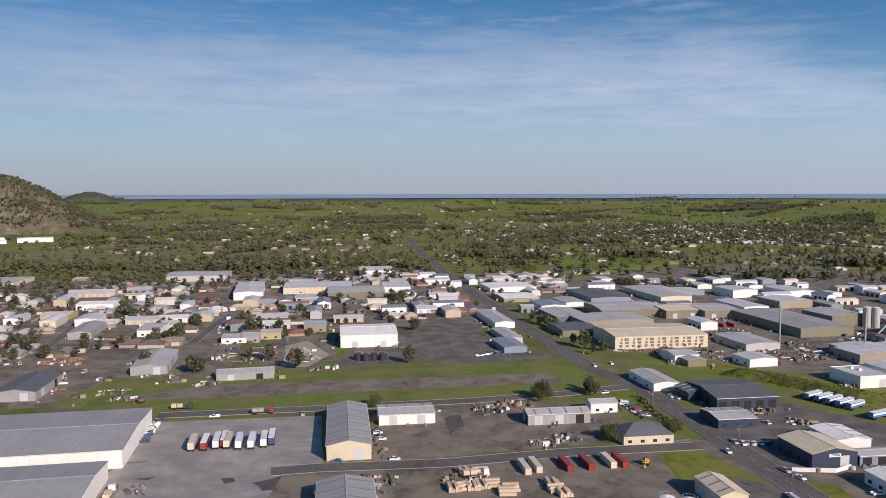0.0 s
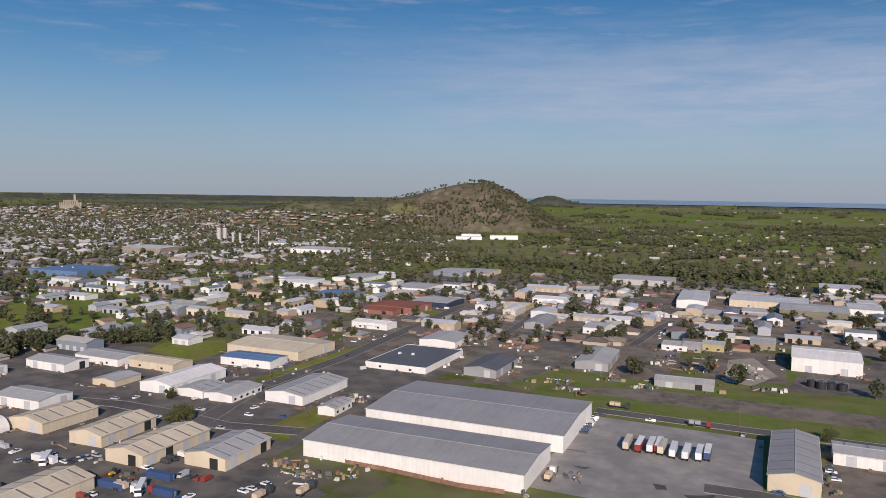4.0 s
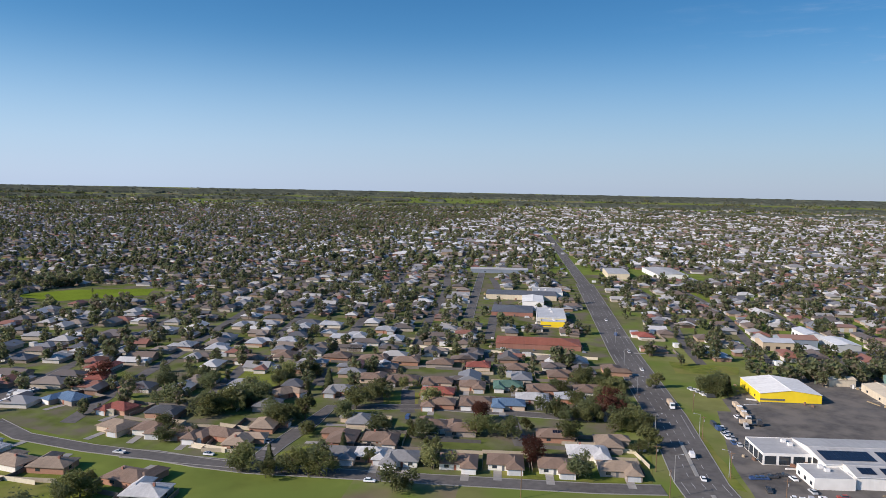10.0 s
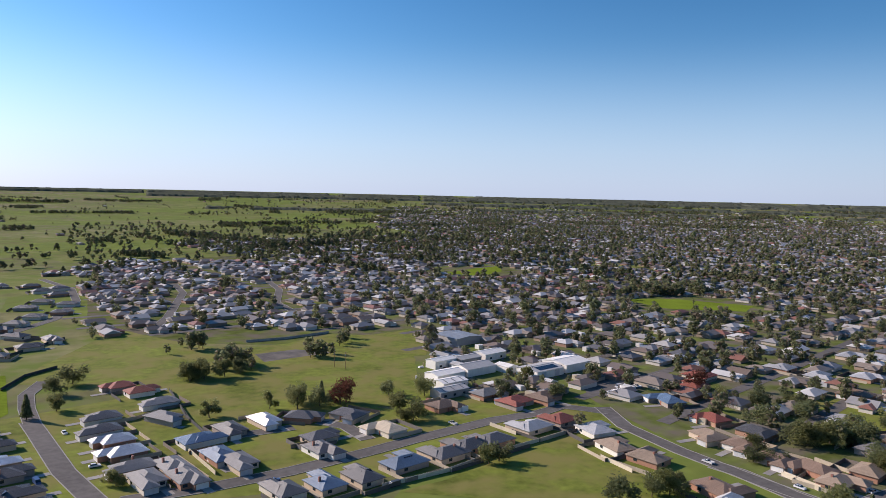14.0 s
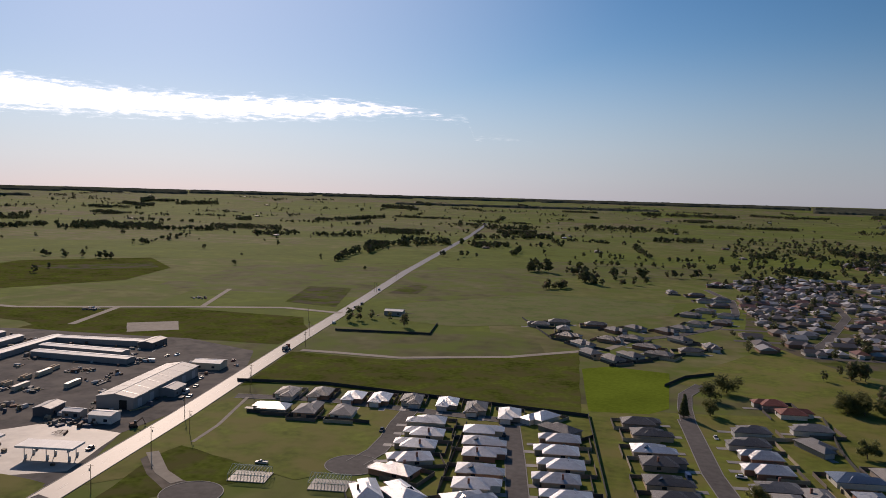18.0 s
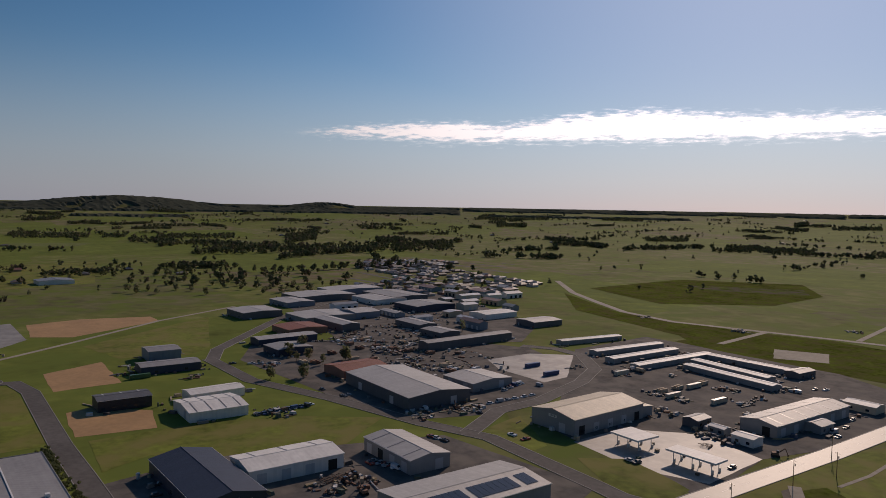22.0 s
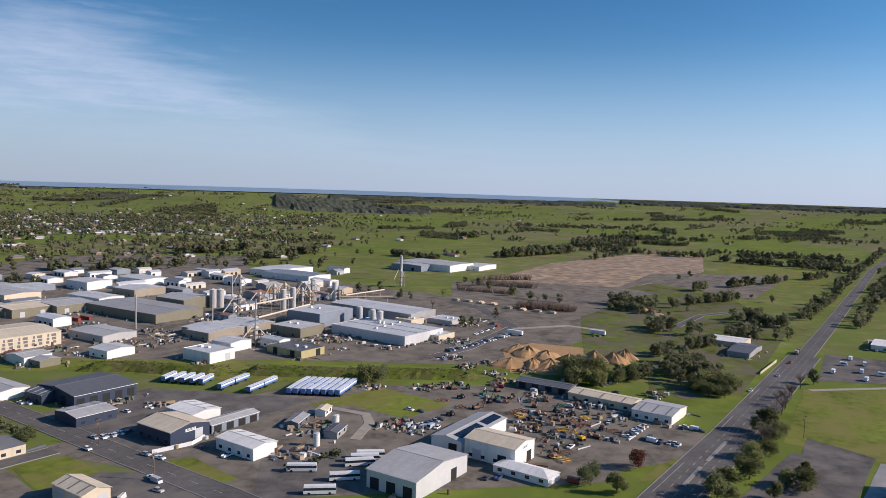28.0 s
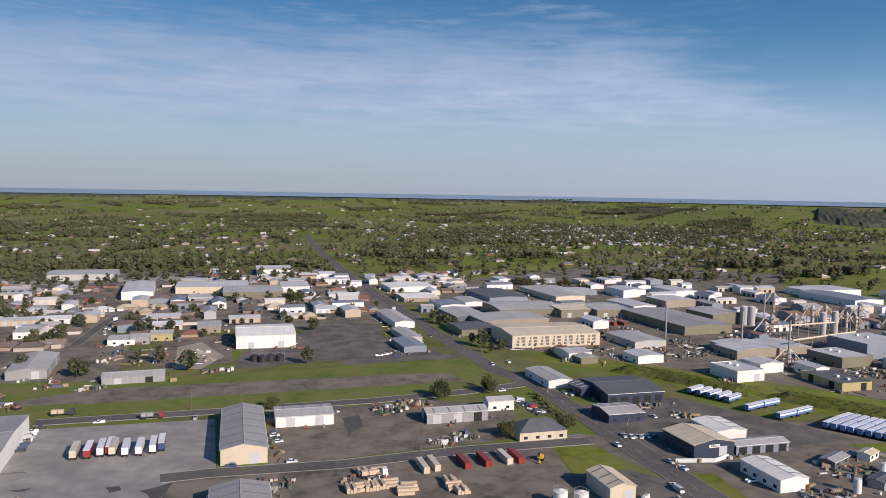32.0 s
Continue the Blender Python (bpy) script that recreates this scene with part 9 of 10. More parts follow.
caravan(544.2, 99.4)
caravan(548.6, 95.1)
caravan(553, 90.8)
caravan(557.5, 86.4)
caravan(573.5, 114.4)
caravan(581.1, 92)
caravan(562.3, 80.9)
caravan(567.5, 74.4)
caravan(574.3, 68)
tank(192, 250, 1.4, 5.5)
tank(216, 267, 1.6, 4.5)
tank(77, 250, 2.6, 5)
tank(84, 248, 2.6, 5)
tank(343.2, 599.5, 3.2, 16)
tank(348.9, 597, 3.2, 16)
tank(385.5, 553.1, 2.6, 18)
tank(399.4, 558.2, 2.6, 18)
tank(452.4, 597.5, 2.6, 18)
tank(456.1, 569.1, 2.6, 18)
tank(622.5, 650.4, 1.6, 30)
tank(290.1, 507.8, 0.6, 26)
tank(305, 472.5, 0.6, 26)
tank(247.7, 543.9, 0.6, 26)
tank(367.5, 608.5, 0.6, 26)
tank(393, 458, 2.5, 14)
tank(391.8, 440.7, 2.5, 14)
tank(391.9, 432, 2.5, 14)
tank(-55.7, 483.1, 2.8, 4)
tank(-50.6, 481, 2.8, 4)
tank(-45.9, 483.3, 2.8, 4)
tank(-39.8, 483.4, 2.8, 4)
tank(-389.7, 148, 2.6, 7)
pile(374.2, 288, "sand")
pile(382.4, 276.7, "sand")
pile(388.3, 266.7, "sand")
pile(410.6, 301, "sand")
pile(412.2, 286.9, "sand")
pile(406.9, 265.5, "sand")
pile(430.6, 260.9, "sand")
pile(436.4, 250.1, "sand")
pile(413.4, 312.7, "sand")
pile(452.7, 251.1, "sand")
pile(-98.3, 492.7, "pale")
pile(-84.7, 487.6, "pale")
pile(-95.2, 510.7, "pale")
pile(446, 658.2, "sand")
pile(458.2, 637.8, "sand")
pile(645.1, 342.5, "sand")
pile(650.5, 345.1, "dirt")
pile(644.7, 330.1, "dirt")
stack(4, 268.7, "timber")
stack(7.5, 269.4, "timber")
stack(11, 270, "timber")
stack(14.6, 271.5, "timber")
stack(18.2, 272.1, "timber")
stack(24.9, 268.2, "timber")
stack(23.2, 264.6, "timber")
stack(41.1, 273, "timber")
stack(41.7, 267.3, "timber")
stack(44, 264.2, "timber")
stack(8.6, 284.1, "timber")
stack(14.5, 284, "timber")
stack(555.7, 499.8, "timber")
stack(558.6, 485.2, "timber")
stack(561.3, 471, "timber")
stack(564, 457, "timber")
stack(557.6, 433.9, "timber")
stack(560.1, 418.5, "timber")
stack(564.2, 404.7, "timber")
stack(568.1, 391.1, "timber")
stack(-254.9, 473.1, "rust")
stack(-248, 476.8, "rust")
stack(-241.1, 480.4, "rust")
stack(-236, 484.9, "rust")
stack(335, -315.6, "timber")
stack(336.8, -330.3, "timber")
stack(339.7, -353.5, "timber")
machine(-224.7, 435.6, "yellow")
machine(-210.3, 408.9, "yellow")
machine(-196.8, 393.6, "yellow")
machine(-211.6, 404.1, "yellow")
machine(-198.4, 434.9, "yellow")
machine(-186.5, 379.1, "yellow")
machine(-203.6, 471.6, "yellow")
machine(280.6, 246.5, "rust")
machine(284.5, 240, "rust")
machine(298.6, 242.2, "rust")
machine(305.1, 237.6, "rust")
machine(292.8, 222.8, "rust")
machine(298.4, 222.6, "rust")
machine(309.9, 222, "rust")
machine(305.1, 213.7, "rust")
machine(290.6, 209.6, "rust")
machine(293.2, 200.5, "rust")
machine(301, 201.7, "rust")
machine(296.6, 194.3, "rust")
machine(302, 193.7, "rust")
machine(300, 188, "rust")
machine(305.3, 187.3, "rust")
machine(288.7, 186.6, "rust")
machine(289.7, 179.1, "rust")
machine(291.6, 174.2, "rust")
machine(278.4, 198.1, "rust")
machine(279.6, 190.5, "rust")
machine(272.8, 229.6, "rust")
machine(266.6, 241, "rust")
machine(303.7, 177.9, "rust")
machine(305.4, 172.8, "rust")
machine(311.3, 209.1, "rust")
machine(312.1, 200.7, "rust")
machine(323.1, 224.7, "rust")
machine(328.2, 238.3, "rust")
machine(313.9, 239.8, "rust")
machine(318.7, 253.9, "rust")
machine(275.6, 206.8, "rust")
machine(282.2, 205.4, "rust")
machine(270.5, 188, "rust")
machine(262.5, 176.1, "rust")
machine(264.4, 171.6, "rust")
machine(255.6, 173, "rust")
machine(275, 175, "rust")
machine(293.3, 258.1, "rust")
machine(282.3, 261.1, "rust")
machine(303.5, 273, "rust")
machine(256.2, 172.5, "yellow")
machine(255.7, 167.3, "yellow")
machine(284, 177.2, "yellow")
machine(290.9, 216.7, "yellow")
machine(286.5, 202.1, "yellow")
machine(288.2, 190.5, "yellow")
machine(312.2, 193, "yellow")
machine(310.6, 268.4, "green")
machine(306.1, 253.7, "green")
machine(304.5, 242.1, "green")
machine(321, 213.7, "green")
machine(316.5, 229.4, "green")
machine(237.1, 246.4, "red")
machine(243.3, 249.2, "red")
machine(241.6, 243.6, "red")
machine(505.2, 304.7, "red")
machine(326.5, 257.7, "red")
machine(81.8, 294.4, "yellow")
machine(-259.9, 165.9, "yellow")
machine(-376.3, 160.9, "yellow")
machine(-237.3, 447.1, "rust")
machine(-226, 441.9, "rust")
machine(-254.2, 472.7, "rust")
machine(-243.8, 470.1, "rust")
machine(-235.9, 471.9, "rust")
machine(-184.3, 400.1, "rust")
machine(-173.6, 392.4, "rust")
machine(-165, 388.8, "rust")
machine(-158.4, 384, "rust")
machine(-198.8, 430.4, "yellow")
machine(-161.1, 423.9, "yellow")
machine(-151.7, 487.2, "yellow")
machine(-146.7, 484, "yellow")
machine(20.1, 362.5, "green")
machine(27.7, 365.5, "green")
machine(472.9, -196.9, "rust")
machine(457.4, -201, "rust")
machine(452.5, -209.7, "rust")
machine(442.6, -215.8, "rust")
machine(440.2, -231.1, "rust")
machine(489.1, -192.6, "rust")
machine(530.6, -200.2, "rust")
machine(537.9, -218.1, "rust")
machine(516.2, -227.2, "rust")
machine(501.7, -238.7, "rust")
machine(569.9, -190.2, "rust")
machine(586.8, -211.9, "rust")
machine(573.6, -200.8, "rust")
machine(566.2, -179.9, "rust")
machine(562, -240.9, "rust")
machine(277.4, -90, "rust")
machine(279.3, -95.4, "rust")
machine(272.1, -95.8, "rust")
machine(276.5, -100.7, "rust")
machine(265.4, -87.3, "rust")
machine(259.5, -98.6, "rust")
machine(349.7, -185.5, "rust")
machine(407.8, -305.7, "blue")
machine(409.9, -313.7, "blue")
machine(321.8, -359.4, "rust")
machine(297.5, -349.6, "rust")
machine(297.8, -357.1, "rust")
machine(282, -325.3, "rust")
machine(362.3, -351.4, "rust")
machine(371, -370.5, "rust")
machine(373.9, -388.6, "rust")
machine(225.5, -280.8, "rust")
machine(248.1, -262.4, "rust")
machine(33.4, 502.1, "rust")
machine(17.5, 377.4, "rust")
machine(35.8, 372.4, "rust")
machine(166.7, 479.8, "rust")
machine(182.7, 479.6, "rust")
machine(130.8, 520.2, "rust")
machine(153.3, 478.9, "rust")
machine(226.5, 495.9, "rust")
machine(230.7, 479.5, "rust")
machine(229, 415.6, "rust")
machine(515.6, -36.1, "rust")
machine(501.9, -27.9, "rust")
machine(526.9, -31.5, "rust")
machine(477.4, -67.3, "rust")
machine(480.4, -72.5, "rust")
pole(125, 259.7)
pole(126.2, 311.9)
pole(105.1, 367.4)
pole(95.2, 420)
pole(88.5, 463.2)
pole(73.6, 591.4)
pole(33.6, 309.1)
pole(189.7, -213.9)
pole(197.5, -256.8)
pole(196.5, -281.8)
pole(216.6, -368.2)
pole(249.7, -506.7)
pole(234.1, -469.2)
pole(292.8, -755.9)
pole(319.9, -900.8)
pole(-259.3, -35.3)
pole(-301, 40.3)
pole(-346.6, 33.7)
pole(-377.2, 5.6)
pole(-390, 32.8)
pole(-275.1, 16.6)
pole(-300.5, 12.4)
pole(-277, 55.8)
pole(365.4, 108.2)
pole(299.1, 113)
pole(269.3, 68.4)
pole(279, -563.9)
pole(297, -761.2)
pole(315.2, -880.4)
pole(208.7, -353.2)
pole(212.5, -300.7)
pole(-74.1, 377.4)
pole(-51.3, 382)
pole(-185.5, -424.8)
pole(-189.2, -416.7)
fence("cream", (-125, -240.8), (-154.1, -242.2), (-185.7, -250.1), (-209.3, -253.7), (-228.8, -256.7))
fence("cream", (-203.7, -283.1), (-206.4, -266.4))
fence("cream", (-219.6, -225), (-219.1, -206.6))
fence("cream", (-271.7, -175.4), (-270.4, -159.2))
fence("dark", (226.8, -370), (177.6, -381.9), (111.9, -378.5), (30.2, -373.4))
fence("dark", (190.7, -319.7), (158, -321.3), (127.8, -324.2))
fence("dark", (84.4, -340.8), (73.6, -256.1))
fence("dark", (47.7, -348), (37.8, -262.9))
fence("dark", (30.5, -376.8), (13.8, -271.9))
fence("dark", (-84.2, -412.1), (-81.5, -353.1))
fence("dark", (-6.9, -451.7), (-19.1, -478.7), (-37, -494.4))
fence("dark", (27.5, -493.2), (-10.2, -536.9), (-48.9, -586.6))
fence("dark", (114.9, -657), (76.3, -570.4), (30.4, -540.4))
fence("dark", (-84.6, -408.7), (-81.2, -361.5), (-83.4, -323.2))
fence("grey", (-159.4, -521.2), (-187, -520.1), (-225.8, -528.8))
fence("cream", (-70.7, -321), (-74.4, -282.2))
fence("cream", (-270.2, -175.5), (-268.7, -159))
fence("cream", (-491.1, -151.8), (-493.7, -19.2))
fence("cream", (-318.3, -11.6), (-318.7, 3.9), (-302.6, 10.1))
fence("grey", (-515.9, 179.9), (-503, 214.6))
fence("white", (136.9, 286.1), (153.7, 285), (162, 289.6))
fence("rust", (-195.6, 227.4), (-178.3, 230.4), (-144.6, 233.4), (-127.5, 237.7))
fence("cream", (478.3, 169.7), (524.3, 175.9))
fence("dark", (240.7, -533.9), (167.5, -547.8), (175.7, -595.9))
earth_bank((170, 446), (191, 428), (209, 404), (229, 382))
earth_bank((236, 380), (260, 354), (283, 330), (310, 305), (334, 281))
hedge((361.3, 10.9), (285.7, -4.3))
hedge((163.1, 233.2), (188.9, 235.3), (198.6, 237.4))
hedge((-364, 4.9), (-319.4, 12.9))
hedge((104.7, 392.1), (106.5, 341.2))
tank(-1322.5, 1108.8, 5, 28)
tank(-1319.9, 1122.9, 5, 28)
tank(-1258.5, 1093, 3, 22)
tank(-1228.2, 1085.5, 3, 22)
tank(-1121.5, 1038.6, 1.5, 34)
tank(384, 423.9, 1.2, 9)
tank(383.7, 419.1, 1.2, 9)
tank(405.6, 459.7, 1.2, 9)
tank(403.5, 452.5, 1.2, 9)
tank(401.4, 445.4, 1.2, 9)
pipe_bridge(437.6, 537.8, 474.2, 506, 9)
pipe_bridge(457.3, 553.8, 509.5, 556.5, 7)
pipe_bridge(335, 528.2, 383.4, 536.4, 12)
pipe_bridge(314.6, 483.6, 379.9, 507.1, 10)
machine(332.5, 423, "rust")
machine(332.4, 410.1, "rust")
machine(341.4, 411.8, "rust")
machine(344.1, 399.6, "rust")
machine(344.9, 388.6, "rust")
machine(347.4, 377.1, "rust")
machine(350.1, 371.6, "rust")
machine(320.3, 391.9, "rust")
machine(333.8, 431.3, "rust")
machine(259.9, 489.8, "rust")
machine(228.2, 499.2, "rust")
machine(247.7, 502.2, "rust")
machine(227.1, 478, "rust")
machine(265.4, 482.7, "rust")
machine(299, 491, "rust")
machine(298.9, 466.9, "rust")
machine(328.9, 452.3, "rust")
machine(124.2, 509.7, "rust")
machine(136.4, 511.1, "rust")
machine(179.9, 519.4, "grey")
machine(180.9, 487.6, "grey")
machine(205.7, 487.3, "grey")
machine(261.5, 520.5, "grey")
car(36.5, 543.9)
car(41.2, 531.1)
car(66.1, 559.8)
car(44.4, 505)
car(36.1, 494)
car(31.6, 668.6)
car(22.1, 572.1)
car(70.4, 630)
car(107.3, 471)
car(-326.9, 380.8)
car(-355.8, 422.6)
car(-348.4, 437.7)
car(-350.1, 453.2)
car(-148.9, 512)
car(-146.2, 517.2)
car(-154, 585.2)
car(-219.3, 449.6)
car(-244.7, 558.8)
stack(543.1, -192.8, "rust")
stack(525.2, -194.9, "rust")
stack(527.4, -208.9, "rust")
stack(513.7, -216.5, "rust")
stack(502.2, -224.7, "rust")
stack(488.9, -236.1, "rust")
stack(429.9, -223.3, "rust")
stack(418.4, -227.2, "rust")
stack(409, -228, "rust")
stack(515.2, -170.2, "rust")
stack(488.7, -149.6, "rust")
stack(558.8, -212.2, "timber")
stack(533.8, -234.3, "timber")
stack(447.5, -226.2, "timber")
stack(491.9, -142.9, "timber")
stack(490.3, -177.7, "timber")
car_row(435.3, -214, 429.8, -239.6, 8)
car_row(559.6, -185.2, 556.1, -202, 5)
car_row(521.5, -233.4, 524.6, -251.1, 4)
car_row(-175.1, 577.6, -179.8, 609.3, 4)
car_row(-469.7, 418.5, -429.9, 423, 6)
car_row(-210.3, 569.7, -226.1, 649, 5)
grove(386.1, 240.6, 10, 12, 11, 15)
grove(443, 197.8, 12, 14, 11, 16)
grove(414.9, 173.2, 8, 8, 9, 12)
grove(693.1, 254, 9, 14, 11, 14, 6)
for x, y in ((397, 129), (381, 126), (412, 132), (354, 120), (341, 118), (432, 136), (460, 140)):
    bare(x, y)
grove(590, 225, 14, 14, 10, 14, 6)
tree(272, 142, 8, 7)
grove(573.4, 286.7, 14, 12, 7, 10)
grove(677.3, 376.2, 16, 14, 6, 9)
grove(-131.7, -457.1, 7, 9, 9, 12)
grove(-100.3, -437.1, 5, 4, 8, 10)
grove(-334.1, -189.7, 7, 7, 8, 11)
grove(-435.1, 47.1, 10, 6, 9, 12)
grove(369.1, 232, 8, 7, 9, 13)
house_frame(145.4, -246.8, 10)
house_frame(113.6, -249.5, 10)
plant(420, 600, 14)
plant(408, 556, 15)
plant(447, 606, 12)
plant(424, 566, 11)
plant(345, 560, 13)
for x, y, r, n in ((300, 470, 28, 90), (335, 425, 22, 70), (230, 500, 30, 70), (210, 575, 30, 60), (330, 540, 25, 60), (260, 640, 30, 50), (400, 360, 16, 40), (470, 400, 20, 40), (180, 250, 12, 30), (205, 268, 14, 50), (300, 190, 40, 120), (560, -240, 60, 160), (460, -230, 60, 140), (640, -300, 60, 100), (-330, 300, 60, 90), (-400, 420, 60, 80), (-120, 500, 40, 80)):
    junk(x, y, r, n)
plant(405.7, 656.5, 17)
plant(392.3, 577.7, 17)
plant(433.6, 575.3, 17)
plant(580.1, 606.4, 17)
plant(379.6, 581.4, 11)
plant(434.9, 621.5, 11)
plant(459.8, 567.1, 11)
plant(284.9, 441.1, 11)
plant(327.7, 540.1, 11)
street_lamp(-350.4, 32.7)
street_lamp(-291.6, 19)
street_lamp(-344.1, 13.2)
street_lamp(-412.2, 5.5)
street_lamp(-303.1, 40)
street_lamp(-482.9, -2.2)
street_lamp(-554.4, -9.5)
grove(-383.4, -9.7, 8, 6, 6, 10)
grove(-429.2, -28.1, 8, 6, 6, 10)
grove(-351.6, 2, 8, 6, 6, 10)
grove(-361.5, -18.2, 8, 6, 6, 10)
grove(-472.9, -37, 8, 6, 6, 10)
grove(-360.9, -31.7, 8, 6, 6, 10)
grove(-416.9, -5.9, 8, 6, 6, 10)
junk(356.6, 429.7, 9, 26)
junk(362.9, 412.7, 9, 26)
junk(370.1, 397.7, 9, 26)
junk(360.7, 326.4, 9, 26)
junk(350.5, 302, 9, 26)
junk(371.6, 300.1, 9, 26)
junk(308.2, 279.2, 9, 26)
junk(236.3, 248.8, 9, 26)
junk(235.4, 238, 9, 26)
junk(369, 272.5, 9, 26)
junk(322.1, 232.8, 9, 26)
junk(335.6, 264.2, 9, 26)
junk(295.2, 285.8, 9, 26)
junk(271.3, 305.4, 9, 26)
junk(275.2, 452.1, 9, 26)
junk(252.7, 528.4, 9, 26)
junk(313.6, 464.2, 9, 26)
junk(152.7, 510.7, 9, 22)
junk(182.8, 503.1, 9, 22)
junk(22.5, 370.1, 9, 22)
junk(36.2, 380.5, 9, 22)
junk(45.5, 320.6, 9, 22)
junk(-24.7, 277.7, 9, 22)
junk(-85.5, 550.1, 9, 22)
junk(-53.8, 574, 9, 22)
junk(274, -102.1, 10, 24)
junk(272.4, -88.1, 10, 24)
junk(551, -192.1, 10, 24)
junk(556.4, -211.7, 10, 24)
junk(502, -212.4, 10, 24)
junk(512.4, -205.9, 10, 24)
junk(476.9, -217.9, 10, 24)
junk(446.5, -214.3, 10, 24)
junk(519.2, -135.8, 10, 24)
junk(740.2, -427.1, 10, 24)
junk(703.8, -397.2, 10, 24)
junk(496.4, -117.5, 10, 24)
junk(721.7, -275.3, 10, 24)
junk(348.7, -183.8, 10, 24)
junk(350.7, -193.3, 10, 24)
junk(346, -161.5, 10, 24)
junk(379.3, -97.7, 10, 24)
junk(318.4, -312.5, 9, 18)
junk(323.2, -355.3, 9, 18)
junk(333.3, -308.6, 9, 18)
junk(298.7, -338.7, 9, 18)
junk(297.6, -286.9, 9, 18)
junk(327.3, -385, 9, 18)
junk(261.2, -275.1, 9, 18)
junk(251.4, -277.9, 9, 18)
junk(383.3, -324.9, 9, 18)
junk(307.8, -391, 9, 18)
junk(430.8, -635.3, 9, 18)
junk(473.8, -538.2, 9, 18)
junk(573, -513.1, 9, 18)
junk(-182.1, 405.3, 9, 16)
junk(-171.5, 390.7, 9, 16)
junk(-157.7, 430, 9, 16)
junk(-137.3, 422.7, 9, 16)
junk(-145.1, 497.5, 9, 16)
junk(-248.9, 479.4, 9, 16)
junk(-75.1, 459.4, 9, 16)
junk(-116.6, 269.3, 9, 16)
junk(-227.8, 761.6, 9, 16)
junk(-275.1, 474.6, 9, 16)
junk(-31.8, 311.6, 9, 16)
junk(-90.7, 483.8, 9, 16)
junk(23, 371.1, 9, 18)
junk(36.5, 376.7, 9, 18)
junk(7.9, 278.5, 9, 18)
junk(154.9, 365.3, 9, 18)
junk(170, 349.1, 9, 18)
junk(183.5, 533.7, 9, 18)
junk(209.3, 493, 9, 18)
junk(245.3, 481.7, 9, 18)
junk(302.1, 545.5, 9, 18)
junk(52.3, 324.4, 9, 18)
junk(-255.3, 163, 9, 16)
junk(-201.8, 209.5, 9, 16)
junk(-214.9, 212, 9, 16)
junk(-257.5, 303.2, 9, 16)
junk(-247.4, 305.7, 9, 16)
junk(-200, 205.6, 9, 16)
junk(-311.3, 280.1, 9, 16)
junk(-315.2, 465.6, 9, 16)
junk(-470.3, 263.1, 9, 16)
junk(-187.8, 217.2, 9, 16)
junk(349.7, 279.8, 9, 20)
junk(332.3, 236.2, 9, 20)
junk(333.5, 209.3, 9, 20)
junk(333.8, 183.4, 9, 20)
junk(297.7, 215.7, 9, 20)
junk(379, 190.2, 9, 20)
junk(303.9, 244.4, 9, 20)
junk(377.6, 225.1, 9, 20)
car_row(-261.7, 62.1, -260.7, 70.1, 3)
car_row(-257.5, 74.1, -257.9, 87, 5)
car_row(-263.9, 82.4, -260.2, 99.9, 7)
car_row(-303.7, 49.9, -310.4, 61.1, 3)
car_row(-286.1, 60.3, -282.9, 75.6, 6)
car_row(-369.5, 40.9, -346.5, 46.6, 5)
car_row(-397, 52, -371.3, 55.5, 4)
car_row(-292.5, 52.8, -307.1, 57.4, 2)
car_row(93.2, 380.3, 99.4, 359.5, 6)
car_row(130.8, 318, 142, 319.4, 4)
car_row(238.6, 241.5, 247.1, 231.9, 5)
car_row(426.4, 366.8, 474.3, 379.7, 6)
car_row(381.3, -85.8, 386.9, -113.8, 8)
car_row(356.9, -169.9, 363.7, -187.3, 4)
car_row(291.6, -113.8, 280.2, -120.3, 4)
car_row(374, -230.5, 384.8, -247.5, 4)

# ---- woods, belts and scrub ----
wood(-699, 1079, -429, 1028, 45, 11)
wood(-417, 999, -191, 1081, 40, 12)
wood(-978, 1108, -809, 1230, 40, 9)
wood(-762, 1567, -567, 1547, 40, 10)
wood(-378, 1465, -324, 1450, 35, 13)
wood(-364, 1688, -296, 1669, 30, 11)
wood(-244, 2755, -67, 2892, 60, 11)
wood(-19, 2213, 45, 2235, 40, 11)
wood(62, 1239, 171, 1191, 40, 11)
wood(186, 1868, 314, 1912, 40, 10)
wood(231, 1617, 375, 1628, 35, 10)
wood(410, 3039, 704, 3280, 60, 11)
wood(1029, 4221, 1364, 4373, 90, 12)
wood(-842, 2406, -720, 2521, 60, 11)
wood(-1258, 3018, -1107, 3164, 70, 11)
wood(-584, 1936, -479, 1886, 30, 11)
wood(-381, 1317, -311, 1452, 35, 12)
wood(-354, 1843, -289, 1947, 40, 12)
wood(-23, 2151, 39, 2105, 40, 14)
wood(23, 1239, 110, 1298, 35, 11)
wood(140, 1659, 299, 1800, 40, 11)
wood(216, 1502, 406, 1621, 35, 10)
wood(442, 1822, 601, 1918, 40, 11)
wood(788, 2130, 1101, 2027, 40, 11)
wood(551, 1073, 677, 1071, 45, 14)
wood(591, 934, 779, 999, 40, 13)
wood(1154, 3198, 1351, 3224, 80, 11)
wood(201, 876, 280, 843, 12, 8)
wood(-323, 2412, -181, 2647, 60, 11)
wood(301, 3052, 522, 3013, 80, 12)
wood(1158, 2818, 1495, 3008, 60, 11)
wood(61, 1096, 128, 1115, 20, 9)
wood(-98, 1088, -34, 1046, 20, 9)
wood(-962, 1137, -716, 1167, 60, 10)
wood(-1150, 1379, -1016, 1437, 60, 9)
wood(-795, 525, -787, 562, 30, 11)
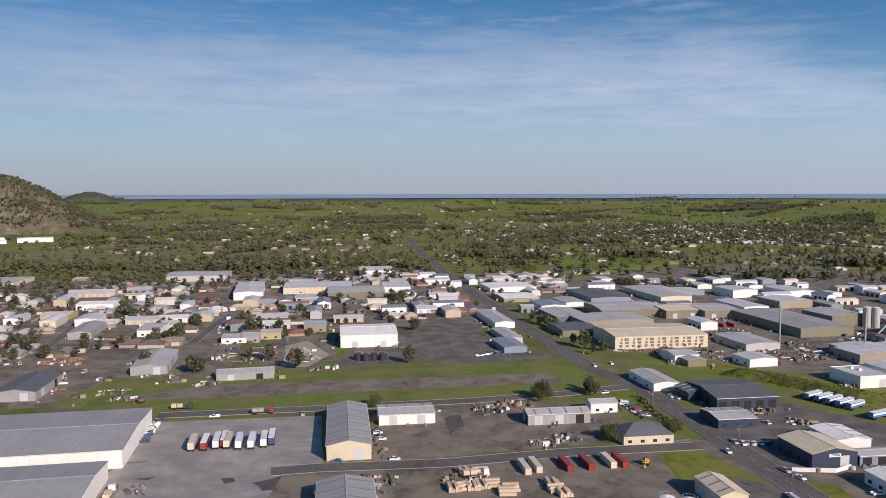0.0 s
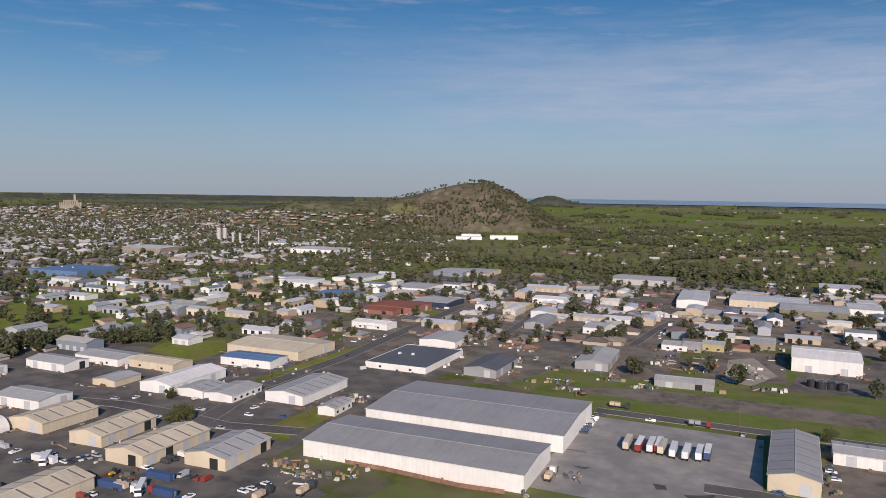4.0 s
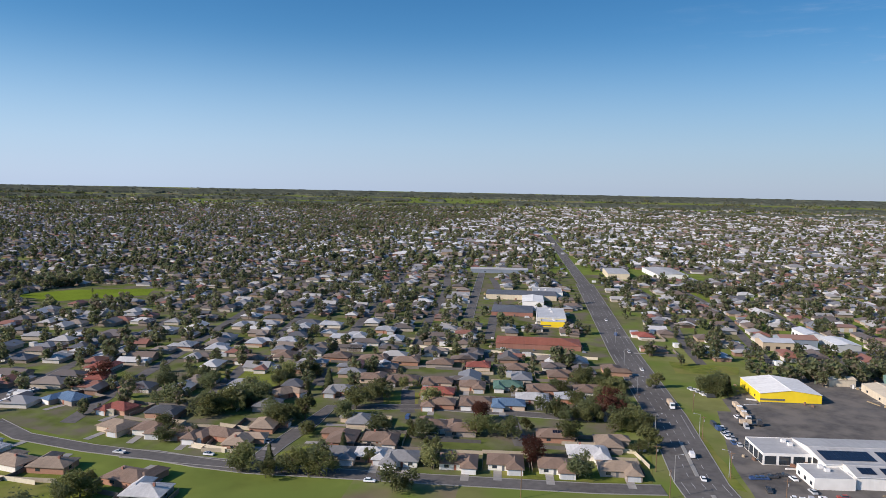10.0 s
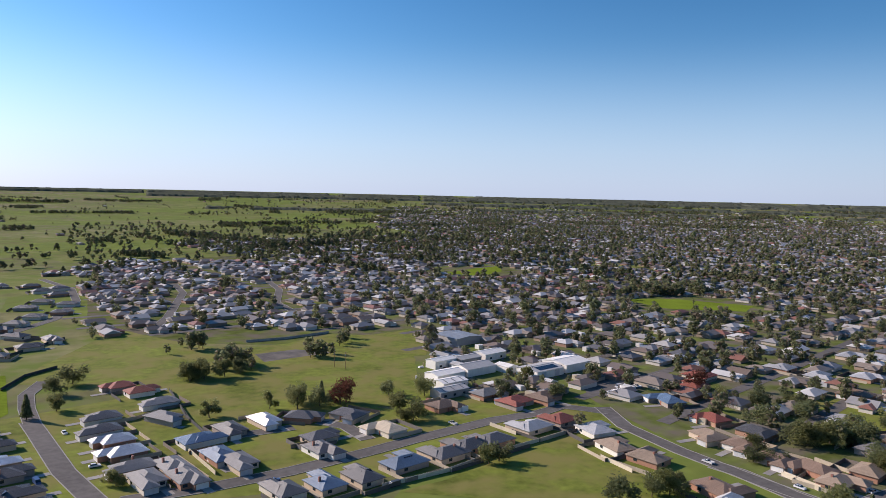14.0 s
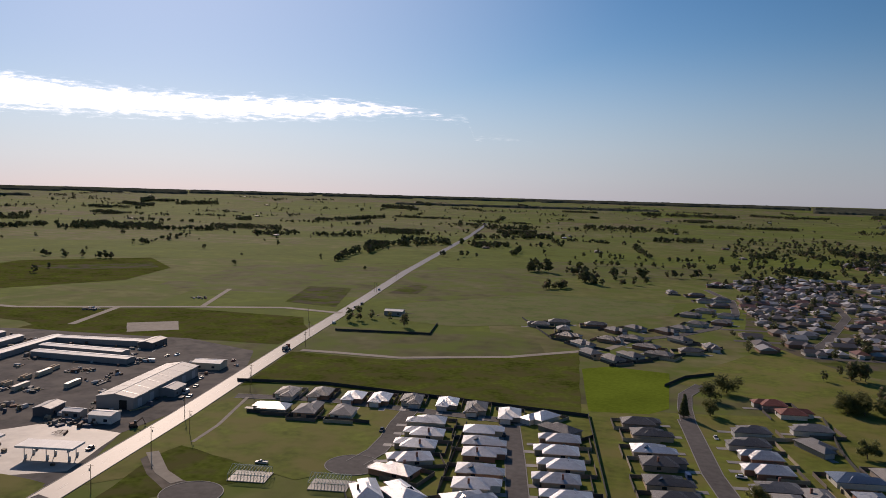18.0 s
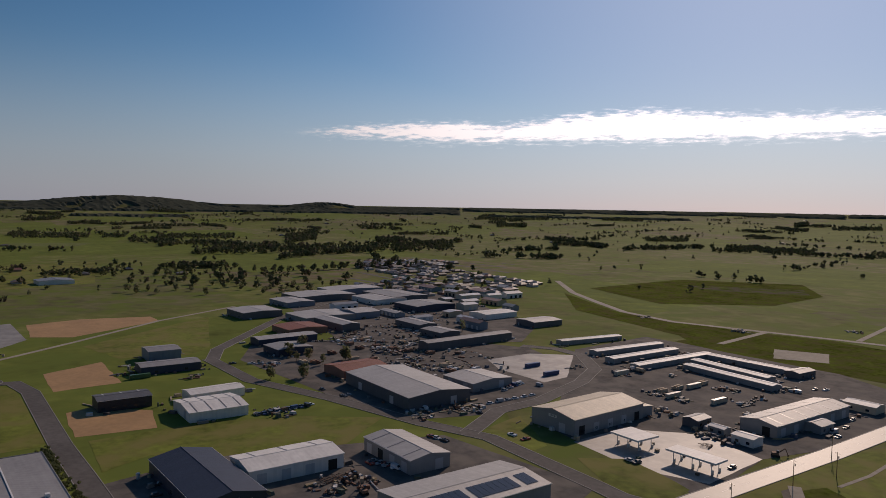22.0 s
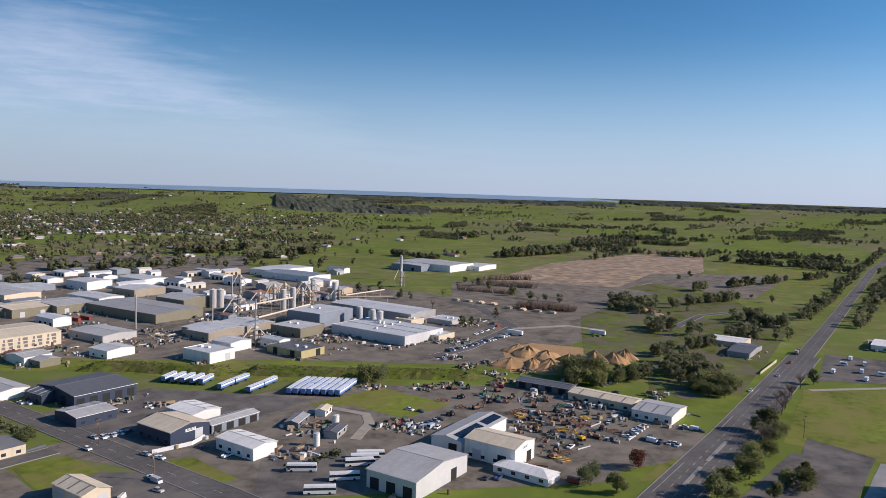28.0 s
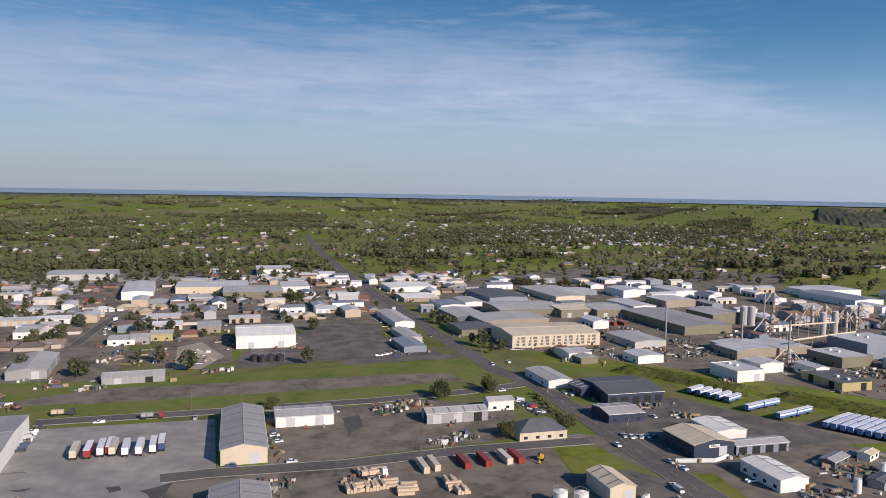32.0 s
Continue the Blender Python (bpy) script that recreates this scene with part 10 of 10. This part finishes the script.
wood(-889, 417, -840, 439, 25, 10)
wood(-1102, 644, -1072, 696, 45, 13)
wood(-642, 246, -603, 277, 14, 8)
wood(-598, 285, -593, 326, 18, 9)
wood(-657, 633, -604, 618, 25, 12)
wood(-1081, 820, -1118, 970, 40, 10)
wood(-3474, 1630, -3088, 1818, 90, 11)
wood(-2579, 2302, -2008, 2266, 90, 9)
wood(-533, 578, -498, 592, 12, 7)
wood(-847, 57, -889, 192, 25, 10)
wood(-860, -357, -874, -305, 35, 11)
wood(-941, -69, -940, -48, 25, 12)
wood(-1662, -702, -1863, -679, 30, 10)
wood(-827, 236, -805, 280, 20, 10)
wood(-1005, -15, -1013, 22, 25, 10)
wood(-2849, -1062, -3188, -910, 90, 11)
wood(-3487, 1591, -3108, 1774, 90, 12)
wood(-595, -591, -690, -557, 60, 12)
wood(-668, -1593, -733, -1378, 70, 12)
wood(-859, -694, -847, -578, 30, 10)
wood(-1966, -855, -2169, -763, 30, 10)
wood(-1412, -2024, -1241, -1489, 40, 11)
wood(-1003, -1982, -1237, -2006, 60, 12)
wood(-702, -250, -695, -203, 14, 8)
wood(-434, -1037, -449, -875, 30, 10)
wood(-2014, -1730, -2355, -1611, 60, 12)
wood(-1198, -2852, -1661, -2780, 120, 12)
wood(-2431, -2598, -2975, -2373, 120, 12)
wood(552, -1371, 413, -1539, 45, 11)
wood(548, -2235, 391, -2298, 90, 12)
wood(549, -1569, 453, -1599, 30, 11)
wood(181, -1063, 148, -1055, 28, 17)
wood(102, -979, 65, -936, 14, 15)
wood(245, -2533, -51, -2478, 70, 13)
wood(-161, -1288, -237, -1184, 25, 9)
wood(-170, -1550, -218, -1564, 30, 9)
wood(-355, -1785, -504, -1272, 60, 11)
wood(-428, -1290, -605, -1383, 40, 13)
wood(-576, -2092, -1196, -2290, 60, 12)
wood(128, -869, 105, -894, 10, 9)
wood(-768, -1758, -920, -1340, 30, 11)
wood(-143, -2881, -481, -2860, 40, 10)
wood(1102, -2265, 1011, -2676, 60, 11)
wood(87, -3664, -340, -3638, 90, 12)
wood(1344, -773, 1248, -922, 35, 11)
wood(1982, -1356, 1623, -1273, 40, 11)
wood(1405, -1457, 1036, -1643, 30, 11)
wood(2276, -2987, 2217, -3092, 70, 13)
wood(939, -1564, 677, -1650, 35, 10)
wood(427, -1739, 263, -1920, 40, 12)
wood(2734, -1007, 2584, -1120, 70, 13)
wood(842, 899, 829, 780, 30, 11)
wood(1282, 1172, 1364, 1145, 60, 13)
wood(949, 774, 1186, 773, 60, 15)
wood(1897, 1504, 2196, 1098, 40, 11)
wood(1649, 994, 1818, 779, 30, 11)
wood(2023, 799, 2251, 597, 40, 11)
wood(1267, 763, 1330, 569, 14, 10)
wood(1287, 540, 1271, 305, 20, 11)
wood(2129, 432, 2119, 248, 40, 12)
wood(1661, 255, 1779, 71, 12, 10)
wood(1169, 36, 1213, -67, 16, 8)
wood(2004, -135, 1669, -429, 160, 11)
wood(1250, -132, 1239, -247, 30, 10)
wood(620, 367, 644, 314, 22, 8)
wood(653, 259, 663, 213, 16, 12)
wood(1222, 173, 1277, 59, 10, 9)
wood(2252, 2440, 2388, 2123, 120, 12)
wood(2601, 1518, 3153, 1221, 60, 11)
wood(1384, -352, 1887, -1010, 90, 11)
wood(1509, -932, 1510, -1074, 40, 11)
wood(1903, -1319, 1906, -1514, 40, 11)
wood(1473, -1245, 1503, -1582, 40, 11)
wood(2959, -1083, 2899, -1312, 40, 11)
wood(2264, 484, 2355, 273, 50, 14)
wood(2237, 724, 2250, 607, 50, 13)
wood(1302, 422, 1311, 320, 50, 12)
wood(945, -54, 944, -84, 10, 9)
wood(58, 1453, 161, 1374, 45, 11)
wood(220, 1884, 447, 1908, 60, 11)
wood(268, 1231, 367, 1225, 45, 13)
wood(326, 941, 400, 916, 40, 13)
wood(406, 929, 478, 905, 35, 11)
wood(1189, 3198, 1629, 3246, 120, 12)
wood(640, 359, 862, 298, 20, 10)
wood(466, 238, 564, 223, 10, 9)
wood(838, 379, 1148, 325, 16, 11)
wood(392, 223, 410, 210, 12, 9)
wood(826, 234, 1264, 291, 8, 8)
brush(667, 568, 699, 504, 12, 7)
brush(560, 427, 586, 380, 16, 7)
brush(706, 599, 762, 560, 10, 7)
brush(575, 438, 589, 378, 16, 5)
brush(864, 153, 898, 59, 8, 7)
brush(613, 550, 636, 485, 14, 5)

# ---- the town and the country beyond ----
PARKS += [(-620, 345, 85), (-650, 340, 80), (-590, -860, 70), (-625, -510, 70), (-460, 480, 40)]
estate(36, 62, 560, 1000, 60)
estate(62, 80, 560, 700, 12)
estate(5, 36, 600, 900, 40)
estate(350, 366, 640, 950, 30)
estate(320, 350, 620, 980, 45)
estate(88, 104, 1700, 2900, 90)
estate(238, 252, 650, 950, 20)
town(93, 150, 330, 620, 0.85, 1.0, ("brown", "brown", "grey", "tan", "red", "zinc", "dark", "white"), 400)
town(64, 152, 620, 3800, 0.88, 1.0)
town(64, 93, 520, 620, 0.6, 0.8)
town(44, 64, 1150, 3000, 0.8, 1.0)
town(36, 64, 560, 1150, 0.4, 0.9)
town(34, 44, 1150, 2300, 0.35, 1.0)
town(152, 174, 590, 1150, 0.92, 0.5)
town(150, 164, 1150, 1700, 0.6, 1.0)
town(10, 36, 560, 930, 0.8, 0.9)
town(0, 10, 640, 1080, 0.7, 0.5)
town(350, 360, 640, 1000, 0.6, 0.5)
town(238, 250, 880, 1400, 0.8, 0.1)
town(330, 352, 1650, 2400, 0.25, 0.8)
scatter(60, 150, 600, 3300, 1500, 5, 12)
scatter(0, 45, 930, 1300, 700, 6, 12)
scatter(322, 360, 1000, 1600, 350, 6, 12)
scatter(0, 40, 1300, 2600, 380, 5, 11)
scatter(300, 360, 1600, 3400, 420, 4, 11)
scatter(150, 262, 1000, 4000, 700, 4, 11)
scatter(140, 175, 1150, 2200, 700, 6, 13)
scatter(250, 264, 900, 1250, 110, 6, 12)
scatter(262, 286, 900, 1400, 90, 5, 11)
wood(1542, -219, 1558, -500, 260, 11)
wood(1500, -480, 1558, -806, 340, 11)
wood(1900, -500, 2090, -640, 420, 11)
for x, y in ((1003, 222), (1013, 177), (1093, 167), (1105, 111), (1085, 60), (1262, 70), (1245, -82), (1180, -20), (1150, -150), (960, 90), (1040, 250), (905, 130)):
    far_house(x, y, ROT + rnd.choice((0, 1.5708)))
    for k in range(5):
        clump_tree(x + rnd.uniform(-30, 30), y + rnd.uniform(-30, 30), rnd.uniform(5, 11))
scatter(0, 64, 560, 1150, 450, 5, 11)
scatter(58, 165, 3100, 4600, 1500, 8, 14)
belt(-480, 75, -520, 290, 110, 8, 13, 14)
belt(-520, 290, -470, 345, 40, 8, 12, 14)
rural(0, 62, 1400, 4400, 90, 150)
rural(150, 262, 900, 4400, 120, 40)
rural(262, 318, 1100, 4400, 90, 50)
rural(318, 360, 1100, 4400, 100, 120)
rural(322, 360, 1150, 2700, 20, 220)
rural(0, 26, 1100, 2600, 20, 130)
scatter(318, 400, 1000, 3000, 1300, 4, 10)
rural(62, 150, 3100, 4500, 90, 60)
for side in (-1, 1):
    belt(720, 198 + side * 22, 1900, 400 + side * 24, 130, 6, 12, 6)
for a0, a1, r0, r1 in ((242, 276, 4150, 4800), (276, 300, 4400, 4800), (215, 242, 4500, 4830), (170, 215, 4600, 4840), (150, 170, 4350, 4820), (64, 150, 4350, 4840), (40, 64, 4300, 4820), (318, 338, 3700, 4000), (300, 322, 4150, 4450),
                       (0, 12, 4250, 4420), (14, 30, 4300, 4480), (340, 356, 4330, 4480), (262, 270, 3650, 3800), (180, 200, 4000, 4110), (225, 240, 4050, 4160), (40, 62, 3850, 4120), (64, 100, 3800, 4080), (104, 150, 3950, 4150), (70, 90, 3350, 3500), (100, 120, 3600, 3750), (128, 146, 3500, 3650), (152, 166, 3300, 3450)):
    canopy(a0, a1, r0, r1, 10)
canopy(314, 326, 3000, 3450, 11)
woods(150, 262, 1500, 4300, 60)
woods(262, 320, 1500, 4300, 55)
woods(320, 400, 1400, 4300, 75)
woods(62, 150, 2400, 4300, 90)
tagged(new("bare_brush", BRUSH.mesh("bare_brush", ["twig"])), "leafless brown shrubs and saplings", "shrubs", "", "stuff")
g = Geo()
for i in range(104):
    for r in (4540, 4960):
        a = radians(-72 + i)
        g.v.append((-r * math.sin(a), r * math.cos(a), rise_of_land(r) - 4 + 9 * min(1.0, i / 30)))
for i in range(103):
    g.f.append((2 * i, 2 * i + 1, 2 * i + 3, 2 * i + 2))
    g.m.append(0)
tagged(new("water", g.mesh("water", ["sea"])), "blue strip of open sea on the horizon", "sea", "", "structure")
tagged(new("yard_clutter", CLUTTER.mesh("yard_clutter", ["junk"])), "crates, drums, bins, pallets and scrap lying in the yards", "clutter", "", "stuff")
soup("far_trees", FAR_V, FAR_F, "leaf_far_hazed", "scattered trees, hedges and woods of the plain, greens paled for haze", "stuff", "trees")
tagged(new("far_roofs", FAR_ROOF.mesh("far_roofs", ["roof_far"])), "many small mixed roofs of the town", "roofs", "", "stuff")
tagged(new("centre_roofs", ROOF_CENTRE.mesh("centre_roofs", ["roof_centre"])), "pale metal roofs of the town centre and farms", "roofs", "", "stuff")
tagged(new("far_trunks", TRUNK.mesh("far_trunks", ["bark"])), "brown trunks of the scattered trees", "trunks", "", "stuff")
tagged(new("far_house_walls", FAR_WALL.mesh("far_house_walls", ["wall_far"])), "pale and brick walls of distant houses", "houses", "", "stuff")
tagged(new("side_streets", STREET.mesh("side_streets", ["asphalt"])), "narrow grey residential side streets", "road", "", "structure")
tagged(new("garden_sheds", FAR_SHED.mesh("garden_sheds", ["shed_far"])), "small pale garden sheds and carports", "sheds", "", "stuff")
tagged(new("driveways", DRIVE.mesh("driveways", ["concrete"])), "pale concrete driveways beside the bungalows", "driveway", "", "structure")
chooser("fence_boards", [(0.09, 0.085, 0.08), (0.2, 0.17, 0.14), (0.42, 0.36, 0.27), (0.14, 0.13, 0.12)], 0.85, 0.2, 0.8)
tagged(new("garden_fences", GARDEN_FENCE.mesh("garden_fences", ["fence_boards"])), "grey and brown board fences between gardens", "fence", "", "stuff")
for seg in (((300, 126), (332, 131)), ((268, 121), (292, 125)), ((-300, 28), (-340, 24)), ((-262, 36), (-282, 32))):
    strip(seg, 1.6, 0.32, "traffic_island", "kerb", "pale kerbed traffic island in the road")
